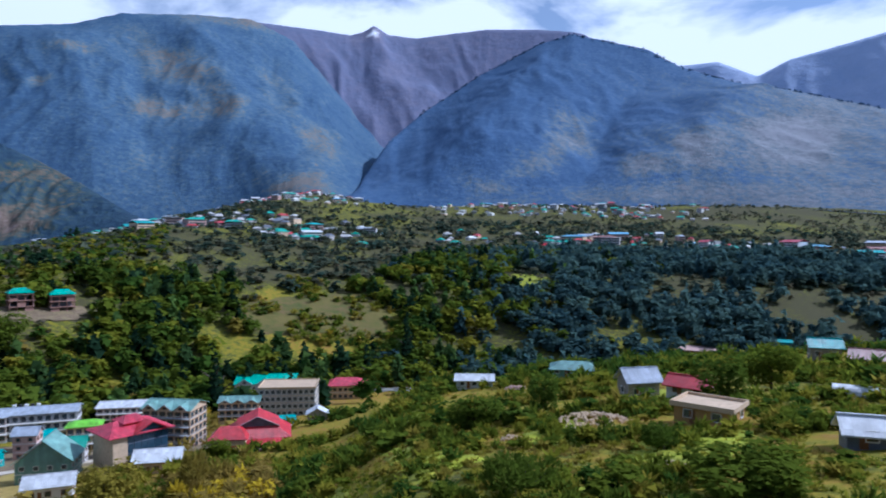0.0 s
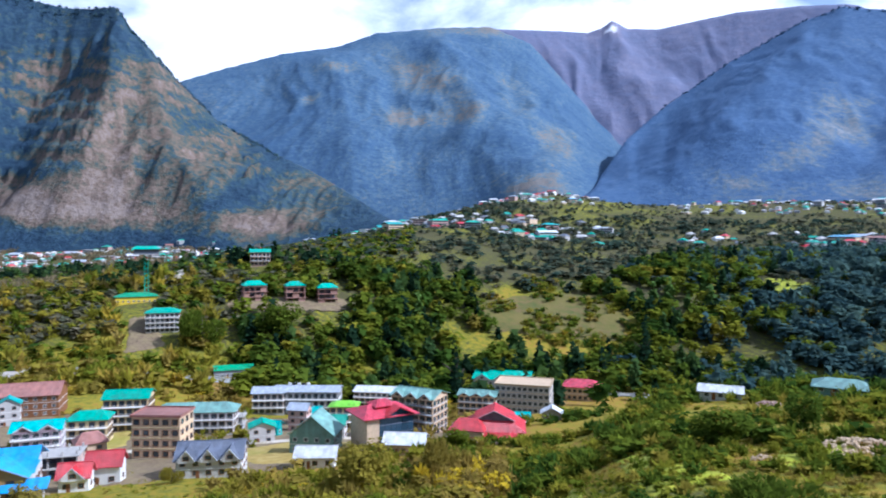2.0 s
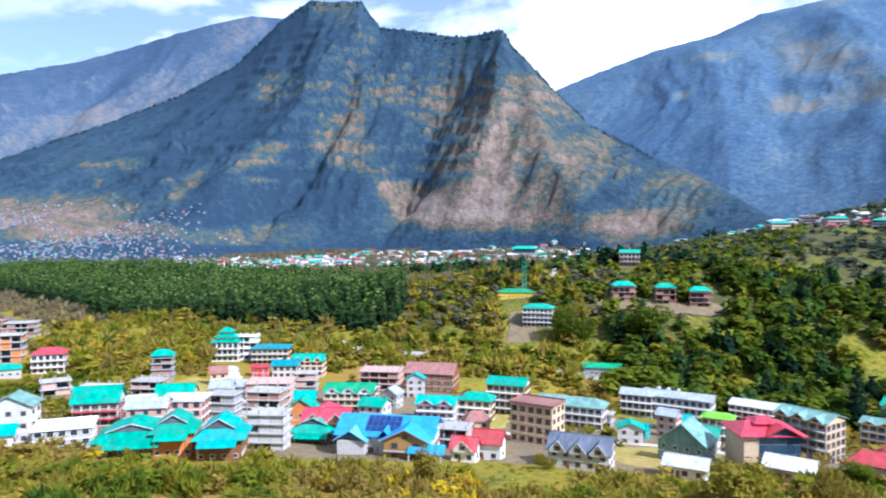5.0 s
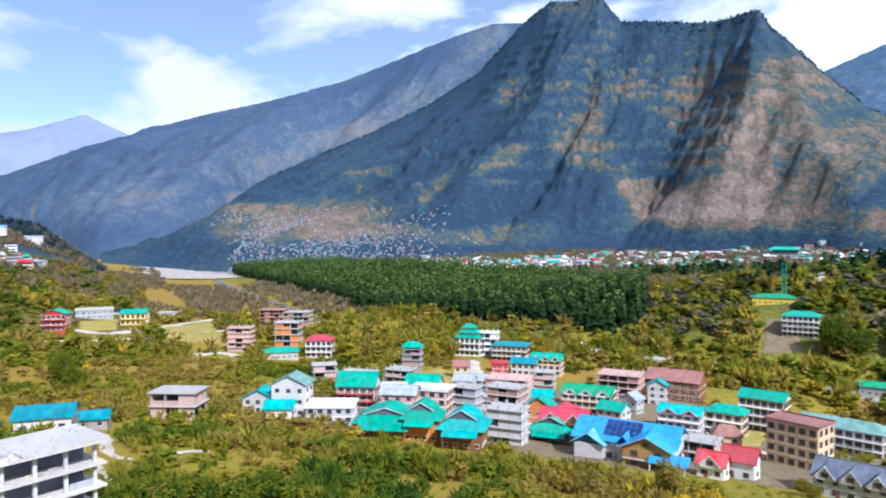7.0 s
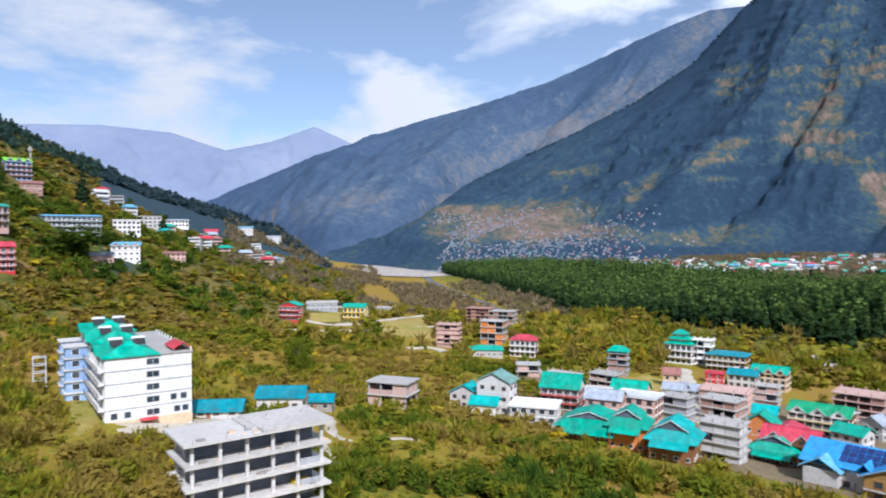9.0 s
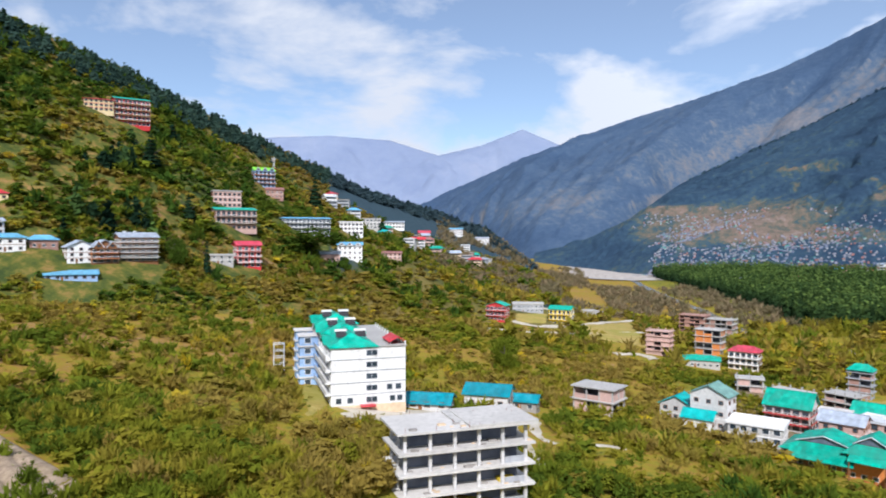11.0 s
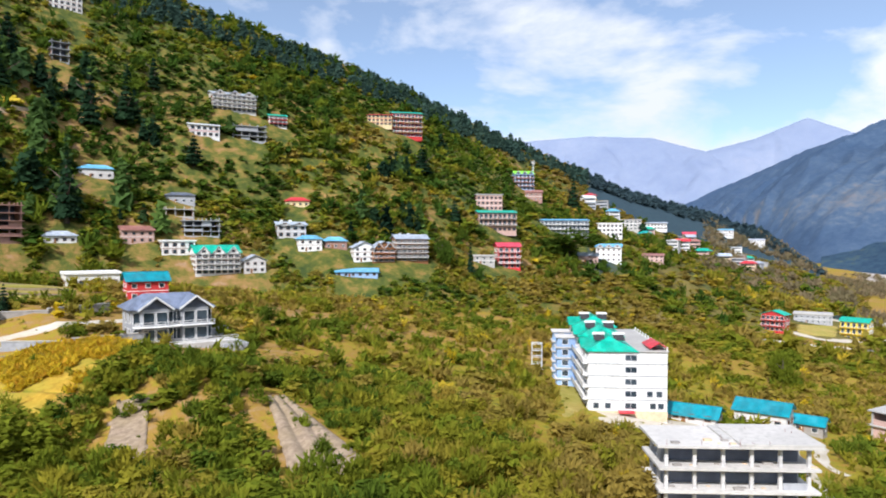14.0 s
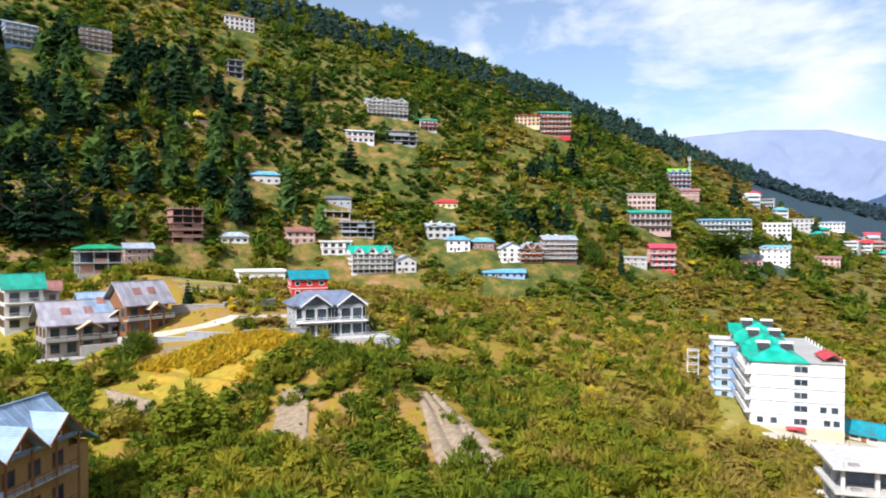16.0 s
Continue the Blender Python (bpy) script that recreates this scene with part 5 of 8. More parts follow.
hotel(-278.5, -354.3, 154, 26.7, 18.7, 4, 2.66, wall="palewall", roof="cross", rmat="greymetal", rise=3, balconies="f", band="white", sides="fl", label="pale four-storey hotel with grey gables on the slope")
hotel(-240.4, -331.9, 154, 16.2, 11.3, 2, 3.32, wall="white", band="redwall", roof="gable", rmat="whitemetal", rise=1.5, sides="fl", label="white and red two-storey lodge")
frame_block(-266.3, -325.0, 153, 18.9, 13.3, 3, 2.87, mat="grey", fill="grey", label="grey concrete frame on the hillside")
house(-171.8, -319.8, 152, 14.8, 10.4, 1, 4.62, wall="palewall", roof="hip", rmat="skyroof", rise=2.2, sides="f", label="pavilion-like house with a pale blue roof")
house(-256.1, -274.0, 137, 12.4, 8.7, 1, 3.27, wall="cream", roof="hip", rmat="red", rise=2, sides="f", label="small house with a red hipped roof")
hotel(-115.8, -403.7, 176, 15.3, 10.7, 5, 2.42, wall="palewall", band="pink", roof="hip", rmat="deepteal", rise=1.6, balconies="f", sides="fl", label="pale hotel with balconies high on the slope")
hotel(-81.1, -406.9, 181, 14.9, 10.4, 4, 2.89, wall="bluewall", band="white", roof="gable", rmat="greymetal", rise=2, balconies="f", sides="fl", label="blue-white hotel above the pines")
hotel(-218.3, -442.3, 166, 19.8, 13.9, 3, 3.10, wall="white", band="pink", roof="flat", rmat="pink", sides="fl", label="white and pink lodge near the top of the slope")
frame_block(-192.4, -395.2, 166, 8.8, 6.2, 3, 3.68, mat="grey", label="slim grey concrete frame among pines")
house(-109.3, -176.5, 158, 10.7, 7.5, 2, 2.78, wall="redwall", roof="gable", rmat="deepteal", rise=2.4, sides="fl", label="red-brown house with a teal sheet roof")
hotel(-119.6, -224.9, 160, 16.2, 11.3, 1, 4.52, wall="white", band="bluewall", roof="flat", rmat="white", sides="fl", label="white two-storey house with a terrace")
hotel(-36.4, -181.8, 179, 7.8, 5.5, 3, 3.18, wall="palewall", roof="gable", rmat="teal", rise=3.5, band="white", balconies="f", sides="fl", label="pale four-storey house with a green gabled roof")
house(-42.2, -188.3, 167, 6.0, 4.2, 2, 3.01, wall="palewall", roof="gable", rmat="rust", rise=2.4, sides="f", label="pale house with a rust-red roof")
house(-441.5, -172.4, 111, 16.8, 11.7, 3, 3.36, wall="white", roof="cross", rmat="skyroof", rise=2, sides="f", label="white house with a light blue roof")
house(-411.6, -174.2, 113, 12.3, 8.6, 1, 4.67, wall="pink", roof="gable", rmat="greymetal", rise=2, sides="f", label="low pink house with a grey roof")
hotel(-447.7, -209.2, 121, 36.7, 25.7, 3, 3.35, wall="grey", roof="gable", rmat="skyroof", rise=1.0, balconies="f", sides="fl", label="long grey hotel wing with a pale roof")
hotel(-520.9, -202.2, 119, 18.8, 13.2, 3, 3.35, wall="white", roof="flat", rmat="white", sides="fl", label="white three-storey flat-roofed house")
hotel(-594.6, -211.3, 110, 17.2, 12.0, 3, 3.06, wall="concrete", roof="flat", rmat="concrete", sides="f", label="grey two-storey block by the road")
hotel(-680.2, -217.2, 108, 22.0, 14.0, 2, 3.3, wall="white", roof="gable", rmat="greymetal", rise=1, sides="f", label="white house row by the road")
house(-949.6, -212.2, 103, 22.0, 15.0, 3, 3.10, wall="white", roof="gable", rmat="skyroof", rise=1.5, sides="f", label="white house with a pale roof by the orchards")
house(-1003.5, -182.7, 100, 20.0, 14.0, 3, 2.86, wall="white", roof="gable", rmat="greymetal", rise=1.5, sides="f", label="white house at the orchard edge")
house(-514.7, -166.8, 108, 16.9, 11.9, 2, 2.53, wall="pink", roof="gable", rmat="rust", rise=1.5, sides="f", label="low pinkish house with a rusty roof")
house(-239.6, -216.6, 132, 19.7, 13.8, 1, 2.60, wall="bluewall", roof="gable", rmat="skyroof", rise=1.5, sides="f", label="low shed with a light blue roof")
# the orchards
house(-178.0, -31.3, 88, 11.7, 8.2, 1, 3.63, wall="palewall", roof="gable", rmat="deepteal", rise=2.2, sides="fr", label="grey shed with a dark turquoise sheet roof")
house(-157.2, -41.8, 93, 10.4, 7.3, 1, 1.75, wall="palewall", roof="gable", rmat="deepteal", rise=1.8, sides="fr", label="low shed under a dark turquoise roof")
house(-188.1, -22.5, 85, 7.1, 4.9, 1, 2.74, wall="stone", roof="gable", rmat="deepteal", rise=1.6, sides="fr", label="lean-to with a dark turquoise roof")
hotel(-470.3, -76.0, 79, 13.8, 9.6, 3, 3.56, wall="redwall", band="redwall", roof="gable_end", rmat="teal", rise=2.6, balconies="f", sides="fr", label="red three-storey house with a green gabled roof")
hotel(-508.1, -34.6, 79, 16.1, 11.3, 3, 3.91, wall="yellow", band="yellow", roof="gable", rmat="teal", rise=2.4, balconies="f", sides="fr", label="yellow three-storey house with a green roof")
house(-534.5, -60.9, 96, 23.8, 16.7, 2, 2.96, wall="grey", roof="flat", rmat="concrete", sides="f", label="low grey unfinished house")
house(-609.8, -13.9, 91, 18.0, 12.6, 2, 2.91, wall="concrete", roof="flat", rmat="concrete", sides="f", label="low concrete house behind a wall")
frame_block(-405.1, 27.4, 71, 12.9, 9.0, 5, 2.76, mat="pink", fill="pink", filled=0.8, label="three-storey pinkish brick shell")
frame_block(-544.0, 61.5, 68, 19.2, 13.4, 5, 2.85, mat="brick", fill="brick", filled=0.5, label="brown brick frame building")
frame_block(-536.8, 78.7, 66, 20.1, 14.0, 4, 3.30, mat="concrete", label="concrete frame building beyond the fields")
frame_block(-427.3, 57.1, 67, 14.6, 10.2, 4, 3.74, mat="concrete", fill="orange", filled=0.5, label="concrete frame with orange infill walls")
hotel(-380.8, 68.3, 68, 14.4, 10.1, 3, 3.24, wall="white", roof="hip", rmat="pinkred", rise=2.6, balconies="f", sides="fr", label="white two-storey hotel with a crimson roof")
house(-375.1, 47.1, 83, 18.0, 12.6, 1, 3.93, wall="concrete", roof="hip", rmat="teal", rise=1.8, sides="f", label="low house with a teal hipped roof")
frame_block(-210.6, -4.4, 66, 12.9, 9.0, 2, 3.81, mat="concrete", fill="pink", filled=0.9, posts=False, label="small two-storey brick shell with a flat slab roof")
# the town
house(-228.1, 21.1, 64, 10.2, 7.2, 2, 2.59, wall="palewall", roof="gable_end", rmat="cyan", rise=3, sides="fr", label="pale house with a turquoise gabled roof")
house(-221.1, 29.9, 62, 11.2, 7.8, 3, 3.45, wall="palewall", roof="gable_end", rmat="greengrey", rise=3, sides="fr", label="three-storey pale house with a grey-green gabled roof")
house(-217.1, 26.1, 68, 8.6, 6.0, 1, 3.21, wall="white", roof="gable", rmat="cyan", rise=2.2, sides="fr", label="low white house with a turquoise roof")
hotel(-209.8, 40.8, 69, 14.5, 10.1, 2, 2.56, wall="concrete", roof="flat", rmat="white", sides="fr", label="unplastered two-storey block with a white slab roof")
hotel(-240.5, 56.4, 62, 13.6, 9.5, 3, 2.66, wall="palewall", band="redwall", roof="gable", rmat="teal", rise=4.5, sides="fr", label="pale four-storey hotel with a green roof and red trim")
hotel(-250.1, 72.7, 64, 9.1, 6.4, 2, 3.19, wall="bluewall", roof="flat", rmat="palewall", balconies="f", sides="fr", label="blue-white three-storey house with balconies")
house(-263.4, 88.9, 56, 13.6, 9.5, 2, 2.44, wall="pink", roof="gable", rmat="teal", rise=4.0, sides="fr", label="house under a broad teal roof")
hotel(-232.7, 80.9, 52, 14.3, 10.0, 3, 2.79, wall="pink", roof="flat", rmat="whitemetal", sides="fr", label="pink three-storey house with a white slab roof")
frame_block(-322.3, 103.7, 60, 8.7, 6.1, 4, 2.73, mat="grey", fill="brick", rmat="teal", rise=2.5, posts=False, label="narrow four-storey concrete frame with a teal hipped roof")
hotel(-369.6, 153.3, 52, 14.9, 10.4, 3, 3.68, wall="white", roof="pagoda", rmat="teal", rise=4.2, sides="fr", label="white hotel with a tiered teal pagoda roof")
frame_block(-366.5, 164.8, 51, 10.9, 7.6, 4, 3.46, mat="white", fill="white", label="white concrete frame beside the pagoda roof")
hotel(-348.0, 169.9, 52, 19.5, 13.7, 3, 2.95, wall="cream", roof="hip", rmat="deepteal", rise=1.6, sides="fr", label="cream three-storey hotel with a teal hipped roof")
hotel(-309.5, 171.8, 49, 15.3, 10.7, 3, 2.61, wall="beige", roof="cross", rmat="teal", rise=3.0, sides="fr", label="beige three-storey hotel with teal gables")
hotel(-309.3, 158.9, 51, 12.5, 8.7, 2, 3.22, wall="palewall", roof="gable", rmat="deepteal", rise=2.2, tanks=3, sides="fr", label="pale house with a dark teal roof and tanks")
house(-314.4, 147.9, 55, 7.9, 5.6, 2, 2.43, wall="redwall", roof="flat", rmat="pinkred", sides="fr", label="small crimson flat-roofed house")
frame_block(-263.9, 127.6, 52, 18.0, 12.6, 3, 2.61, mat="pink", fill="pink", label="pinkish unplastered frame in the town")
frame_block(-184.9, 88.5, 46, 10.8, 7.6, 4, 2.69, mat="concrete", fill="palewall", filled=0.7, label="five-storey raw concrete block with white infill")
house(-212.4, 115.1, 49, 9.5, 6.6, 2, 3.69, wall="orange", roof="gable_end", rmat="teal", rise=3.5, sides="fr", label="orange house with a teal gable")
hotel(-236.6, 149.8, 47, 19.7, 13.8, 3, 2.67, wall="white", roof="cross", rmat="green", rise=2.6, band="cream", sides="fr", label="white three-storey hotel with bright green dormers")
frame_block(-255.2, 177.9, 43, 17.8, 12.5, 4, 2.78, mat="pink", fill="brick", filled=0.2, label="four-storey pinkish concrete frame")
house(-252.3, 204.4, 37, 23.6, 16.5, 3, 2.95, wall="wood", roof="gable", rmat="rust", rise=4.0, sides="f", label="long timber hall with a rusty red roof")
house(-189.7, 111.3, 47, 14.7, 10.3, 2, 3.34, wall="wood", roof="cross", rmat="pinkred", rise=3.5, sides="fr", label="house with a faded crimson roof")
hotel(-200.9, 166.2, 40, 14.4, 10.1, 3, 2.69, wall="mauve", roof="cross", rmat="cyan", rise=2.2, band="white", sides="fr", label="mauve three-storey hotel with a turquoise roof")
hotel(-200.7, 186.4, 33, 13.1, 9.2, 3, 2.99, wall="cream", roof="hip", rmat="teal", rise=2.5, balconies="f", band="white", sides="fr", label="cream hotel wing with a teal roof")
hotel(-205.5, 209.1, 30, 16.4, 11.5, 4, 3.30, wall="cream", roof="gable", rmat="teal", rise=2.5, balconies="f", band="white", sides="fr", label="cream four-storey hotel with a teal roof")
frame_block(-160.4, 138.3, 35, 11.1, 7.8, 2, 3.29, mat="concrete", fill="pink", label="concrete frame beside the blue roofs")
house(-141.0, 126.7, 33, 6.9, 4.8, 1, 3.44, wall="white", roof="cross", rmat="red", rise=3.2, sides="fr", label="white house with a red hipped roof")
house(-140.2, 135.0, 31, 8.2, 5.7, 1, 4.71, wall="white", roof="gable", rmat="red", rise=3.4, sides="fr", label="white house with a wide red roof")
hotel(-153.6, 168.3, 18, 15.1, 10.6, 4, 3.28, wall="beige", roof="flat", rmat="rust", band="cream", sides="flr", label="beige four-storey hotel with a reddish slab roof")
hotel(-175.4, 212.0, 25, 29.6, 10.4, 3, 2.98, wall="white", roof="hip", rmat="greengrey", rise=2.6, band="palewall", sides="fr", label="long white hotel with a grey-green roof")
hotel(-179.5, 267.0, 24, 14.0, 9.8, 3, 3.33, wall="palewall", roof="gable", rmat="greymetal", rise=2, sides="fr", label="pale grey three-storey house")
hotel(-164.6, 275.4, 19, 29.5, 11.8, 3, 3.53, wall="grey", roof="gable", rmat="greymetal", rise=1.8, balconies="f", tanks=5, sides="fr", label="grey hotel with a pale metal roof and solar heaters")
hotel(-131.1, 248.1, 18, 10.9, 7.6, 3, 3.13, wall="cream", roof="hip", rmat="lime", rise=1.6, sides="fr", label="cream three-storey house with a lime green roof")
hotel(-92.7, 228.3, -7, 16.8, 11.8, 5, 2.79, wall="beige", roof="cross", rmat="greengrey", rise=2.2, band="grey", sides="fr", label="five-storey beige hotel with a grey-green gable")
hotel(-148.3, 313.1, 11, 20.1, 14.1, 3, 2.72, wall="palewall", roof="gable", rmat="whitemetal", rise=1.6, sides="fr", label="pale house with a white metal roof")
hotel(-87.8, 293.0, 6, 16.6, 11.6, 3, 2.88, wall="beige", roof="cross", rmat="greengrey", rise=1.6, sides="fr", label="beige three-storey hotel with dormers")
hotel(-68.9, 301.2, 5, 24.4, 17.1, 4, 3.14, wall="grey", roof="flat", rmat="beige", balconies="", band="beige", pitch=2.4, sides="fr", label="dark grey four-storey hotel with a grid of windows")
house(-102.0, 390.3, 6, 33.4, 23.4, 2, 3.88, wall="palewall", roof="cross", rmat="teal", rise=3.4, sides="fr", label="house with a wide teal roof behind the hotel")
hotel(-56.0, 392.6, 3, 21.5, 15.1, 2, 3.79, wall="beige", roof="hip", rmat="pinkred", rise=3.4, sides="fr", label="beige hotel with a crimson hipped roof")
house(-64.0, 202.7, 7, 10.2, 7.1, 1, 4.09, wall="beige", roof="hip", rmat="red", rise=3, sides="fr", label="house under a red hipped roof")
layered_cottage(-56.5, 208.0, 14, 18.0, 13.0, 1, 3.2, mat="red", wall="redwall", rise=6.0, label="house under wide layered red sheet roofs")
house(-147.8, 218.6, 14, 8.3, 5.8, 1, 3.64, wall="cyan", roof="gable", rmat="cyan", rise=2.0, sides="fr", label="turquoise tin shed among bushes")
house(-151.7, 252.6, 21, 12.0, 8.4, 2, 2.41, wall="palewall", roof="gable", rmat="cyan", rise=2.4, sides="fr", label="pale house with a turquoise tin roof")
house(-107.6, 183.0, 12, 13.9, 9.8, 2, 3.02, wall="greengrey", roof="gable_end", rmat="greengrey", rise=6, sides="fr", label="steep grey-green gabled lodge")
house(-93.7, 161.2, 22, 10.4, 7.3, 1, 3.11, wall="white", roof="gable", rmat="whitemetal", rise=2.0, sides="fr", label="low shed with a white tin roof")
house(-76.3, 181.2, 13, 11.5, 8.0, 1, 3.27, wall="beige", roof="gable", rmat="whitemetal", rise=2.4, sides="fr", label="low shed with a pale tin roof")
house(-116.4, 146.2, 28, 16.4, 11.5, 2, 2.40, wall="palewall", roof="cross", rmat="slate", rise=3.4, sides="fr", label="pale house with blue-grey roofs")
house(-240.2, 323.6, 37, 21.0, 14.7, 1, 4.48, wall="grey", roof="gable", rmat="green", rise=1.6, sides="f", label="long shed with a green tin roof")
house(-61.3, 266.0, 13, 6.6, 4.6, 1, 2.10, wall="cyan", roof="gable", rmat="cyan", rise=1.5, sides="f", label="small turquoise tin hut")
house(-49.0, 266.5, 10, 7.9, 5.5, 1, 2.53, wall="stone", roof="gable_end", rmat="whitemetal", rise=2.5, sides="f", label="small hut with a white gabled roof")
# beyond the river
frame_block(-284.1, 407.6, 45, 15.7, 11.0, 3, 3.64, mat="brick", fill="brick", filled=0.4, rmat="teal", posts=False, rise=3, label="round-cornered brown block with a teal cap roof")
frame_block(-260.2, 421.9, 42, 13.1, 9.1, 3, 3.78, mat="brick", fill="brick", filled=0.4, rmat="teal", posts=False, rise=3, label="brown balconied block with a teal cap roof")
frame_block(-241.3, 434.1, 39, 13.6, 9.5, 3, 3.55, mat="brick", fill="brick", filled=0.4, rmat="teal", posts=False, rise=3, label="brown balconied block with a teal cap roof")
hotel(-310.0, 346.0, 37, 19.7, 13.8, 4, 3.16, wall="white", roof="hip", rmat="teal", rise=2.6, balconies="f", sides="fr", label="white hotel with a teal roof beyond the river")
house(-352.9, 369.5, 44, 26.2, 18.3, 1, 4.59, wall="yellow", roof="hip", rmat="green", rise=2.2, sides="f", label="long yellow hall with a green roof")
hotel(-322.1, 469.1, 34, 15.4, 10.8, 3, 3.65, wall="pink", roof="gable", rmat="teal", rise=2.5, sides="f", label="pink house with a teal roof above the fields")
# sheds on the spur
house(40.8, 138.1, 12, 6.9, 4.8, 1, 3.27, wall="stone", roof="gable", rmat="greymetal", rise=2.6, sides="fl", label="old stone house with a grey tin roof")
house(46.7, 130.7, -40, 7.9, 5.5, 1, 2.06, wall="white", roof="gable", rmat="red", rise=1.8, sides="fr", label="low house with a red tin roof")
house(38.0, 99.8, -39, 8.3, 6.6, 1, 2.40, wall="ochre", roof="flat", rmat="beige", sides="fr", label="plank shed with a flat pale roof")
house(37.5, 195.4, -11, 12.7, 8.9, 1, 2.01, wall="greengrey", roof="hip", rmat="greengrey", rise=1.8, sides="f", label="low shed with a pale green roof")
house(9.1, 195.8, -3, 10.4, 7.3, 1, 2.27, wall="whitemetal", roof="gable", rmat="whitemetal", rise=1.2, sides="f", label="white tin shed in the scrub")
house(183.3, 474.9, -21, 36.7, 25.7, 2, 2.65, wall="wood", roof="gable", rmat="pink", rise=1.4, sides="f", label="brown shed with a pale red roof")
house(99.6, 177.3, -19, 7.2, 5.0, 1, 3.07, wall="stone", roof="gable", rmat="cyan", rise=2.2, sides="fl", label="house with a bright turquoise roof")
house(244.4, 490.5, -26, 11.6, 8.1, 1, 3.91, wall="cyan", roof="gable", rmat="cyan", rise=1.5, sides="f", label="small turquoise tin hut on the spur")
house(97.3, 153.8, -32, 9.1, 6.4, 1, 1.76, wall="pink", roof="gable", rmat="rust", rise=2.0, sides="f", label="house with a faded red roof")
house(46.7, 73.9, -17, 4.9, 3.4, 1, 1.59, wall="slate", roof="gable", rmat="whitemetal", rise=1.8, sides="fl", label="dark shed with a white tin roof")
glass_hotel(-84.3, 190.1, 49, 15.7, 12.6, 4, 2.68, label="glass-fronted hotel with a beige wall and red roof")
layered_cottage(-191.8, 53.4, 62, 18.0, 12.6, 2, 2.34, mat="teal", rise=4.0, label="timber cottage under a wide turquoise skirt roof")
layered_cottage(-186.4, 62.6, 59, 10.2, 9.2, 2, 3.49, mat="teal", wall="orange", rise=4.4, label="orange timber cottage with a turquoise gable")
layered_cottage(-175.0, 70.6, 56, 11.8, 10.6, 2, 3.01, mat="cyan", rise=5.0, label="cottage with layered turquoise roofs and a porch")
layered_cottage(-189.9, 106.9, 46, 12.4, 9.9, 1, 4.20, mat="teal", rise=4.0, label="low cottage with a turquoise skirt roof")
blue_lodge(-159.9, 113.3, 40, 27.0, 14.9, 2, 2.93, label="wide lodge with bright blue roofs and solar panels")
layered_cottage(-208.2, 121.3, 46, 13.4, 9.4, 2, 2.52, mat="pinkred", wall="redwall", rise=3.6, label="house with faded crimson layered roofs")
villa(-84.5, -127.7, 161, 15.6, 9.4, 2, 3.49, label="grey villa with white-edged slate gables on a terrace")
chalet(-41.7, -157.5, 180, 12.6, 8.8, 2, 3.22, mat="streaked", wall="stone", rise=4.6, label="stone-fronted chalet with a streaked metal roof")
chalet(-48.4, -159.5, 177, 10.0, 8.0, 2, 3.07, mat="bluemetal", wall="mauve", rise=4.2, label="stone chalet with a pale blue metal roof")
chalet(-54.8, -155.1, 191, 9.8, 7.8, 2, 3.12, mat="streaked", wall="wood", rise=5.0, label="dark timber chalet with a lilac-grey metal roof")


# ---- the town's smaller houses ----
def fill_town(count, az, dist, seed, gap):
    """Small houses between the hotels, apart from one another."""
    rng = random.Random(seed)
    spots = [(o.location.x, o.location.y) for o in scene.objects if o.parent is None and o.get("category") in ("building", "house")]
    looks = (("grey", "teal", "grey house with a green sheet roof"), ("palewall", "cyan", "pale house with a turquoise sheet roof"), ("beige", "rust", "beige house with a rusty sheet roof"), ("pink", "greymetal", "pink house with a grey metal roof"),
             ("concrete", "greymetal", "unplastered house with a pale tin roof"), ("palewall", "teal", "pale house with a green sheet roof"), ("brick", "concrete", "raw brick house with a slab roof"), ("pink", "concrete", "pink house with a slab roof"), ("grey", "concrete", "grey house with a slab roof"))
    made = tries = 0
    while made < count and tries < 4000:
        tries += 1
        a, d = rng.uniform(*az), rng.uniform(*dist)
        x, y = -d * math.sin(math.radians(a)), d * math.cos(math.radians(a))
        if any(math.hypot(x - p, y - q) < gap for p, q in spots) or y - float(river_y(x)) > -40:
            continue
        wall, mat, text = rng.choice(looks)
        w = rng.uniform(7, 12)
        if mat == "concrete":
            frame_block(x, y, a + rng.uniform(-30, 10), w * 1.1, w * 0.8, rng.choice((2, 3, 3)), 3.0, "concrete", wall, 0.7, label="raw brick and concrete house with column stubs")
        else:
            house(x, y, a + rng.uniform(-30, 10), w, w * rng.uniform(0.65, 0.85), rng.choice((1, 2, 2, 3)), 2.9, wall, rng.choice(("gable", "hip", "gable", "gable_end")), mat, rng.uniform(1.8, 3.0), text + " in the town", sides="fr")
        spots.append((x, y))
        made += 1


fill_town(9, (18, 48), (225, 300), 5, 14.0)
fill_town(16, (48, 80), (215, 330), 6, 15.0)

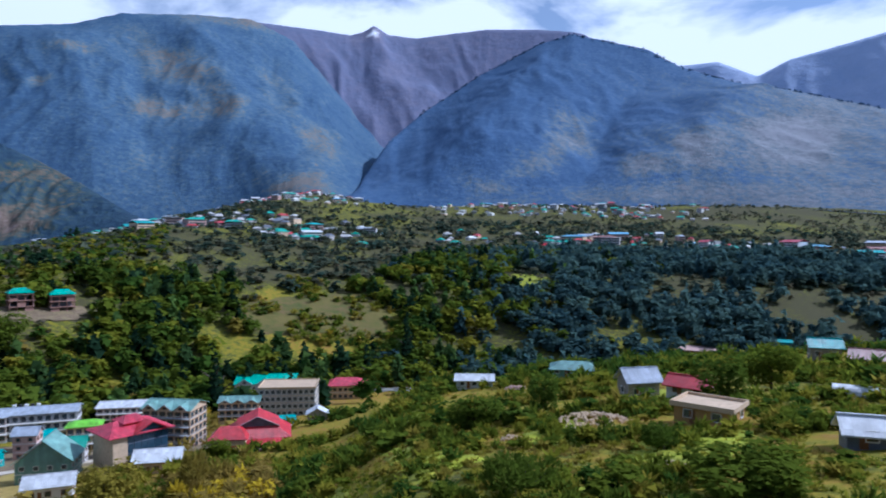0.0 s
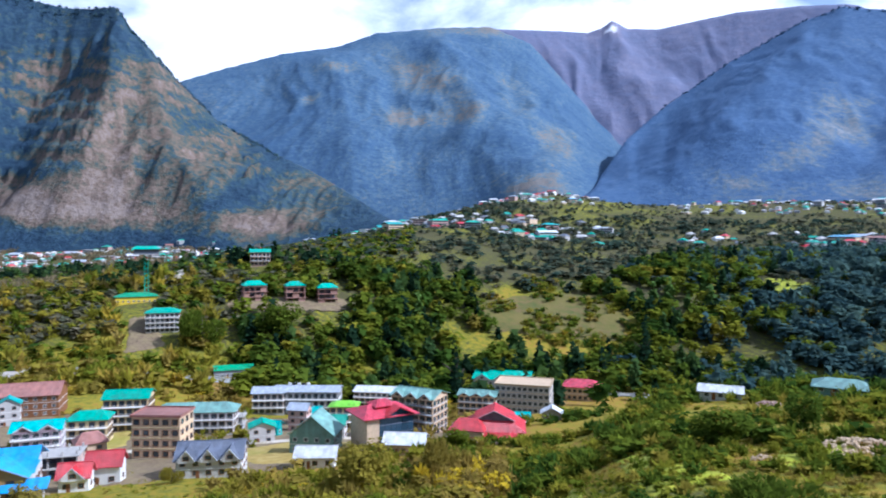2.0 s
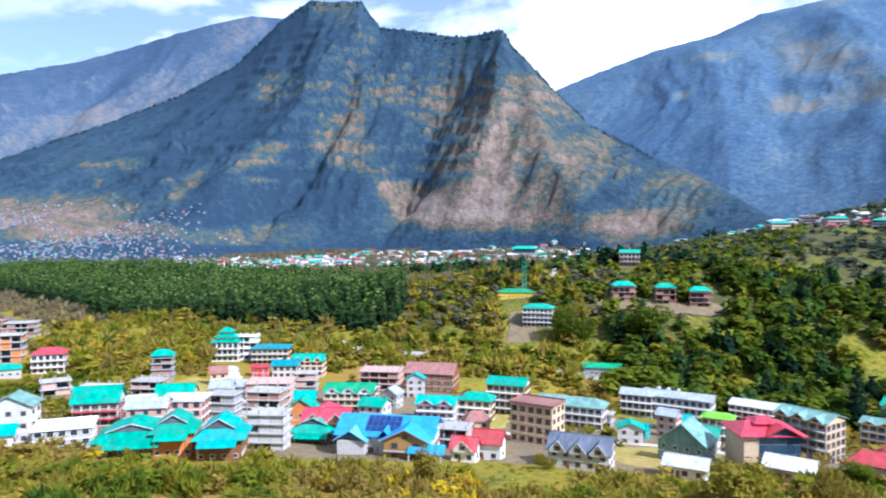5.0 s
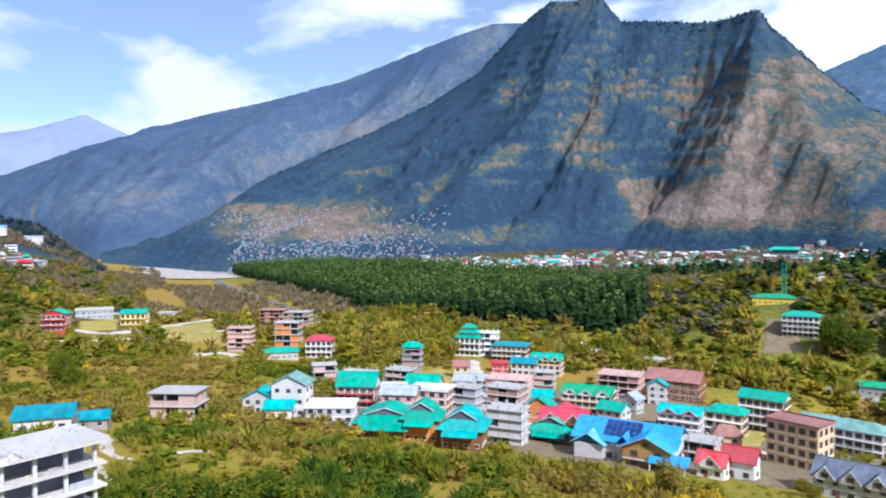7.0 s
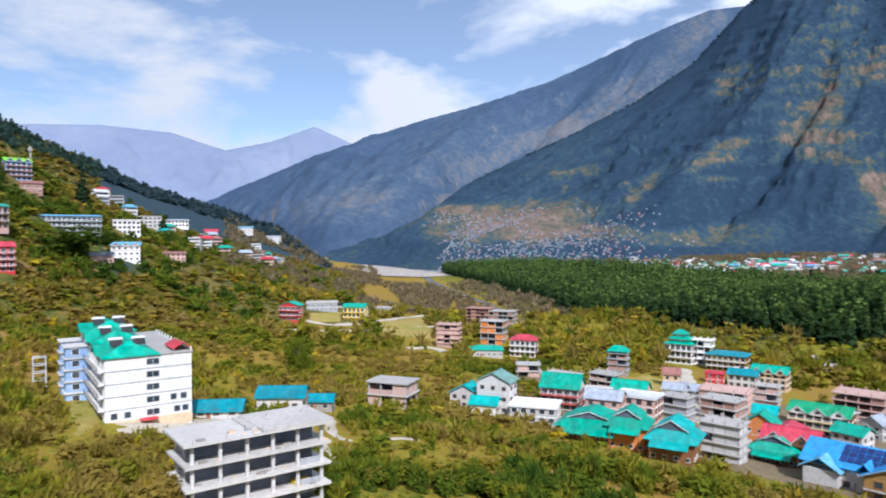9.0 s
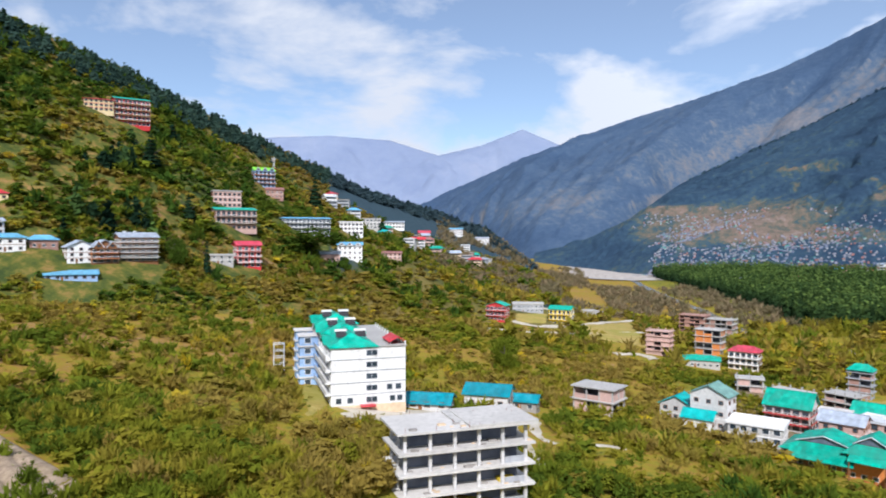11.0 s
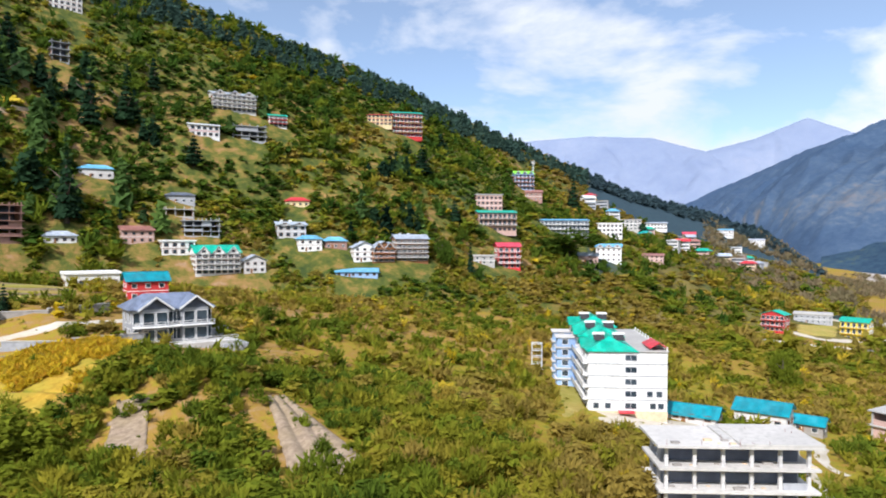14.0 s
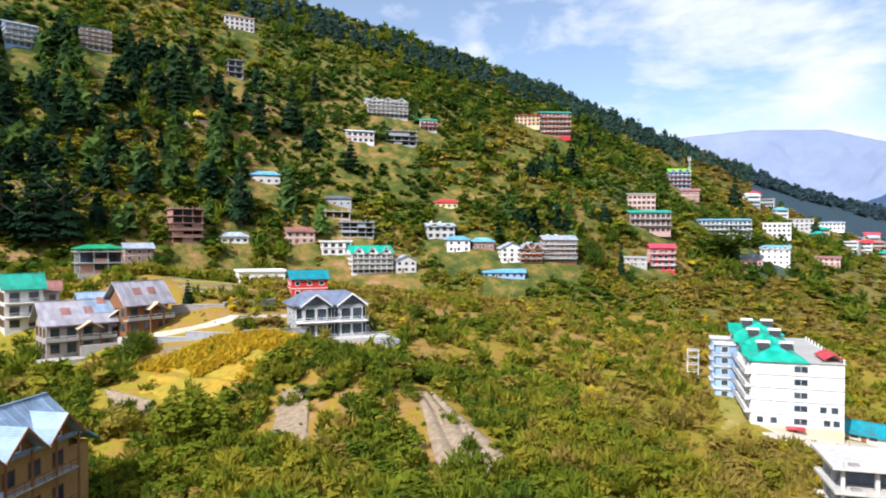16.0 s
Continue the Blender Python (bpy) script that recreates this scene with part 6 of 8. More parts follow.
# ---- plots, paths and water ----
M["golden"] = material("ripe_grain", [(0.3, (0.24, 0.14, 0.014)), (0.5, (0.38, 0.235, 0.022)), (0.7, (0.48, 0.32, 0.045))], 1.2, 8.0, 0.95, 0.12, 0.5, second=(7.0, (0.24, 0.22, 0.025), 0.7))
M["tilled"] = material("dry_tilled_soil", [(0.3, (0.095, 0.07, 0.042)), (0.5, (0.185, 0.135, 0.082)), (0.7, (0.26, 0.195, 0.125))], 1.0, 8.0, 0.95, 0.10, 0.5, second=(5.0, (0.26, 0.21, 0.10), 0.5))
M["bed_soil"] = material("pale_bed_soil", [(0.3, (0.16, 0.115, 0.08)), (0.5, (0.28, 0.21, 0.145)), (0.7, (0.37, 0.29, 0.205))], 0.9, 8.0, 0.95, 0.12, 0.4, second=(4.0, (0.24, 0.18, 0.10), 0.5))
M["track"] = material("dusty_track", [(0.3, (0.38, 0.33, 0.26)), (0.5, (0.52, 0.47, 0.39)), (0.7, (0.60, 0.56, 0.48))], 1.5, 8.0, 0.95, 0.05, 0.5, second=(6.0, (0.34, 0.28, 0.18), 0.5))
M["lawn"] = material("bright_grass", [(0.3, (0.17, 0.23, 0.010)), (0.5, (0.32, 0.36, 0.014)), (0.7, (0.42, 0.40, 0.022))], 1.6, 8.0, 0.95, 0.15, 0.6, second=(7.0, (0.14, 0.13, 0.03), 0.5))
M["drygrass"] = material("dry_grass", [(0.3, (0.24, 0.18, 0.05)), (0.5, (0.36, 0.26, 0.07)), (0.7, (0.42, 0.33, 0.12))], 3.0, 8.0, 0.95, 0.15, 0.8, second=(20.0, (0.22, 0.23, 0.03), 0.6))
M["meadowfield"] = material("brown_and_green_field", [(0.3, (0.06, 0.085, 0.015)), (0.5, (0.11, 0.10, 0.025)), (0.7, (0.17, 0.105, 0.05))], 6.0, 8.0, 0.95, 0.4, 3.0, second=(22.0, (0.15, 0.125, 0.03), 0.75))
M["shingle"] = material("river_shingle", [(0.3, (0.24, 0.21, 0.18)), (0.5, (0.38, 0.34, 0.30)), (0.7, (0.50, 0.46, 0.41))], 12.0, 8.0, 0.95, 0.3, 3.0)
M["water"] = material("river_water", [(0.4, (0.16, 0.16, 0.14)), (0.6, (0.32, 0.31, 0.28))], 6.0, 6.0, 0.15, 0.05, 1.5)


BARE = set()      # cells of three metres kept free of bushes


def plot(name, mat, a, b, c, d, label, category="field", lift=0.12, n=14, ragged=0.06, beds=0):
    """A plot of ground with an uneven edge, lying on the land between four corners."""
    rng = np.random.default_rng(int(abs(a[0] * 31 + c[1] * 17)))
    a, b, c, d = (np.array(q, float) for q in (a, b, c, d))
    size = np.linalg.norm(c - a)
    for i in range(61):
        for j in range(61):
            s, t = i / 60, j / 60
            q = (a * (1 - s) + b * s) * (1 - t) + (d * (1 - s) + c * s) * t
            if name not in ("grass_terrace", "river_field", "town_ground"):
                BARE.add((int(q[0] // 3), int(q[1] // 3)))
    v, f = [], []
    for i in range(n + 1):
        for j in range(n + 1):
            s, t = i / n, j / n
            q = (a * (1 - s) + b * s) * (1 - t) + (d * (1 - s) + c * s) * t
            if i in (0, n) or j in (0, n):
                q = q + rng.normal(0, ragged * size * 0.3, 2)
            v.append((q[0], q[1], float(land(q[0], q[1])) + lift + (0.45 * abs(math.sin(math.pi * beds * s)) if beds else 0.0) + (-0.5 if i in (0, n) or j in (0, n) else 0)))
    for i in range(n):
        for j in range(n):
            k = i * (n + 1) + j
            f.append((k, k + 1, k + n + 2, k + n + 1))
    return tagged(link(name, v, f, M[mat]), label, category, kind="structure")


def strip(name, mat, pts, width, label, category="road", lift=0.16):
    """A path or stream along a line of points."""
    pts = np.array(pts, float)
    seg = np.r_[0, np.cumsum(np.linalg.norm(np.diff(pts, axis=0), axis=1))]
    s = np.linspace(0, seg[-1], max(8, int(seg[-1] / 3)))
    x, y = np.interp(s, seg, pts[:, 0]), np.interp(s, seg, pts[:, 1])
    x, y = np.convolve(np.pad(x, 2, "edge"), np.ones(5) / 5, "valid"), np.convolve(np.pad(y, 2, "edge"), np.ones(5) / 5, "valid")
    tx, ty = np.gradient(x), np.gradient(y)
    m = np.hypot(tx, ty)
    v, f = [], []
    for i in range(len(x)):
        w = width * (1 + 0.2 * math.sin(i * 1.7) + 0.12 * math.sin(i * 0.61))
        for k in (-0.5, -0.2, 0.2, 0.5):
            px, py = x[i] - ty[i] / m[i] * w * k, y[i] + tx[i] / m[i] * w * k
            v.append((px, py, float(land(px, py)) + lift - (0.45 if abs(k) > 0.4 else 0)))
            if width < 20:
                BARE.add((int(px // 3), int(py // 3)))
    for i in range(len(x) - 1):
        for k in range(3):
            q = 4 * i + k
            f.append((q, q + 4, q + 5, q + 1))
    return tagged(link(name, v, f, M[mat]), label, category, kind="structure")


def bank_wall(name, pts, height, thick, mat, label):
    """A stone retaining wall that follows the slope, with a coping."""
    ob = tagged(new(name), label, "wall", kind="structure")
    for (x0, y0), (x1, y1) in zip(pts, pts[1:]):
        L, a = math.hypot(x1 - x0, y1 - y0), math.degrees(math.atan2(y1 - y0, x1 - x0))
        z = min(float(land(x0, y0)), float(land(x1, y1)))
        run = new("wall_run")
        run.parent, run.matrix_basis = ob, pose(x0, y0, z, 0, 0, a)
        block("masonry", mat, run, 0, L + 0.1, -thick / 2, thick / 2, -2.0, height)
        block("coping", "concrete", run, -0.05, L + 0.15, -thick / 2 - 0.08, thick / 2 + 0.08, height, height + 0.18)
    return ob


plot("tilled_plot", "bed_soil", (-74.4, -87.0), (-78.6, -87.2), (-67.2, -57.4), (-56.0, -60.6), "bare tilled strip with raised beds between orchard rows", ragged=0.02, n=30, beds=3, lift=0.2)
plot("grain_field", "golden", (-46.0, -136.5), (-62.0, -136.0), (-75.0, -123.8), (-56.0, -113.0), "ripe golden grain field below the villas", ragged=0.10)
plot("grain_field", "golden", (-42.5, -127.0), (-47.0, -132.0), (-56.0, -115.0), (-50.0, -111.0), "ripe golden grain field below the villas", lift=0.25, ragged=0.12)
plot("bare_plot", "bed_soil", (-59.5, -105.4), (-63.7, -101.7), (-50.2, -81.4), (-49.8, -92.2), "bare grey plot among bushes", ragged=0.2)
plot("bare_plot", "bed_soil", (-39.2, -134.4), (-43.9, -121.3), (-41.9, -115.7), (-37.3, -123.5), "bare grey plot among bushes", ragged=0.2)
plot("bare_plot", "tilled", (-53.6, -143.3), (-58.3, -138.2), (-55.3, -133.0), (-50.4, -137.0), "bare brown strip above the grain", ragged=0.1, lift=0.3)
plot("bare_plot", "drygrass", (-166.3, -78.8), (-174.4, -77.9), (-140.8, -59.8), (-124.4, -57.4), "dry orange grass beside the white hotel", ragged=0.12)
plot("dry_field", "drygrass", (-518.4, -69.2), (-542.0, -47.0), (-498.1, -43.8), (-485.8, -63.7), "dry yellow plot between the red and yellow houses", lift=0.5)
plot("dry_field", "drygrass", (-528.5, -23.5), (-590.7, 20.2), (-434.5, 21.4), (-442.9, -7.5), "dry yellow field beside the yellow house", lift=0.5)
strip("track", "track", [(-486.8, -71.0), (-477.8, -46.2), (-512.4, -24.1), (-567.0, -3.8), (-609.6, 20.8)], 8, "pale track past the red and yellow houses", lift=0.7)
strip("track", "track", [(-563.8, -76.6), (-561.8, -59.8), (-566.3, -43.5)], 8, "pale forecourt behind the red house", lift=0.7)
strip("track", "track", [(-388.0, 1.3), (-400.6, 17.7), (-384.1, 26.8)], 8, "pale yard by the pink brick shell", lift=0.6)
strip("track", "track", [(-138.2, -55.6), (-134.8, -50.5), (-129.5, -44.7)], 5, "pale track beside the white hotel")
plot("dry_field", "drygrass", (-230, 85), (-260, 60), (-330, 120), (-270, 150), "dry yellow plots between the hotels", lift=0.4)
plot("river_field", "meadowfield", (-146.6, 461.3), (-155.2, 501.5), (-47.7, 612.1), (-39.0, 501.5), "brown and green terraced field in the woods", lift=0.6)
plot("river_field", "lawn", (56.9, 595.3), (65.1, 653.8), (100.3, 672.6), (92.4, 602.0), "bright green clearing in the woods", lift=0.6)
plot("grass_terrace", "lawn", (-15.7, 142.1), (-4.9, 136.9), (7.1, 87.7), (-4.1, 77.9), "bright green grass terraces on the spur")
plot("grass_terrace", "lawn", (-14.3, 184.4), (-3.4, 176.0), (5.5, 141.9), (-2.4, 125.0), "bright green grass terrace")
plot("grass_terrace", "lawn", (14.0, 120.0), (26.0, 118.0), (20.0, 92.0), (10.0, 94.0), "bright green grass terrace")
for k in range(7):
    plot("terrace_strip", "tilled" if k % 2 else "drygrass", (-66 - 1.0 * k, -172 - 4 * k), (-94 - 0.6 * k, -176 - 4 * k), (-94 - 0.6 * k, -173.4 - 4 * k), (-66 - 1.0 * k, -169.4 - 4 * k), "narrow brown terrace strip above the road", n=6, lift=0.3)
plot("grass_terrace", "lawn", (30.0, 100.0), (44.0, 92.0), (30.0, 72.0), (20.0, 80.0), "bright green grass terrace")
plot("grass_terrace", "lawn", (-16.0, 112.0), (-26.0, 118.0), (-20.0, 88.0), (-10.0, 84.0), "bright green grass terrace")
plot("grass_terrace", "lawn", (4.0, 72.0), (18.0, 72.0), (14.0, 56.0), (3.0, 56.0), "bright green grass terrace")
plot("grass_terrace", "lawn", (40.0, 150.0), (60.0, 146.0), (52.0, 128.0), (36.0, 132.0), "bright green grass terrace")
plot("town_ground", "tilled", (-203.0, 28.5), (-184.3, 89.9), (-296.6, 144.7), (-326.8, 45.9), "brown trodden ground between the town's buildings", "ground", lift=0.35, n=34, ragged=0.04)
plot("town_ground", "tilled", (-170.8, 83.3), (-136.7, 132.0), (-237.4, 229.2), (-296.6, 144.7), "brown trodden ground between the town's buildings", "ground", lift=0.35, n=34, ragged=0.04)
plot("town_ground", "tilled", (-136.7, 132.0), (-95.0, 164.5), (-157.5, 272.8), (-226.6, 218.8), "brown trodden ground between the town's buildings", "ground", lift=0.35, n=34, ragged=0.04)
plot("town_ground", "tilled", (-102.5, 177.5), (-53.1, 198.0), (-77.6, 289.8), (-150.0, 259.8), "brown trodden ground between the town's buildings", "ground", lift=0.35, n=34, ragged=0.04)
plot("town_yard", "drygrass", (-190.9, 169.1), (-207.2, 191.3), (-207.0, 215.7), (-185.3, 188.1), "dusty yard between the hotels", "yard", lift=0.7)
plot("town_yard", "drygrass", (-95, 205), (-130, 210), (-150, 170), (-105, 165), "dusty yard between the hotels", "yard", lift=0.7)
plot("building_site", "tilled", (-294.2, 388.1), (-300.1, 407.4), (-232.7, 446.9), (-228.1, 427.6), "bare building site beyond the river", "yard", lift=0.8)
plot("building_site", "tilled", (-312.1, 317.2), (-339.0, 349.7), (-329.8, 360.6), (-298.6, 336.1), "bare earth by the river", "yard", lift=0.8)
plot("hotel_forecourt", "track", (-134, -45), (-141, -62), (-160, -40), (-150, -30), "dusty forecourt of the white hotel", "yard")
strip("track", "track", [(-176, -18), (-163, -17), (-150, -14), (-148, -9), (-155, -4), (-162, 0), (-159, 6)], 4.0, "pale dusty track by the unfinished building")
strip("track", "track", [(-118, -8), (-132, -13), (-160, -22), (-185, -22)], 3.0, "pale dusty track by the turquoise sheds")
strip("track", "track", [(-400, -85), (-430, -50), (-470, -10), (-520, 30)], 6, "pale track between the fields", lift=0.5)
strip("town_road", "track", [(-352, 149), (-281, 123), (-239, 108), (-215, 110)], 6.5, "pale road leading into the town", lift=0.75)
strip("town_road", "track", [(-215, 110), (-190, 165), (-150, 200), (-100, 230), (-55, 262)], 5.0, "street through the town", lift=0.8)
strip("villa_road", "track", [(-40, -170), (-56, -150), (-70, -143), (-90, -148), (-108, -160), (-125, -185)], 5.0, "road past the villas")
strip("valley_road", "track", [(-363, 416), (-420, 520), (-560, 740), (-700, 920)], 16, "pale road climbing the far bank", lift=1.2)
strip("river", "water", [(420, 430), (300, 420), (100, 420), (-40, 420), (-321, 270), (-440, 190), (-560, 110), (-1050, 60), (-1560, 20), (-2600, -110)], 11, "shallow mountain river", "river", lift=0.9)
strip("river_stones", "shingle", [(-310, 285), (-325, 268), (-352, 262), (-381, 250), (-410, 215)], 24, "pale boulders along the river bed", "river bank", lift=1.0)
strip("river_shingle", "shingle", [(-1250, 10), (-1500, -10), (-1800, -20), (-2300, -60)], 150, "wide bank of pale river shingle", "river bank", lift=1.4)
bank_wall("retaining_wall", [(-50, -151), (-58, -142), (-66, -132), (-79, -128), (-92, -128), (-103, -134)], 1.8, 0.6, "grey", "long grey retaining wall below the villas")
bank_wall("retaining_wall", [(-62, -160), (-72, -154), (-86, -155)], 2.2, 0.6, "stone", "stone retaining wall by the road")
bank_wall("retaining_wall", [(-132, -357), (-150, -355), (-169, -358)], 3.0, 0.8, "beige", "pale retaining wall on the hillside")


def heap(x, y, r, h, mat, label, n=60, stone=0.35):
    """A heap of loose stones."""
    rng = random.Random(int(x * 3 + y))
    bm = bmesh.new()
    for k in range(n):
        a, q = rng.uniform(0, 6.28), r * math.sqrt(rng.random())
        z = h * (1 - q / r) * rng.uniform(0.5, 1)
        m = Matrix.LocRotScale((q * math.cos(a), q * math.sin(a), z), Euler((rng.uniform(0, 3), rng.uniform(0, 3), rng.uniform(0, 3))), Vector((rng.uniform(0.5, 1.3), rng.uniform(0.5, 1.3), rng.uniform(0.4, 0.9))) * stone)
        bmesh.ops.create_icosphere(bm, subdivisions=1, radius=1.0, matrix=m)
    me = bpy.data.meshes.new("stone_heap")
    bm.to_mesh(me)
    bm.free()
    me.materials.append(M[mat])
    for i in range(-2, 3):
        for j in range(-2, 3):
            BARE.add((int((x + 0.5 * i * r) // 3), int((y + 0.5 * j * r) // 3)))
    ob = new("stone_heap", me)
    ob.location = (x, y, float(land(x, y)))
    return tagged(ob, label, "stones", kind="stuff")


heap(25.1, 110.2, 6.3, 1.6, "beige", "wide heap of pale building stones on the grass", 230)
heap(25.2, 74.9, 1.8, 0.8, "beige", "small heap of pale stones", 40, 0.25)
heap(10.6, 104.5, 1.8, 0.8, "beige", "small heap of pale stones", 40, 0.25)
heap(19.6, 179.9, 3.2, 1.2, "pink", "heap of broken bricks", 60)
heap(-152.2, -360.0, 5.0, 4.5, "yellow", "heap of yellow sand behind the wall", 90, 1.0)


def lattice_mast(x, y, h):
    """An open steel frame of four legs and rungs."""
    ob = place("steel_frame_mast", x, y, 118, "open grey steel frame standing in the orchard", "mast")
    for sx in (-1.4, 1.4):
        for sy in (-1.4, 1.4):
            block("leg", "whitemetal", ob, sx - 0.13, sx + 0.13, sy - 0.13, sy + 0.13, -0.5, h)
    for k in range(1, 5):
        for s in (-1.4, 1.4):
            block("rung", "whitemetal", ob, -1.4, 1.4, s - 0.11, s + 0.11, h * k / 4 - 0.15, h * k / 4)
            block("rung", "whitemetal", ob, s - 0.11, s + 0.11, -1.4, 1.4, h * k / 4 - 0.15, h * k / 4)
    return ob


lattice_mast(-176.0, -90.0, 7.5)


def telecom_mast(x, y, h):
    """A slim tapering lattice mast with panel antennas near its top."""
    ob = place("telecom_mast", x, y, 28, "slim pale telecom mast with panel antennas beside the lime-roofed hotel", "mast")
    bm = bmesh.new()
    for k in range(3):
        a = k * 2.094
        bmesh.ops.create_cone(bm, cap_ends=True, segments=6, radius1=0.16, radius2=0.10, depth=h, matrix=Matrix.Translation((0.7 * math.cos(a), 0.7 * math.sin(a), h / 2)))
    me = bpy.data.meshes.new("legs")
    bm.to_mesh(me)
    bm.free()
    me.materials.append(M["whitemetal"])
    piece("legs", me, ob)
    for k in range(1, 9):
        z = h * k / 9
        block("rung", "whitemetal" if k % 2 else "red", ob, -0.75, 0.75, -0.65, 0.65, z - 0.12, z + 0.12)
    for k in range(3):
        a = k * 2.094 + 0.5
        block("antenna", "white", ob, 1.2 * math.cos(a) - 0.25, 1.2 * math.cos(a) + 0.25, 1.2 * math.sin(a) - 0.25, 1.2 * math.sin(a) + 0.25, h - 3.2, h - 0.6)
    block("cabin", "grey", ob, -2.2, 2.2, -4.0, -1.2, -1.5, 2.4)
    return ob


telecom_mast(-516.0, -268.0, 27.0)


def tunnel(x, y, turn, w, length):
    """A plastic growing tunnel with hoops."""
    ob = place("grow_tunnel", x, y, turn, "white plastic grow tunnel on the spur", "tunnel")
    v, f, n = [], [], 10
    for j in range(9):
        for i in range(n + 1):
            a = math.pi * i / n
            v.append((length * (j / 8 - 0.5), w / 2 * math.cos(a), w / 2 * math.sin(a) * 0.9 - 0.2))
    for j in range(8):
        for i in range(n):
            k = j * (n + 1) + i
            f.append((k, k + n + 1, k + n + 2, k + 1))
    f.append(tuple(range(n, -1, -1)))
    f.append(tuple(range(8 * (n + 1), 9 * (n + 1))))
    piece("cover_sheet", mesh_of("cover_sheet", v, f, ("whitemetal",)), ob)
    return ob


tunnel(68.0, 108.0, -30, 4.0, 11.0)

# ---- plants ----
def leaf_material(name, stops, spread=0.35):
    """Leaves: a tint for each plant, brightness for each leaf, and some light let through."""
    m = bpy.data.materials.new(name)
    m.use_nodes = True
    n, l = m.node_tree.nodes, m.node_tree.links
    n.remove(n["Principled BSDF"])
    out = n["Material Output"]
    at = n.new("ShaderNodeAttribute")
    at.attribute_name = "tint"
    ramp = n.new("ShaderNodeValToRGB")
    el = ramp.color_ramp.elements
    while len(el) < len(stops):
        el.new(0.5)
    for e, (p, c) in zip(el, stops):
        e.position, e.color = p, (*c, 1.0)
    l.new(at.outputs["Fac"], ramp.inputs["Fac"])
    geo = n.new("ShaderNodeNewGeometry")
    span = n.new("ShaderNodeMapRange")
    span.inputs["To Min"].default_value, span.inputs["To Max"].default_value = 1 - spread, 1 + spread
    l.new(geo.outputs["Random Per Island"], span.inputs["Value"])
    hsv = n.new("ShaderNodeHueSaturation")
    l.new(span.outputs["Result"], hsv.inputs["Value"])
    l.new(ramp.outputs["Color"], hsv.inputs["Color"])
    dif, tra, mix = n.new("ShaderNodeBsdfDiffuse"), n.new("ShaderNodeBsdfTranslucent"), n.new("ShaderNodeMixShader")
    mix.inputs["Fac"].default_value = 0.48
    l.new(hsv.outputs["Color"], dif.inputs["Color"])
    l.new(hsv.outputs["Color"], tra.inputs["Color"])
    l.new(dif.outputs["BSDF"], mix.inputs[1])
    l.new(tra.outputs["BSDF"], mix.inputs[2])
    l.new(mix.outputs["Shader"], out.inputs["Surface"])
    return m


M["leaf"] = leaf_material("orchard_leaves", [(0.0, (0.055, 0.105, 0.016)), (0.26, (0.160, 0.195, 0.018)), (0.44, (0.285, 0.255, 0.026)), (0.62, (0.275, 0.205, 0.052)), (0.80, (0.56, 0.42, 0.025)), (1.0, (0.54, 0.28, 0.03))], 0.2)
M["brush"] = leaf_material("leafless_brush", [(0.0, (0.19, 0.165, 0.085)), (1.0, (0.29, 0.22, 0.13))], 0.12)
M["needle"] = leaf_material("conifer_needles", [(0.0, (0.014, 0.034, 0.020)), (0.5, (0.030, 0.064, 0.028)), (1.0, (0.12, 0.20, 0.045))], 0.25)
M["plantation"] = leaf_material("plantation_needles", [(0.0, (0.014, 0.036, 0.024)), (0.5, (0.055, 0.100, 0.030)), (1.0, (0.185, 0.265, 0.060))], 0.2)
# crest pines: a blue-green cast for haze is put into the needles
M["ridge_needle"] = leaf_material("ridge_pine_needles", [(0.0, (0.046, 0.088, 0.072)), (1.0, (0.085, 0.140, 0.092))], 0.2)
# far plateau and plain: leaf colours greyed to stand in for haze
M["plateau_leaf"] = leaf_material("hazed_orchard_leaves", [(0.0, (0.050, 0.086, 0.064)), (0.4, (0.110, 0.124, 0.078)), (1.0, (0.215, 0.190, 0.115))], 0.2)
M["bark"] = material("bark", [(0.35, (0.05, 0.04, 0.03)), (0.65, (0.13, 0.10, 0.075))], 0.4, 6.0, 0.95, 0.02)


def quads(centres, sizes, rng, facing):
    """Small leaf clumps: one small facet at each centre, that roughly faces out of the crown."""
    k = len(centres)
    out = facing + 0.35 * rng.normal(size=(k, 3))
    out /= np.linalg.norm(out, axis=1, keepdims=True)
    a = np.cross(out, rng.normal(size=(k, 3)))
    a /= np.linalg.norm(a, axis=1, keepdims=True)
    b = np.cross(out, a)
    s = sizes[:, None]
    v = np.stack([centres + a * s * 1.25, centres - a * s * 0.6 + b * s, centres - a * s * 0.6 - b * s], 1)
    return v.reshape(-1, 3), np.arange(3 * k).reshape(-1, 3)


def sprigs(centres, sizes, rng, along):
    """Slender upright sprigs, for brushy crowns."""
    k = len(centres)
    a = along + 0.3 * rng.normal(size=(k, 3))
    a /= np.linalg.norm(a, axis=1, keepdims=True)
    b = np.cross(a, rng.normal(size=(k, 3)))
    b /= np.linalg.norm(b, axis=1, keepdims=True)
    s = sizes[:, None]
    v = np.stack([centres + a * s * 1.7, centres - a * s + b * s * 0.5, centres - a * s - b * s * 0.5], 1)
    return v.reshape(-1, 3), np.arange(3 * k).reshape(-1, 3)


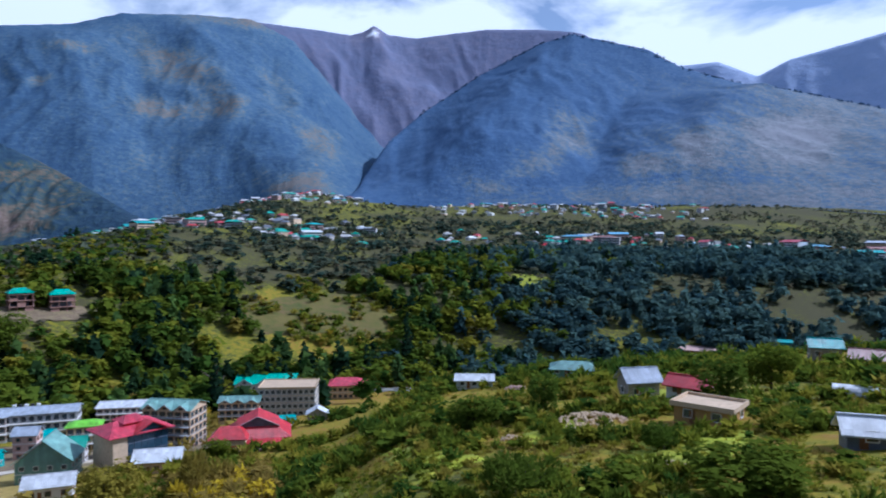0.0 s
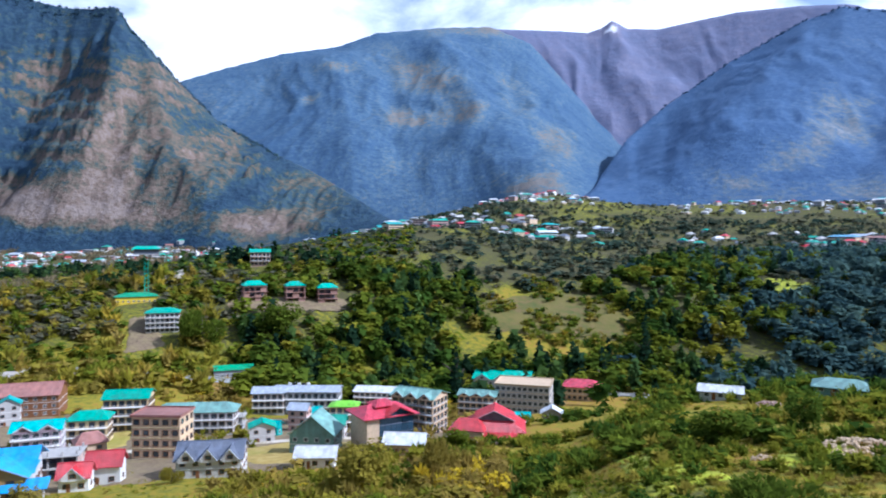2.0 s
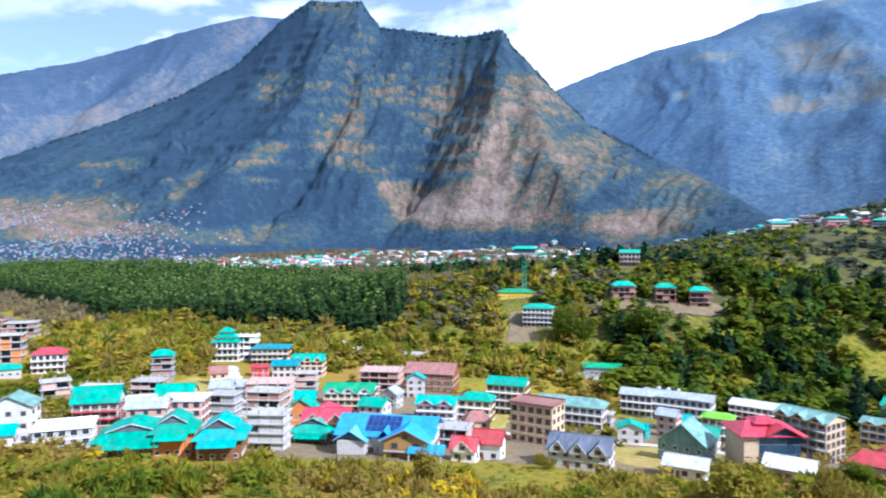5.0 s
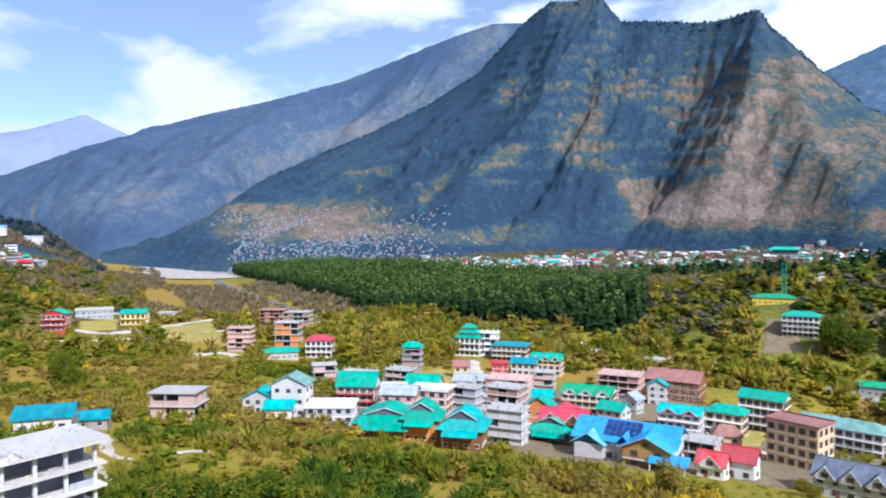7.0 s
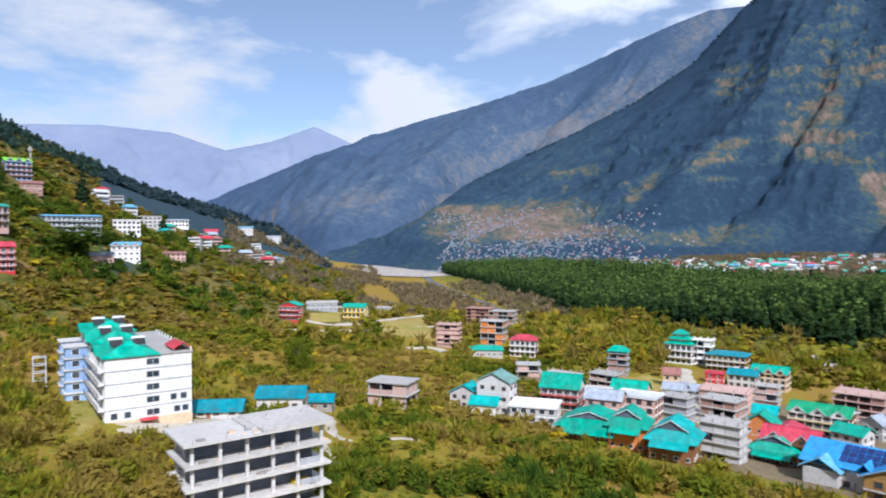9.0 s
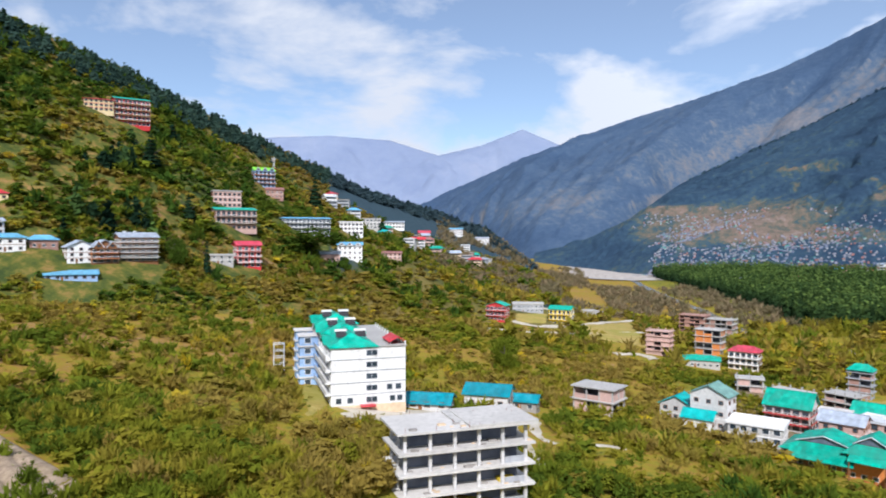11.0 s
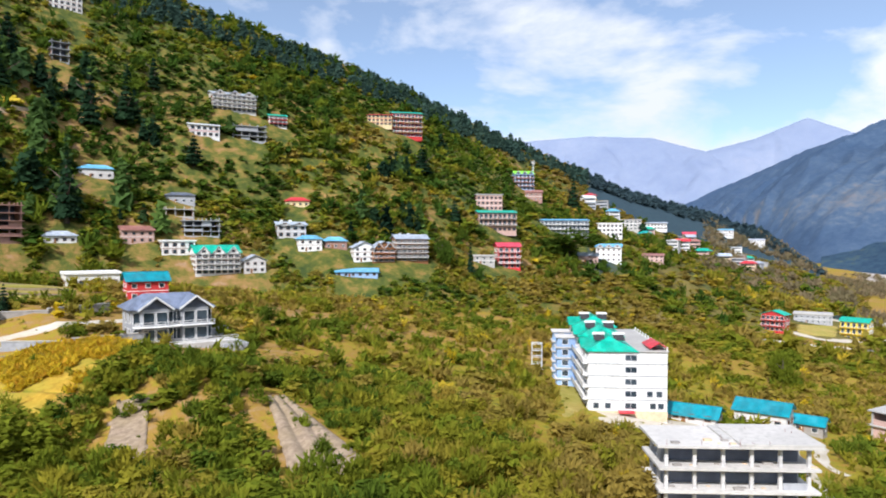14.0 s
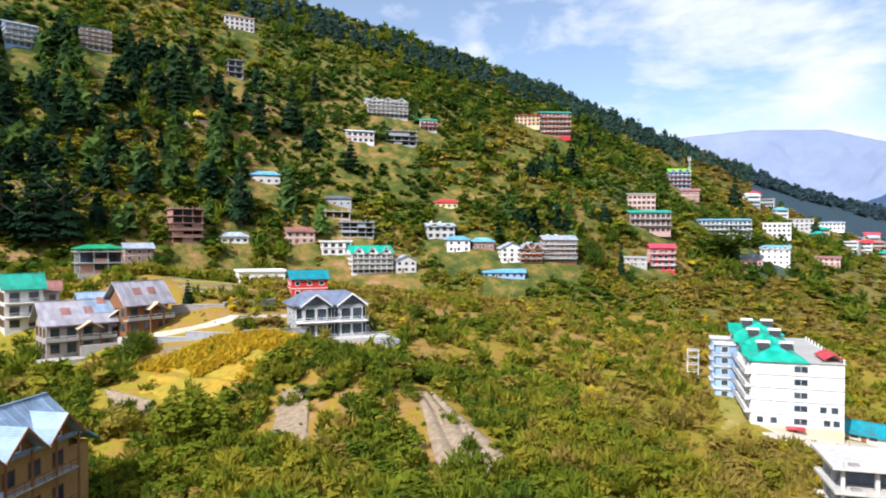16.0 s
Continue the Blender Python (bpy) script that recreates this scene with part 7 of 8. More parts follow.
def bush_shape(seed, leaves, size, brushy=False):
    """A rounded, uneven crown of leaf clumps over a few lobes; about one unit high and wide."""
    rng = np.random.default_rng(seed)
    lobes = rng.uniform(-0.32, 0.32, (5, 3)) + (0, 0, 0.56)
    which = rng.integers(0, 5, leaves)
    d = rng.normal(size=(leaves, 3))
    d /= np.linalg.norm(d, axis=1, keepdims=True)
    r = (0.20 + 0.14 * rng.random(leaves))[:, None]
    c = lobes[which] + d * r * (1, 1, 0.9)
    c[:, 2] = np.abs(c[:, 2] - 0.08) + 0.08
    if brushy:
        return sprigs(c, size * rng.uniform(0.6, 1.3, leaves), rng, 0.5 * d + (0, 0, 0.8))
    return quads(c, size * rng.uniform(0.6, 1.3, leaves), rng, 0.45 * d + (0, 0, 0.85))


def conifer_shape(seed, leaves, size, slim=0.22):
    """Tiers of drooping boughs that taper to a leader; one unit high."""
    rng = np.random.default_rng(seed)
    h = 1 - np.sqrt(rng.random(leaves)) * 0.9
    tier = np.round(h * 9) / 9
    h = 0.45 * h + 0.55 * tier
    ang = rng.uniform(0, 2 * np.pi, leaves)
    lump = 0.75 + 0.35 * np.sin(3 * ang + seed) * rng.random(leaves)
    r = slim * (1.02 - h) * np.sqrt(rng.uniform(0.25, 1, leaves)) * lump
    c = np.stack([r * np.cos(ang), r * np.sin(ang), h * 0.97 + 0.02 - 0.25 * r], 1)
    return quads(c, size * (1.25 - 0.8 * h) * rng.uniform(0.7, 1.3, leaves), rng, np.stack([0.8 * np.cos(ang), 0.8 * np.sin(ang), np.full(leaves, 0.6)], 1))


def many(name, shapes, pts, heights, widths, tints, mat, label, category, low=1.0):
    """One mesh of many plants that nobody could count."""
    rng = np.random.default_rng(len(pts))
    vs, fs, ts, base = [], [], [], 0
    pick = rng.integers(0, len(shapes), len(pts))
    ang = rng.uniform(0, 2 * np.pi, len(pts))
    for k, (v, f) in enumerate(shapes):
        idx = np.nonzero(pick == k)[0]
        if not len(idx):
            continue
        c, s = np.cos(ang[idx])[:, None], np.sin(ang[idx])[:, None]
        w, h = widths[idx][:, None], heights[idx][:, None]
        x = (v[:, 0] * c - v[:, 1] * s) * w + pts[idx, 0][:, None]
        y = (v[:, 0] * s + v[:, 1] * c) * w + pts[idx, 1][:, None]
        z = v[:, 2] * h + pts[idx, 2][:, None]
        vs.append(np.stack([x, y, z], -1).reshape(-1, 3))
        fs.append((f[None] + (np.arange(len(idx)) * len(v))[:, None, None] + base).reshape(-1, 3))
        # low under 1 darkens each plant's tint towards its foot, imitating shade
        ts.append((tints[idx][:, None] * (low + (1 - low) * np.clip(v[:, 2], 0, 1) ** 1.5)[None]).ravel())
        base += len(idx) * len(v)
    v, f, t = np.concatenate(vs), np.concatenate(fs), np.concatenate(ts)
    me = bpy.data.meshes.new(name)
    me.vertices.add(len(v))
    me.vertices.foreach_set("co", v.astype(np.float32).ravel())
    me.loops.add(3 * len(f))
    me.loops.foreach_set("vertex_index", f.astype(np.int32).ravel())
    me.polygons.add(len(f))
    me.polygons.foreach_set("loop_start", (np.arange(len(f)) * 3).astype(np.int32))
    me.update(calc_edges=True)
    me.attributes.new("tint", "FLOAT", "POINT").data.foreach_set("value", t.astype(np.float32))
    me.materials.append(mat)
    return tagged(new(name, me), label, category, kind="stuff")


def landv(x, y):
    az = np.degrees(np.arctan2(-x, y)) % 360
    g = ground(x, y)
    return np.where((az > 94) & (az < 225), np.maximum(g, HILL.z(x, y)), g)


FOOT = np.array([(o.location.x, o.location.y, {"unfinished_building": 9.0, "white_hotel": 11.0, "villa": 10.0}.get(o.name, max(7.0, FOOTPRINT.get(o.name, 0.0) + 0.5))) for o in scene.objects if o.parent is None and o.get("category") in ("building", "house", "tower")] + [(-88.0, -17.9, 12.0)])


def clear(x, y, extra=0.0, front=14.0):
    """True where no building stands, nor just in front of one."""
    ok = np.ones(len(x), bool)
    d = np.hypot(x, y)
    for bx, by, r in FOOT:
        bd = math.hypot(bx, by)
        s = (x * bx + y * by) / bd
        q = np.abs(x * by - y * bx) / bd
        ahead = front + (14.0 if bd > 300 else 0.0)
        ok &= ~((q < r + extra) & (s > bd - ahead - extra) & (s < bd + 12 + extra))
    return ok


def scatter(n, az, dist, seed, keep=None, gap=True, front=14.0, bare=0.0):
    """n random places between two bearings and two distances, evenly over the ground."""
    rng = np.random.default_rng(seed)
    a, d = np.radians(rng.uniform(*az, n)), np.sqrt(rng.uniform(dist[0] ** 2, dist[1] ** 2, n))
    x, y = -d * np.sin(a), d * np.cos(a)
    ok = clear(x, y, 0.0, front) if gap else np.ones(n, bool)
    ok[ok] &= in_plots(x[ok], y[ok]) | (rng.random(ok.sum()) < bare)
    if keep is not None:
        ok &= keep(x, y, d, rng)
    x, y = x[ok], y[ok]
    return np.stack([x, y, landv(x, y) - 0.1], 1), rng


def patchy(x, y, size, seed, cut):
    return bumps(x / size, y / size, seed, 3) > cut


def in_plots(x, y):
    """True off the fields, yards and tracks, and not just in front of them."""
    d = np.hypot(x, y)
    ok = np.ones(len(x), bool)
    for push in (0.0, 1.0, 2.0, 3.0, 4.0):
        far = 1 + push * np.where((d < 280) | (np.degrees(np.arctan2(-x, y)) % 360 < 86), np.minimum(5.0, 0.012 * d) if push < 2 else 0.0, 8.0) / d
        ok &= np.array([(int(a // 3), int(b // 3)) not in BARE for a, b in zip(x * far, y * far)], bool)
    return ok


BUSH_N = [bush_shape(s, 190, 0.11, s % 3 > 0) for s in range(6)]
BUSH_P = [bush_shape(10 + s, 105, 0.14, s % 3 > 0) for s in range(6)]
BUSH_M = [bush_shape(20 + s, 36, 0.215, s % 2 > 0) for s in range(6)]
BUSH_F = [bush_shape(40 + s, 14, 0.34) for s in range(5)]
BUSH_H = [bush_shape(150 + s, 18, 0.27) for s in range(6)]
FIR_N = [conifer_shape(60 + s, 170, 0.075) for s in range(4)]
FIR_F = [conifer_shape(80 + s, 30, 0.165, 0.2) for s in range(5)]


def orchard_tint(p, rng, base=0.44, amp=0.5, gold=0.07):
    return np.clip(base + amp * (bumps(p[:, 0] / 35, p[:, 1] / 35, 71, 3) + 0.1) + rng.normal(0, 0.12, len(p)), 0, 0.64) + 0.16 * (rng.random(len(p)) < gold)


p, rng = scatter(2300, (78, 176), (42, 130), 1, lambda x, y, d, r: (r.random(len(x)) < 0.9) & patchy(x, y, 13, 35, -0.10))
h = rng.uniform(2.2, 4.2, len(p))
many("orchard_near", BUSH_N, p, h, h * rng.uniform(0.9, 1.25, len(p)), np.maximum(orchard_tint(p, rng, 0.35, 0.6), 0.1), M["leaf"], "dense olive and yellow apple orchard in autumn leaf", "orchard")
p, rng = scatter(11500, (78, 176), (130, 440), 2, lambda x, y, d, r: (landv(x, y) < 66) & patchy(x, y, 16, 36, -0.26), front=7)
h = rng.uniform(1.8, 3.6, len(p))
many("orchard_slope", BUSH_M, p, h, h * rng.uniform(0.9, 1.35, len(p)), np.maximum(orchard_tint(p, rng, 0.44, 0.6), 0.16), M["leaf"], "olive and brown orchard covering the valley slope", "orchard")
p, rng = scatter(2300, (-44, 26), (46, 120), 3, lambda x, y, d, r: patchy(x, y, 12, 33, 0.06))
h = rng.uniform(0.7, 2.5, len(p))
many("scrub_spur", BUSH_P, p, h, h * rng.uniform(1.0, 1.4, len(p)), np.clip(rng.normal(0.20, 0.15, len(p)), 0, 0.5), M["leaf"], "green bushes on the grassy spur", "bushes")
p, rng = scatter(2800, (-44, 14), (120, 290), 4, lambda x, y, d, r: patchy(x, y, 22, 33, 0.0))
h = rng.uniform(1.4, 4.2, len(p))
many("scrub_terraces", BUSH_M, p, h, h * rng.uniform(1.0, 1.4, len(p)), np.clip(rng.normal(0.13, 0.13, len(p)), 0, 0.6), M["leaf"], "scrub and small trees on the terraces", "bushes")
p, rng = scatter(2500, (14, 80), (70, 158), 5, lambda x, y, d, r: patchy(x, y, 14, 37, -0.2))
h = rng.uniform(2.5, 5.0, len(p))
many("orchard_above_town", BUSH_P, p, h, h * rng.uniform(0.9, 1.3, len(p)), orchard_tint(p, rng, 0.40, 0.55, 0.22), M["leaf"], "yellow-green orchard above the town", "orchard")
p, rng = scatter(2600, (14, 92), (160, 420), 6, lambda x, y, d, r: patchy(x, y, 40, 35, 0.0), front=6)
h = rng.uniform(2.0, 4.5, len(p))
many("town_bushes", BUSH_M, p, h, h * 1.2, orchard_tint(p, rng, 0.5), M["leaf"], "bushes between the town's plots", "bushes")
p, rng = scatter(5500, (93, 118), (330, 1150), 16, lambda x, y, d, r: beyond_shoulder(x, y) < 0.05)
h = rng.uniform(1.8, 3.8, len(p))
many("orchard_bench", BUSH_F, p, h, h * rng.uniform(1.4, 2.4, len(p)), orchard_tint(p, rng, 0.54, 0.35), M["leaf"], "brown-olive orchards on the rising bench", "orchard")
p, rng = scatter(5200, (112, 172), (270, 372), 67, lambda x, y, d, r: (landv(x, y) > 27) & patchy(x, y, 15, 38, -0.40), front=2, bare=0.75)
h = rng.uniform(1.2, 3.2, len(p))
many("foot_scrub", BUSH_H, p, h, h * rng.uniform(1.1, 1.6, len(p)), orchard_tint(p, rng, 0.27, 0.6), M["leaf"], "yellow-green scrub at the foot of the hillside", "bushes")
p, rng = scatter(5200, (-44, 26), (48, 215), 77, lambda x, y, d, r: bumps(x / 9, y / 9, 79, 3) > 0.02, front=4, bare=0.25)
h = rng.uniform(0.7, 1.9, len(p)) * np.interp(np.hypot(p[:, 0], p[:, 1]), (50, 200), (0.8, 1.7))
many("spur_shrubs", BUSH_M, p, h, h * rng.uniform(1.1, 1.6, len(p)), np.clip(rng.normal(0.29, 0.15, len(p)), 0, 0.5), M["leaf"], "low green shrubs all over the grassy spur", "bushes")
# standing grain
rng = np.random.default_rng(41)
u, v = rng.random(2600), rng.random(2600)
x = (-46.0 * (1 - v) - 62.0 * v) * (1 - u) + (-56.0 * (1 - v) - 75.0 * v) * u
y = (-136.5 * (1 - v) - 136.0 * v) * (1 - u) + (-113.0 * (1 - v) - 123.8 * v) * u
ok = bumps(x / 7, y / 7, 99, 3) > -0.35
x, y = x[ok], y[ok]
h = rng.uniform(0.7, 1.3, len(x))
many("standing_grain", [bush_shape(160 + s, 12, 0.3, True) for s in range(4)], np.stack([x, y, landv(x, y)], 1), h, h * rng.uniform(1.0, 1.7, len(x)), np.clip(rng.normal(0.82, 0.07, len(x)), 0.6, 1), M["leaf"], "ripe golden grain standing in clumps", "grain")
p, rng = scatter(1300, (122, 168), (72, 135), 57, lambda x, y, d, r: bumps(x / 11, y / 11, 78, 3) > -0.2, bare=0.16)
h = rng.uniform(1.0, 2.8, len(p))
many("orchard_undergrowth", BUSH_P, p, h, h * rng.uniform(1.0, 1.4, len(p)), np.clip(rng.normal(0.25, 0.16, len(p)), 0, 0.6), M["leaf"], "green and yellow undergrowth between the orchard rows", "bushes")
# rows of saplings along the tilled strip
u, v = np.meshgrid(np.linspace(0.06, 0.94, 26), (0.34, 0.67))
rng = np.random.default_rng(31)
x = (-75.4 * (1 - v) - 79.5 * v) * (1 - u) + (-57.6 * (1 - v) - 66.8 * v) * u + rng.normal(0, 0.2, u.shape)
y = (-86.5 * (1 - v) - 87.0 * v) * (1 - u) + (-60.0 * (1 - v) - 58.0 * v) * u + rng.normal(0, 0.2, u.shape)
x, y = x.ravel(), y.ravel()
h = rng.uniform(0.4, 1.0, len(x))
many("tilled_rows", BUSH_M, np.stack([x, y, landv(x, y)], 1), h, h * 1.1, rng.uniform(0.0, 0.35, len(x)), M["leaf"], "rows of saplings on the tilled strip", "bushes")
p, rng = scatter(2400, (126, 172), (74, 150), 47, lambda x, y, d, r: bumps(x / 9, y / 9, 77, 3) > 0.0, bare=0.08)
h = rng.uniform(0.9, 2.6, len(p))
many("plot_edge_bushes", BUSH_M, p, h, h * rng.uniform(1.0, 1.5, len(p)), np.clip(rng.normal(0.22, 0.12, len(p)), 0, 0.55), M["leaf"], "green bushes growing over the edges of the plots", "bushes")
# low tufts between the bushes
p, rng = scatter(12000, (-44, 178), (40, 210), 18, lambda x, y, d, r: r.random(len(x)) < np.clip(1.25 - d / 260, 0, 1), front=2, bare=0.16)
h = rng.uniform(0.3, 0.85, len(p))
many("grass_tufts", [bush_shape(50 + s, 16, 0.24, True) for s in range(5)], p, h, h * rng.uniform(1.2, 2.0, len(p)), np.clip(0.40 + 0.3 * bumps(p[:, 0] / 18, p[:, 1] / 18, 73, 3) + rng.normal(0, 0.1, len(p)), 0.1, 0.72), M["leaf"], "tufts of yellow-green grass and weeds", "grass")
p, rng = scatter(6500, (-44, 30), (46, 135), 28, None, front=2, bare=0.05)
h = rng.uniform(0.22, 0.6, len(p))
many("spur_grass", [bush_shape(55 + s, 11, 0.34, True) for s in range(5)], p, h, h * rng.uniform(1.3, 2.2, len(p)), np.clip(0.40 + 0.42 * bumps(p[:, 0] / 11, p[:, 1] / 11, 74, 3) + rng.normal(0, 0.08, len(p)), 0.04, 0.6), M["leaf"], "long yellow-green grass on the spur", "grass")
# hillside
p, rng = scatter(17000, (100, 196), (280, 640), 7, lambda x, y, d, r: (landv(x, y) >= 55) & (beyond_shoulder(x, y) < 0.1), front=5, bare=0.5)
h = rng.uniform(1.6, 4.5, len(p))
many("hillside_scrub", BUSH_H, p, h, h * rng.uniform(1.0, 1.6, len(p)), orchard_tint(p, rng, 0.13, 0.75), M["leaf"], "green and russet scrub on the hillside", "bushes")
p, rng = scatter(3400, (104, 196), (285, 620), 87, lambda x, y, d, r: (landv(x, y) >= 36) & (beyond_shoulder(x, y) < 0.0) & patchy(x, y, 34, 89, 0.0), front=6, bare=0.4)
h = rng.uniform(3.5, 8.5, len(p))
many("hillside_trees", BUSH_M, p, h, h * rng.uniform(0.85, 1.2, len(p)), np.clip(rng.normal(0.12, 0.12, len(p)), 0, 0.5), M["leaf"], "rounded green trees among the hillside's houses", "trees")
p, rng = scatter(4200, (108, 196), (300, 640), 8, lambda x, y, d, r: (landv(x, y) >= 60) & (d < np.interp(np.degrees(np.arctan2(-x, y)) % 360, HILL.b, HILL.c) - 130) & (bumps(x / 70, y / 70, 91, 3) + 0.012 * (np.degrees(np.arctan2(-x, y)) % 360 - 140) > 0.12))
h = rng.uniform(8, 20, len(p))
many("hillside_pines", FIR_F, p, h, h * rng.uniform(1.0, 1.5, len(p)), rng.random(len(p)), M["needle"], "dark pines in groups on the hillside", "trees")
p, rng = scatter(26000, (96, 190), (430, 1250), 17, lambda x, y, d, r: (lambda a, b: (b > 0.80 + 0.06 * bumps(x / 40, y / 40, 93, 2)) & (b < 0.955))(0, (d - np.interp(np.degrees(np.arctan2(-x, y)) % 360, HILL.b, HILL.f)) / (np.interp(np.degrees(np.arctan2(-x, y)) % 360, HILL.b, HILL.c) - np.interp(np.degrees(np.arctan2(-x, y)) % 360, HILL.b, HILL.f))), False)
p, h = p[:3600], rng.uniform(8, 13, len(p))[:3600]
east = np.degrees(np.arctan2(-p[:, 0], p[:, 1])) % 360 < 113
# pines below bearing 113 get needles coloured with haze blue
M["far_ridge_needle"] = leaf_material("hazed_ridge_needles", [(0.0, (0.050, 0.085, 0.100)), (1.0, (0.075, 0.115, 0.125))], 0.12)
many("far_ridge_pines", FIR_F, p[east], h[east] * 0.8, h[east] * 2.0, rng.random(east.sum()), M["far_ridge_needle"], "far ridge pine woods coloured haze blue", "woods")
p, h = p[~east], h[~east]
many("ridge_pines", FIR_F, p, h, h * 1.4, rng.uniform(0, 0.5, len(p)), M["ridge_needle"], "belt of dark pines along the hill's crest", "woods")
def cedars(x, y, d, r):
    a = np.degrees(np.arctan2(-x, y))
    return (a > 52.5) & (a < 86.5) & (d > np.interp(a, (53, 55, 65, 76, 83, 88, 92), (500, 472, 540, 640, 1000, 1500, 1900))) & (d < np.interp(a, (53, 55, 65, 76, 83, 88, 92), (690, 740, 960, 1280, 1700, 1900, 2000)))


# woods on the far bank
def woods(x, y, d, r):
    n = y - river_y(x)
    field = (np.hypot((x + 92) / 64, (y - 515) / 57) < 1)  | (np.hypot((x - 78) / 26, (y - 632) / 45) < 1)
    return (n > -45) & (n < 210 + 170 * step(9, -3, np.degrees(np.arctan2(-x, y))) + 90 * bumps(x / 150, y / 150, 44, 2)) & ~field & (bumps(x / 45, y / 45, 47, 3) > -0.20)


p, rng = scatter(9000, (-48, 36), (330, 900), 9, woods)
half = rng.random(len(p)) < 0.34
h = rng.uniform(8, 18, len(p))
# haze and shade are put into this leaf colour for the gorge's eastern trees
M["gorge_haze_leaf"] = leaf_material("hazed_gorge_leaves", [(0.0, (0.048, 0.098, 0.108)), (1.0, (0.112, 0.180, 0.150))], 0.25)
haze_free = np.degrees(np.arctan2(-p[:, 0], p[:, 1])) > -6 + rng.normal(0, 4, len(p))
gorge_bush = [bush_shape(140 + s, 64, 0.165) for s in range(5)]
k = half & haze_free
many("gorge_pines", FIR_F, p[k], h[k] * 1.25, h[k] * 1.5, rng.random(k.sum()), M["needle"], "dark pine wood on the far bank of the river", "woods")
k = ~half & haze_free
many("gorge_trees", gorge_bush, p[k], h[k] * 0.85, h[k] * 0.85, np.clip(rng.normal(0.17, 0.13, k.sum()), 0, 0.6), M["leaf"], "dark broadleaf wood on the far bank of the river", "woods")
k = half & ~haze_free
many("shaded_gorge_pines", FIR_F, p[k], h[k] * 1.25, h[k] * 1.5, rng.random(k.sum()), M["gorge_haze_leaf"], "gorge pine wood with haze put into its blue-green", "woods")
k = ~half & ~haze_free
many("shaded_gorge_trees", gorge_bush, p[k], h[k] * 0.85, h[k] * 0.85, rng.random(k.sum()), M["gorge_haze_leaf"], "gorge broadleaf wood with haze put into its blue-green", "woods")
p, rng = scatter(8000, (-40, 55), (500, 1750), 10, lambda x, y, d, r: (y - river_y(x) > 150) & patchy(x, y, 90, 45, -0.1))
h = rng.uniform(2.5, 6, len(p))
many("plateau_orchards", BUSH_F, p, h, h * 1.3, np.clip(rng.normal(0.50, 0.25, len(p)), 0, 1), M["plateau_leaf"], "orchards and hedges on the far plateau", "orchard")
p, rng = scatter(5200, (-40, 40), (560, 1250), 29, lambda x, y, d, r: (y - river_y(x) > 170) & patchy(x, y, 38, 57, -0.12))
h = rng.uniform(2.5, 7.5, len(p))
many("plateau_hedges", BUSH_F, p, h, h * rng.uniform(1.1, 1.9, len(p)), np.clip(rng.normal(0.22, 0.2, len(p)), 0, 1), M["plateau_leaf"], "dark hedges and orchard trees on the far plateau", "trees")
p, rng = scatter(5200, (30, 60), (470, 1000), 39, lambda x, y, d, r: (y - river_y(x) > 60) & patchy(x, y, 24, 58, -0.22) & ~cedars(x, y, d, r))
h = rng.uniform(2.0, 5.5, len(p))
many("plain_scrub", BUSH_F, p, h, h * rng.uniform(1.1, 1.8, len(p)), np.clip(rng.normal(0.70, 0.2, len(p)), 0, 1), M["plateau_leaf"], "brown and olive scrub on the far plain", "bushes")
p, rng = scatter(900, (96, 113), (400, 820), 49, lambda x, y, d, r: (beyond_shoulder(x, y) < 0.1) & patchy(x, y, 40, 59, 0.1), front=4)
h = rng.uniform(3, 8, len(p))
many("shoulder_trees", BUSH_M, p, h, h * 1.2, np.clip(rng.normal(0.1, 0.12, len(p)), 0, 0.5), M["leaf"], "dark green trees between the shoulder's houses", "trees")
p, rng = scatter(5200, (-12, 24), (440, 700), 19, lambda x, y, d, r: (np.hypot((x + 92) / 72, (y - 522) / 66) < 1) & patchy(x, y, 17, 51, 0.02), bare=1.0)
h = rng.uniform(1.5, 5, len(p))
many("field_trees", BUSH_M, p, h, h * 1.3, np.clip(rng.normal(0.3, 0.2, len(p)), 0, 0.8), M["leaf"], "bushes and small trees on the terraced field", "bushes")
p, rng = scatter(5200, (22, 57), (380, 920), 23, lambda x, y, d, r: (y - river_y(x) > 8) & patchy(x, y, 30, 52, -0.14) & ~cedars(x, y, d, r))
h = rng.uniform(2.5, 7, len(p))
many("bank_trees", BUSH_H, p, h, h * 1.3, np.clip(rng.normal(0.22, 0.18, len(p)), 0, 0.7), M["leaf"], "green and olive trees on the far bank", "trees")
# cedar plantation on the valley floor


p, rng = scatter(42000, (53, 92), (460, 2000), 11, cedars, False)
p, h = p[:13000], rng.uniform(19.5, 22.0, len(p))[:13000]
# lower needles are coloured dark for the shade at the plantation's edge
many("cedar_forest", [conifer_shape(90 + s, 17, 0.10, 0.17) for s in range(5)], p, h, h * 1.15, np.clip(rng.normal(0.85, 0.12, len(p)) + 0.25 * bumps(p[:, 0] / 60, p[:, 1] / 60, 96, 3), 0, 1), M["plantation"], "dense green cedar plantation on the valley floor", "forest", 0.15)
p, rng = scatter(14000, (38, 104), (360, 1500), 12, lambda x, y, d, r: ~cedars(x, y, d, r) & ((np.abs(y - river_y(x)) < 90) | patchy(x, y, 120, 48, -0.05)) & (np.abs(y - river_y(x)) > np.where(d > 1050, 85, 8)))
h = rng.uniform(3, 8, len(p))
q, more = scatter(2600, (42, 72), (330, 640), 59, lambda x, y, d, r: (np.abs(y - river_y(x) + 22) < 16) & (np.abs(np.degrees(np.arctan2(-x, y)) - 52.4) > 1.6))
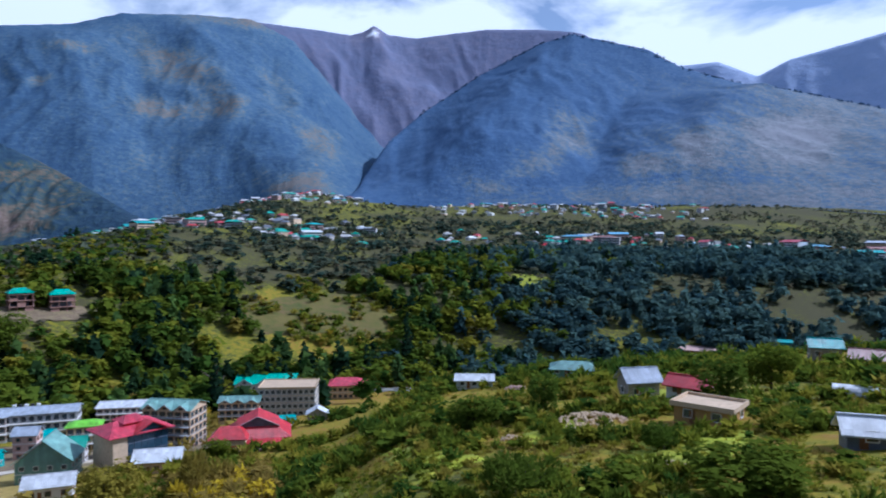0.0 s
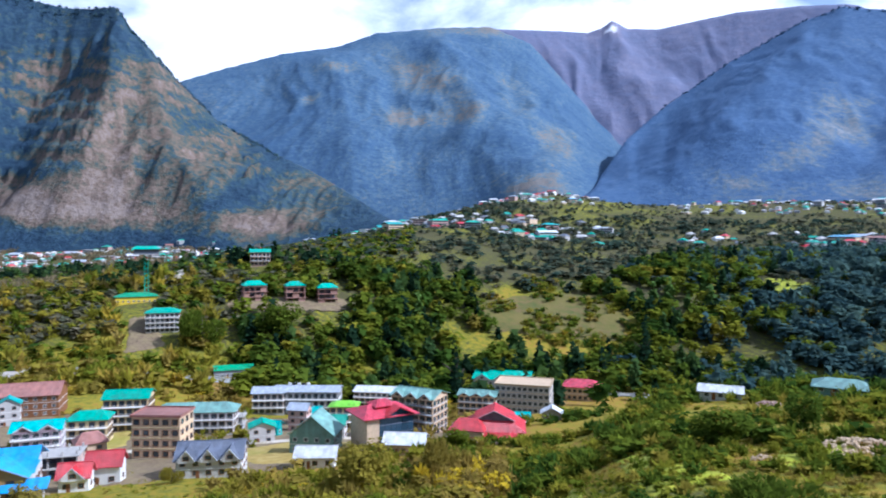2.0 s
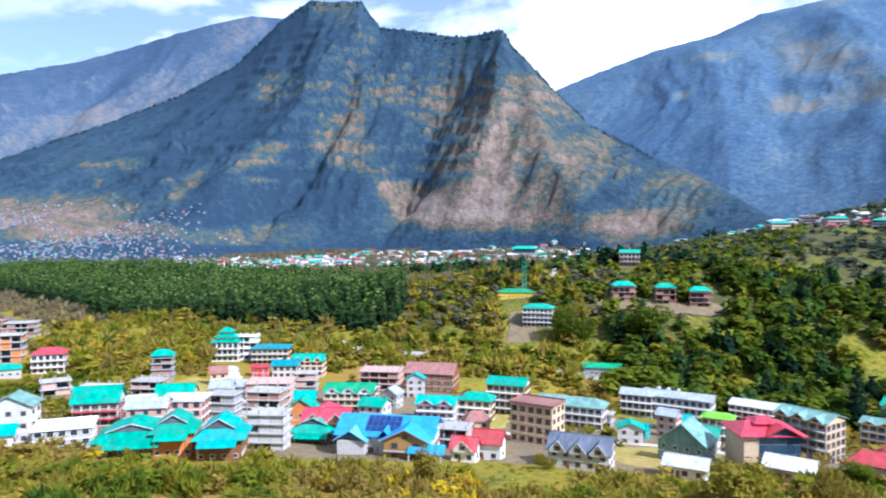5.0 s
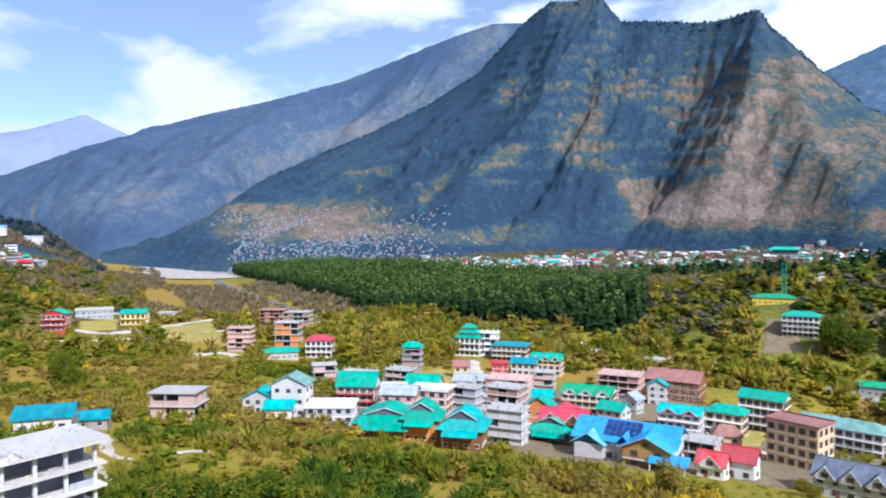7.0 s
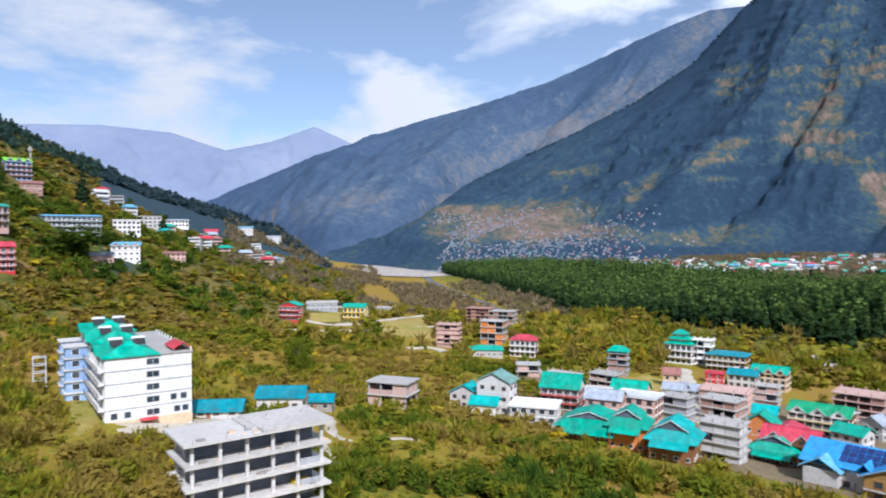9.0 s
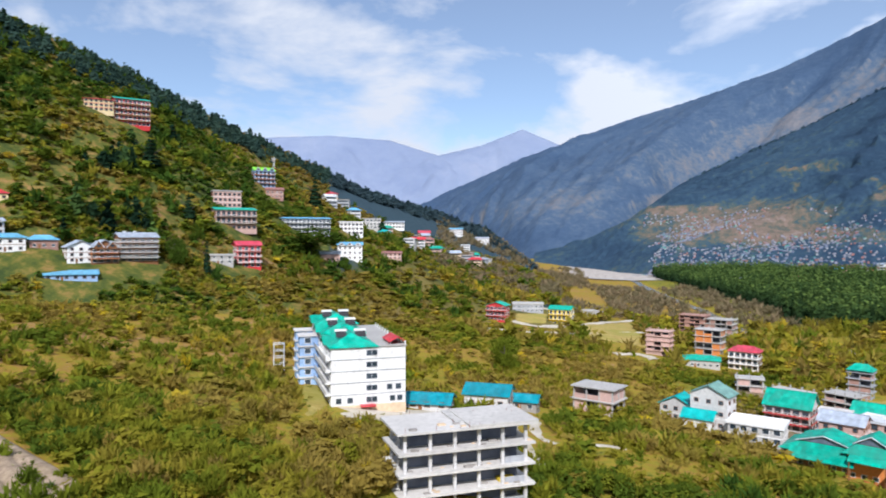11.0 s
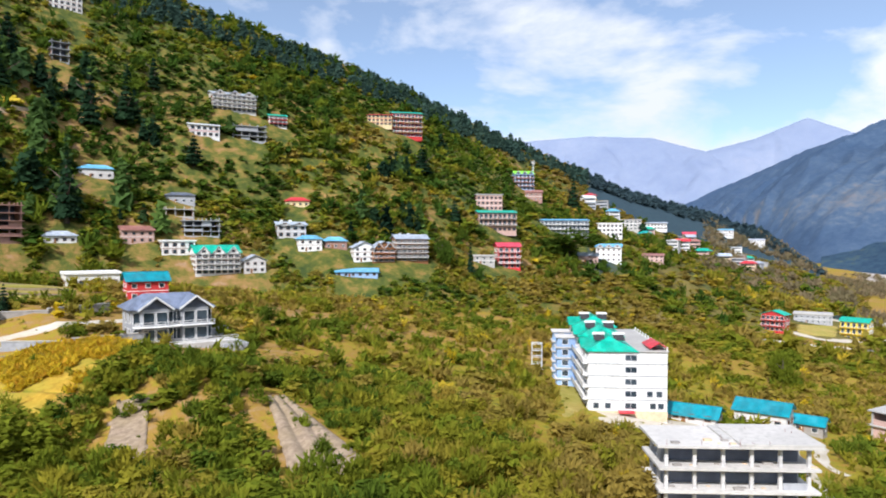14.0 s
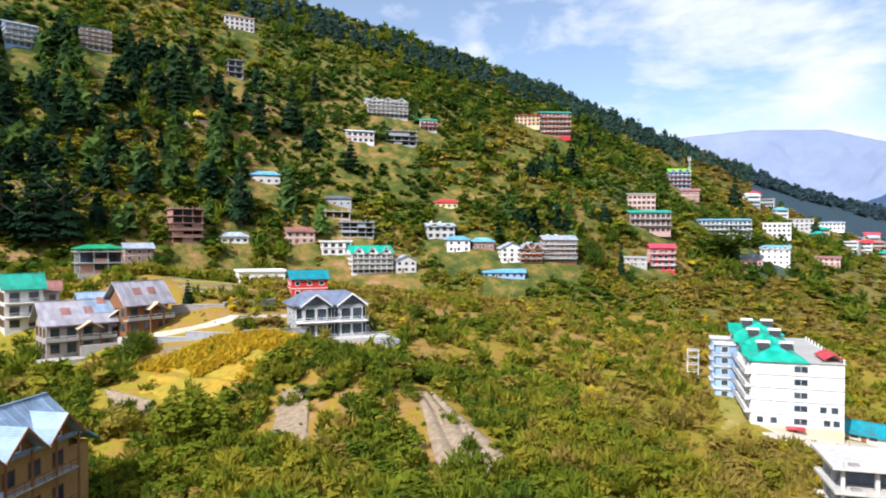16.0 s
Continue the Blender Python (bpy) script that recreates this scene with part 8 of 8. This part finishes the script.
g = more.uniform(5, 9.5, len(q))
many("river_edge_trees", BUSH_M, q, g, g * 1.15, np.clip(more.normal(0.46, 0.14, len(q)), 0.1, 0.7), M["leaf"], "brown and olive trees along the river's edge", "trees")
near_by = np.hypot(p[:, 0], p[:, 1]) < 620
many("riverside_trees", BUSH_M, p[near_by], h[near_by] * 1.3, h[near_by] * 1.3, np.clip(rng.normal(0.48, 0.14, near_by.sum()), 0.05, 0.75), M["leaf"], "olive and brown riverside trees", "trees")
p, h = p[~near_by], h[~near_by]
many("valley_scrub", [bush_shape(45 + s, 18, 0.26, True) for s in range(5)], p, h, h * 1.4, rng.random(len(p)), M["brush"], "brown leafless riverside scrub on the valley floor", "bushes")
p, rng = scatter(2000, (28, 75), (560, 960), 13, lambda x, y, d, r: ~cedars(x, y, d, r) & patchy(x, y, 70, 49, 0.18) & (y - river_y(x) > 20))
h = rng.uniform(10, 18, len(p))
many("valley_cedars", FIR_F, p, h, h * 1.5, rng.random(len(p)), M["needle"], "groups of dark cedars on the valley floor", "trees")


# pines along the mountain crests
FIR_T0 = [conifer_shape(130 + s, 9, 0.24, 0.24) for s in range(4)]
# needles match the mountain's painted haze blue
M["far_east_needle"] = leaf_material("haze_pale_pine_needles", [(0.0, (0.06, 0.112, 0.205)), (1.0, (0.085, 0.142, 0.235))], 0.12)
rng = np.random.default_rng(14)
a = np.radians(rng.uniform(-34, 2, 260))
d = np.interp(np.degrees(a), RIGHT.b, RIGHT.c) - rng.uniform(-4, 40, len(a))
x, y = -d * np.sin(a), d * np.cos(a)
p = np.stack([x, y, RIGHT.z(x, y) - 1.0], 1)
h = rng.uniform(6, 13, len(p))
many("crest_pines_east", FIR_T0, p, h, h * 1.7, rng.random(len(p)), M["far_east_needle"], "crest pines tinted with the mountain's haze blue", "woods")


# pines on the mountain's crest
# needles lightened and blued, with haze put into their colour
M["flank_needle"] = leaf_material("hazed_flank_needles", [(0.0, (0.052, 0.100, 0.155)), (0.6, (0.070, 0.130, 0.180)), (1.0, (0.090, 0.148, 0.150))], 0.08)
rng = np.random.default_rng(15)
a = np.radians(rng.uniform(33, 84, 900))
d = np.interp(np.degrees(a), CLIFF.b, CLIFF.c) - rng.uniform(-3, 45, len(a)) * rng.random(len(a))
x, y = -d * np.sin(a), d * np.cos(a)
h = rng.uniform(5, 11, len(x))
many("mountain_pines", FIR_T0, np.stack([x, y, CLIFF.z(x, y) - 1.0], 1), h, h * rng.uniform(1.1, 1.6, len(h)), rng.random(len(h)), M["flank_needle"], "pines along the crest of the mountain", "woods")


# single trees that stand out
def tree(kind, x, y, height, width, tint, label, shape):
    ob = new(kind)
    ob.matrix_basis = pose(x, y, float(land(x, y)) - 0.1)
    tagged(ob, label, "tree", kind.replace("_", " ") + " group")
    bm = bmesh.new()
    bmesh.ops.create_cone(bm, cap_ends=True, segments=7, radius1=0.035 * height, radius2=0.008 * height, depth=height * 0.8, matrix=Matrix.Translation((0, 0, height * 0.4)))
    for k in range(5):
        a = k * 1.3
        q = Matrix.Rotation(a, 4, "Z") @ Matrix.Translation((0.12 * width, 0, height * (0.32 + 0.07 * k))) @ Matrix.Rotation(0.9, 4, "Y")
        bmesh.ops.create_cone(bm, cap_ends=True, segments=5, radius1=0.014 * height, radius2=0.004 * height, depth=0.32 * width, matrix=q)
    me = bpy.data.meshes.new("trunk")
    bm.to_mesh(me)
    bm.free()
    me.materials.append(M["bark"])
    piece("trunk", me, ob)
    v, f = shape
    v = v * (width, width, height)
    cm = bpy.data.meshes.new("crown")
    cm.from_pydata(v.tolist(), [], f.tolist())
    cm.attributes.new("tint", "FLOAT", "POINT").data.foreach_set("value", np.full(len(v), tint, np.float32))
    cm.materials.append(M["needle" if "pine" in kind or "cedar" in kind else "leaf"])
    piece("crown", cm, ob)
    return ob


FIR_T = [conifer_shape(100 + s, 700, 0.04) for s in range(3)]
BUSH_T = [bush_shape(110 + s, 1500, 0.045, s == 1) for s in range(3)]
tree("pine_tree", -146.2, -295.9, 34.0, 32.4, 0.3, "tall dark cedar on the lower slope", FIR_T[0])
tree("pine_tree", -63.8, -297.2, 34.0, 53.7, 0.2, "large dark cedar above the chalets", FIR_T[1])
tree("pine_tree", -72.5, -295.2, 34.0, 44.8, 0.2, "large dark cedar above the chalets", FIR_T[2])
tree("pine_tree", -54.2, -305.2, 34.0, 42.6, 0.1, "large dark cedar above the chalets", FIR_T[0])
tree("pine_tree", -238.2, -378.2, 24.7, 22.0, 0.3, "slim pine on the hillside", FIR_T[1])
tree("pine_tree", -147.5, -367.5, 24.0, 46.7, 0.4, "dark pine on the hillside", FIR_T[2])
tree("pine_tree", -112.4, -365.1, 25.1, 45.0, 0.3, "dark pine on the hillside", FIR_T[0])
tree("pine_tree", -164.0, -392.1, 25.9, 33.4, 0.3, "dark pine on the hillside", FIR_T[1])
tree("pine_tree", -184.0, -348.4, 33.6, 31.0, 0.3, "dark pine on the hillside", FIR_T[2])
tree("pine_tree", -204.2, -349.7, 25.7, 39.8, 0.4, "dark pine on the hillside", FIR_T[0])
tree("pine_tree", -220.7, -314.2, 18.5, 30.2, 0.3, "dark pine on the hillside", FIR_T[1])
tree("pine_tree", -372.9, -277.8, 22.2, 36.5, 0.2, "dark pine below the red hotel", FIR_T[2])
tree("pine_tree", -339.3, -228.4, 16.2, 24.1, 0.3, "dark pine by the pink hotel", FIR_T[0])
tree("pine_tree", -540.1, -242.4, 28.8, 34.9, 0.4, "dark pine on the skyline", FIR_T[1])
tree("pine_tree", -297.3, -190.3, 18.2, 12.5, 0.3, "narrow dark cypress by the annex", FIR_T[2])
tree("pine_tree", -66.9, -162.8, 6.6, 8.6, 0.3, "dark conifer beside the terraces", FIR_T[0])
tree("shade_tree", -287.6, -201.2, 13.8, 13.1, 0.05, "round dark green tree by the timber hotel", BUSH_T[1])
tree("shade_tree", -402.3, -183.1, 16.8, 33.4, 0.05, "wide dark green tree at the orchard edge", BUSH_T[2])
tree("shade_tree", -41.4, -98.7, 8.2, 10.7, 0.28, "big green walnut tree below the field", BUSH_T[0])
tree("shade_tree", -46.8, -142.5, 6.1, 7.8, 0.1, "dark green tree beside the chalet", BUSH_T[1])
tree("shade_tree", -122.3, -141.5, 5.3, 4.1, 0.1, "dark green bush tree in the orchard", BUSH_T[2])
tree("shade_tree", -66.7, -133.2, 3.7, 4.5, 0.2, "small green tree by the road", BUSH_T[0])
tree("shade_tree", -262.1, -38.9, 13.0, 9.2, 0.25, "round green tree in the orchard", BUSH_T[1])
tree("shade_tree", -272.1, -39.8, 12.2, 10.7, 0.25, "round green tree in the orchard", BUSH_T[2])
tree("shade_tree", -109.0, 87.8, 10.4, 6.1, 0.55, "yellow-green tree above the town", BUSH_T[0])
tree("shade_tree", -120.1, 136.8, 4.4, 4.7, 0.5, "small yellow tree in the town", BUSH_T[1])
tree("shade_tree", -62.0, 124.4, 11.6, 9.7, 0.5, "yellow-green tree above the town", BUSH_T[2])
tree("shade_tree", -63.5, 190.7, 6.5, 7.0, 0.2, "green tree among red roofs", BUSH_T[0])
tree("shade_tree", -50.6, 145.4, 10.9, 9.4, 0.55, "yellow-green tree above the town", BUSH_T[1])
tree("shade_tree", 49.1, 120.4, 7.4, 7.9, 0.1, "dark green tree behind the sheds", BUSH_T[2])
tree("shade_tree", 64.7, 134.2, 8.9, 9.1, 0.2, "broad green tree behind the sheds", BUSH_T[0])
tree("shade_tree", 27.5, 84.6, 4.1, 5.4, 0.08, "dark bush below the sheds", BUSH_T[1])
tree("shade_tree", 18.8, 126.6, 7.3, 5.0, 0.08, "dark tree on the spur", BUSH_T[2])
tree("shade_tree", 5.4, 114.9, 6.6, 8.0, 0.12, "dark bushy tree on the spur", BUSH_T[0])
tree("shade_tree", 8.6, 70.5, 5.0, 8.6, 0.12, "broad olive tree on the grassy spur", BUSH_T[1])
tree("shade_tree", 27.5, 61.1, 4.0, 8.7, 0.15, "broad olive tree on the grassy spur", BUSH_T[2])
tree("pine_tree", -119.7, 359.6, 34.0, 33.5, 0.2, "tall dark cedar beside the town", FIR_T[0])
tree("pine_tree", -24.5, 463.4, 32.7, 36.5, 0.2, "dark pine on the river bank", FIR_T[1])
tree("pine_tree", -45.8, 421.5, 24.5, 20.8, 0.3, "dark pine by the crimson roof", FIR_T[2])
tree("pine_tree", -23.9, 468.4, 25.3, 32.2, 0.2, "dark pine on the river bank", FIR_T[0])
tree("shade_tree", -279.8, 346.1, 24.8, 23.2, 0.15, "dark tree beside the white hotel", BUSH_T[1])
tree("shade_tree", -246.0, 378.0, 21.8, 23.5, 0.15, "dark tree below the building site", BUSH_T[2])

# ---- far villages ----
FAR_ROOF = ("teal", "cyan", "greymetal", "whitemetal", "red", "whitemetal", "greymetal", "skyroof", "rust", "whitemetal", "teal", "pinkred")
FAR_WALL = ("white", "palewall", "beige", "pink", "grey", "white", "palewall")


def far_house(x, y, rng, size, label):
    w, dep, floors = size * rng.uniform(0.8, 1.5), size * rng.uniform(0.7, 1.0), rng.choice((1, 2, 2, 3, 3))
    ob = place("village_house", x, y, math.degrees(math.atan2(-x, y)) + rng.uniform(-35, 35), label, "house", "far village houses")
    h = floors * 3.0
    block("wall", rng.choice(FAR_WALL), ob, -w / 2, w / 2, 0, dep, -3.0, h)
    for k in range(floors):
        block("window_band", "pane", ob, -w / 2 + 0.8, w / 2 - 0.8, -0.06, 0.02, k * 3 + 1.0, k * 3 + 2.2)
    kind, mat = rng.choice(("hip", "gable", "flat")), rng.choice(FAR_ROOF)
    if kind == "flat":
        block("roof_slab", rng.choice(("white", "concrete", mat)), ob, -w / 2 - 0.5, w / 2 + 0.5, -0.5, dep + 0.5, h, h + 0.4)
    else:
        facets = hip_facets(-w / 2, w / 2, 0, dep, h, 2.4, 0.8) if kind == "hip" else gable_facets(-w / 2, w / 2, 0, dep, h, 2.6, 0.8)
        piece("roof", solid("roof", facets, mat), ob)
    return ob


def village(count, az, dist, seed, size, label, lump=120, cut=-0.2, keep=None):
    rng = random.Random(seed)
    made = tries = 0
    while made < count and tries < count * 40:
        tries += 1
        a, d = math.radians(rng.uniform(*az)), rng.uniform(*dist)
        x, y = -d * math.sin(a), d * math.cos(a)
        if float(bumps(np.array(x / lump), np.array(y / lump), seed, 3)) > cut and (keep is None or keep(x, y)):
            far_house(x, y, rng, size, label)
            made += 1


village(34, (6.5, 24), (1330, 1620), 3, 15, "small village house on the far plateau", 120, -0.1)
village(18, (4, 36), (840, 1010), 4, 20, "village house at the plateau's edge", 90, 0.0)
village(20, (16, 36), (820, 1150), 5, 19, "village house above the far bank", 120, -0.1)
village(22, (-22, -2), (1380, 1620), 6, 12, "small pale house on the far plateau", 120, -0.1)
village(10, (-15, -9), (930, 1020), 7, 22, "hotel-like house above the gorge", 60, -0.5)
village(9, (-34, -26), (930, 1060), 8, 26, "house with a coloured roof above the gorge", 60, -0.5)
village(6, (-22, -17), (930, 1040), 9, 12, "small house above the gorge", 60, -0.5)
village(36, (38, 60), (1020, 1330), 10, 13, "town house at the mountain's foot", 140, -0.2)
village(44, (58, 84), (1080, 1380), 11, 13, "town house at the mountain's foot", 140, -0.2)
village(24, (100, 113), (450, 900), 12, 10, "pale house among orchards on the hill's shoulder", 60, -0.3, lambda x, y: -1.3 < float(beyond_shoulder(np.array(x), np.array(y))) < -0.1)


def crowd(name, n, az, dist, seed, top, label, size=1.0):
    """Houses too small and too many to pick apart, as one mesh."""
    rng = np.random.default_rng(seed)
    a, d = np.radians(rng.uniform(*az, 6 * n)), rng.uniform(*dist, 6 * n)
    x, y = -d * np.sin(a), d * np.cos(a)
    z = np.maximum(ground(x, y), np.where(np.degrees(a) > 57, np.maximum(CLIFF.z(x, y), CLIFF_WEST.z(x, y)), CLIFF.z(x, y)))
    high = (z - EYE) / d
    ok = (high < math.tan(math.radians(top))) & (bumps(x / 90, y / 90, seed, 3) > -0.3)
    ok &= np.degrees(a) < az[1] - 1.6 - 2.2 * bumps(d / 70, a * 30, seed + 5, 3)
    if top > 0:
        ok &= rng.random(6 * n) < np.clip((np.degrees(a) - az[0]) / 8, 0.05, 1)
        ok &= rng.random(6 * n) < np.clip(1.15 - high / math.tan(math.radians(top)), 0.08, 1)
    x, y, z = x[ok][:n], y[ok][:n], z[ok][:n]
    n = len(x)
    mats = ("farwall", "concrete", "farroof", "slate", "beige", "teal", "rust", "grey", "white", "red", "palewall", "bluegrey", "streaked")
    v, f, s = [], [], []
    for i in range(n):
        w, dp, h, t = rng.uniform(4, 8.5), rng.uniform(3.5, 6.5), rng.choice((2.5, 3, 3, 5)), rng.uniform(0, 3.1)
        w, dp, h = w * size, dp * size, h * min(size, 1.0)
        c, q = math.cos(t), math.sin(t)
        # smaller houses take dull bluish paints that stand in for distance haze
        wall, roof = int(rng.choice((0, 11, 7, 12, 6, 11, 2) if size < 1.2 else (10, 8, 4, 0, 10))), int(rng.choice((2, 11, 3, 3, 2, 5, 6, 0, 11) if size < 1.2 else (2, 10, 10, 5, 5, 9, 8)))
        base = len(v)
        for zz, k in ((-3, 1.0), (h, 1.0), (h, 1.15)):
            v += [(x[i] + k * (sx * w * c - sy * dp * q) / 2, y[i] + k * (sx * w * q + sy * dp * c) / 2, z[i] + zz) for sx, sy in ((-1, -1), (1, -1), (1, 1), (-1, 1))]
        v += [(x[i] - w * c * 0.3, y[i] - w * q * 0.3, z[i] + h + 0.28 * dp), (x[i] + w * c * 0.3, y[i] + w * q * 0.3, z[i] + h + 0.28 * dp)]
        f += [(base + k, base + (k + 1) % 4, base + 4 + (k + 1) % 4, base + 4 + k) for k in range(4)]
        f += [(base + 8, base + 9, base + 13, base + 12), (base + 9, base + 10, base + 13), (base + 10, base + 11, base + 12, base + 13), (base + 11, base + 8, base + 12)]
        s += [wall] * 4 + [roof] * 4
    return tagged(new(name, mesh_of(name, v, f, mats, s)), label, "houses", kind="stuff")


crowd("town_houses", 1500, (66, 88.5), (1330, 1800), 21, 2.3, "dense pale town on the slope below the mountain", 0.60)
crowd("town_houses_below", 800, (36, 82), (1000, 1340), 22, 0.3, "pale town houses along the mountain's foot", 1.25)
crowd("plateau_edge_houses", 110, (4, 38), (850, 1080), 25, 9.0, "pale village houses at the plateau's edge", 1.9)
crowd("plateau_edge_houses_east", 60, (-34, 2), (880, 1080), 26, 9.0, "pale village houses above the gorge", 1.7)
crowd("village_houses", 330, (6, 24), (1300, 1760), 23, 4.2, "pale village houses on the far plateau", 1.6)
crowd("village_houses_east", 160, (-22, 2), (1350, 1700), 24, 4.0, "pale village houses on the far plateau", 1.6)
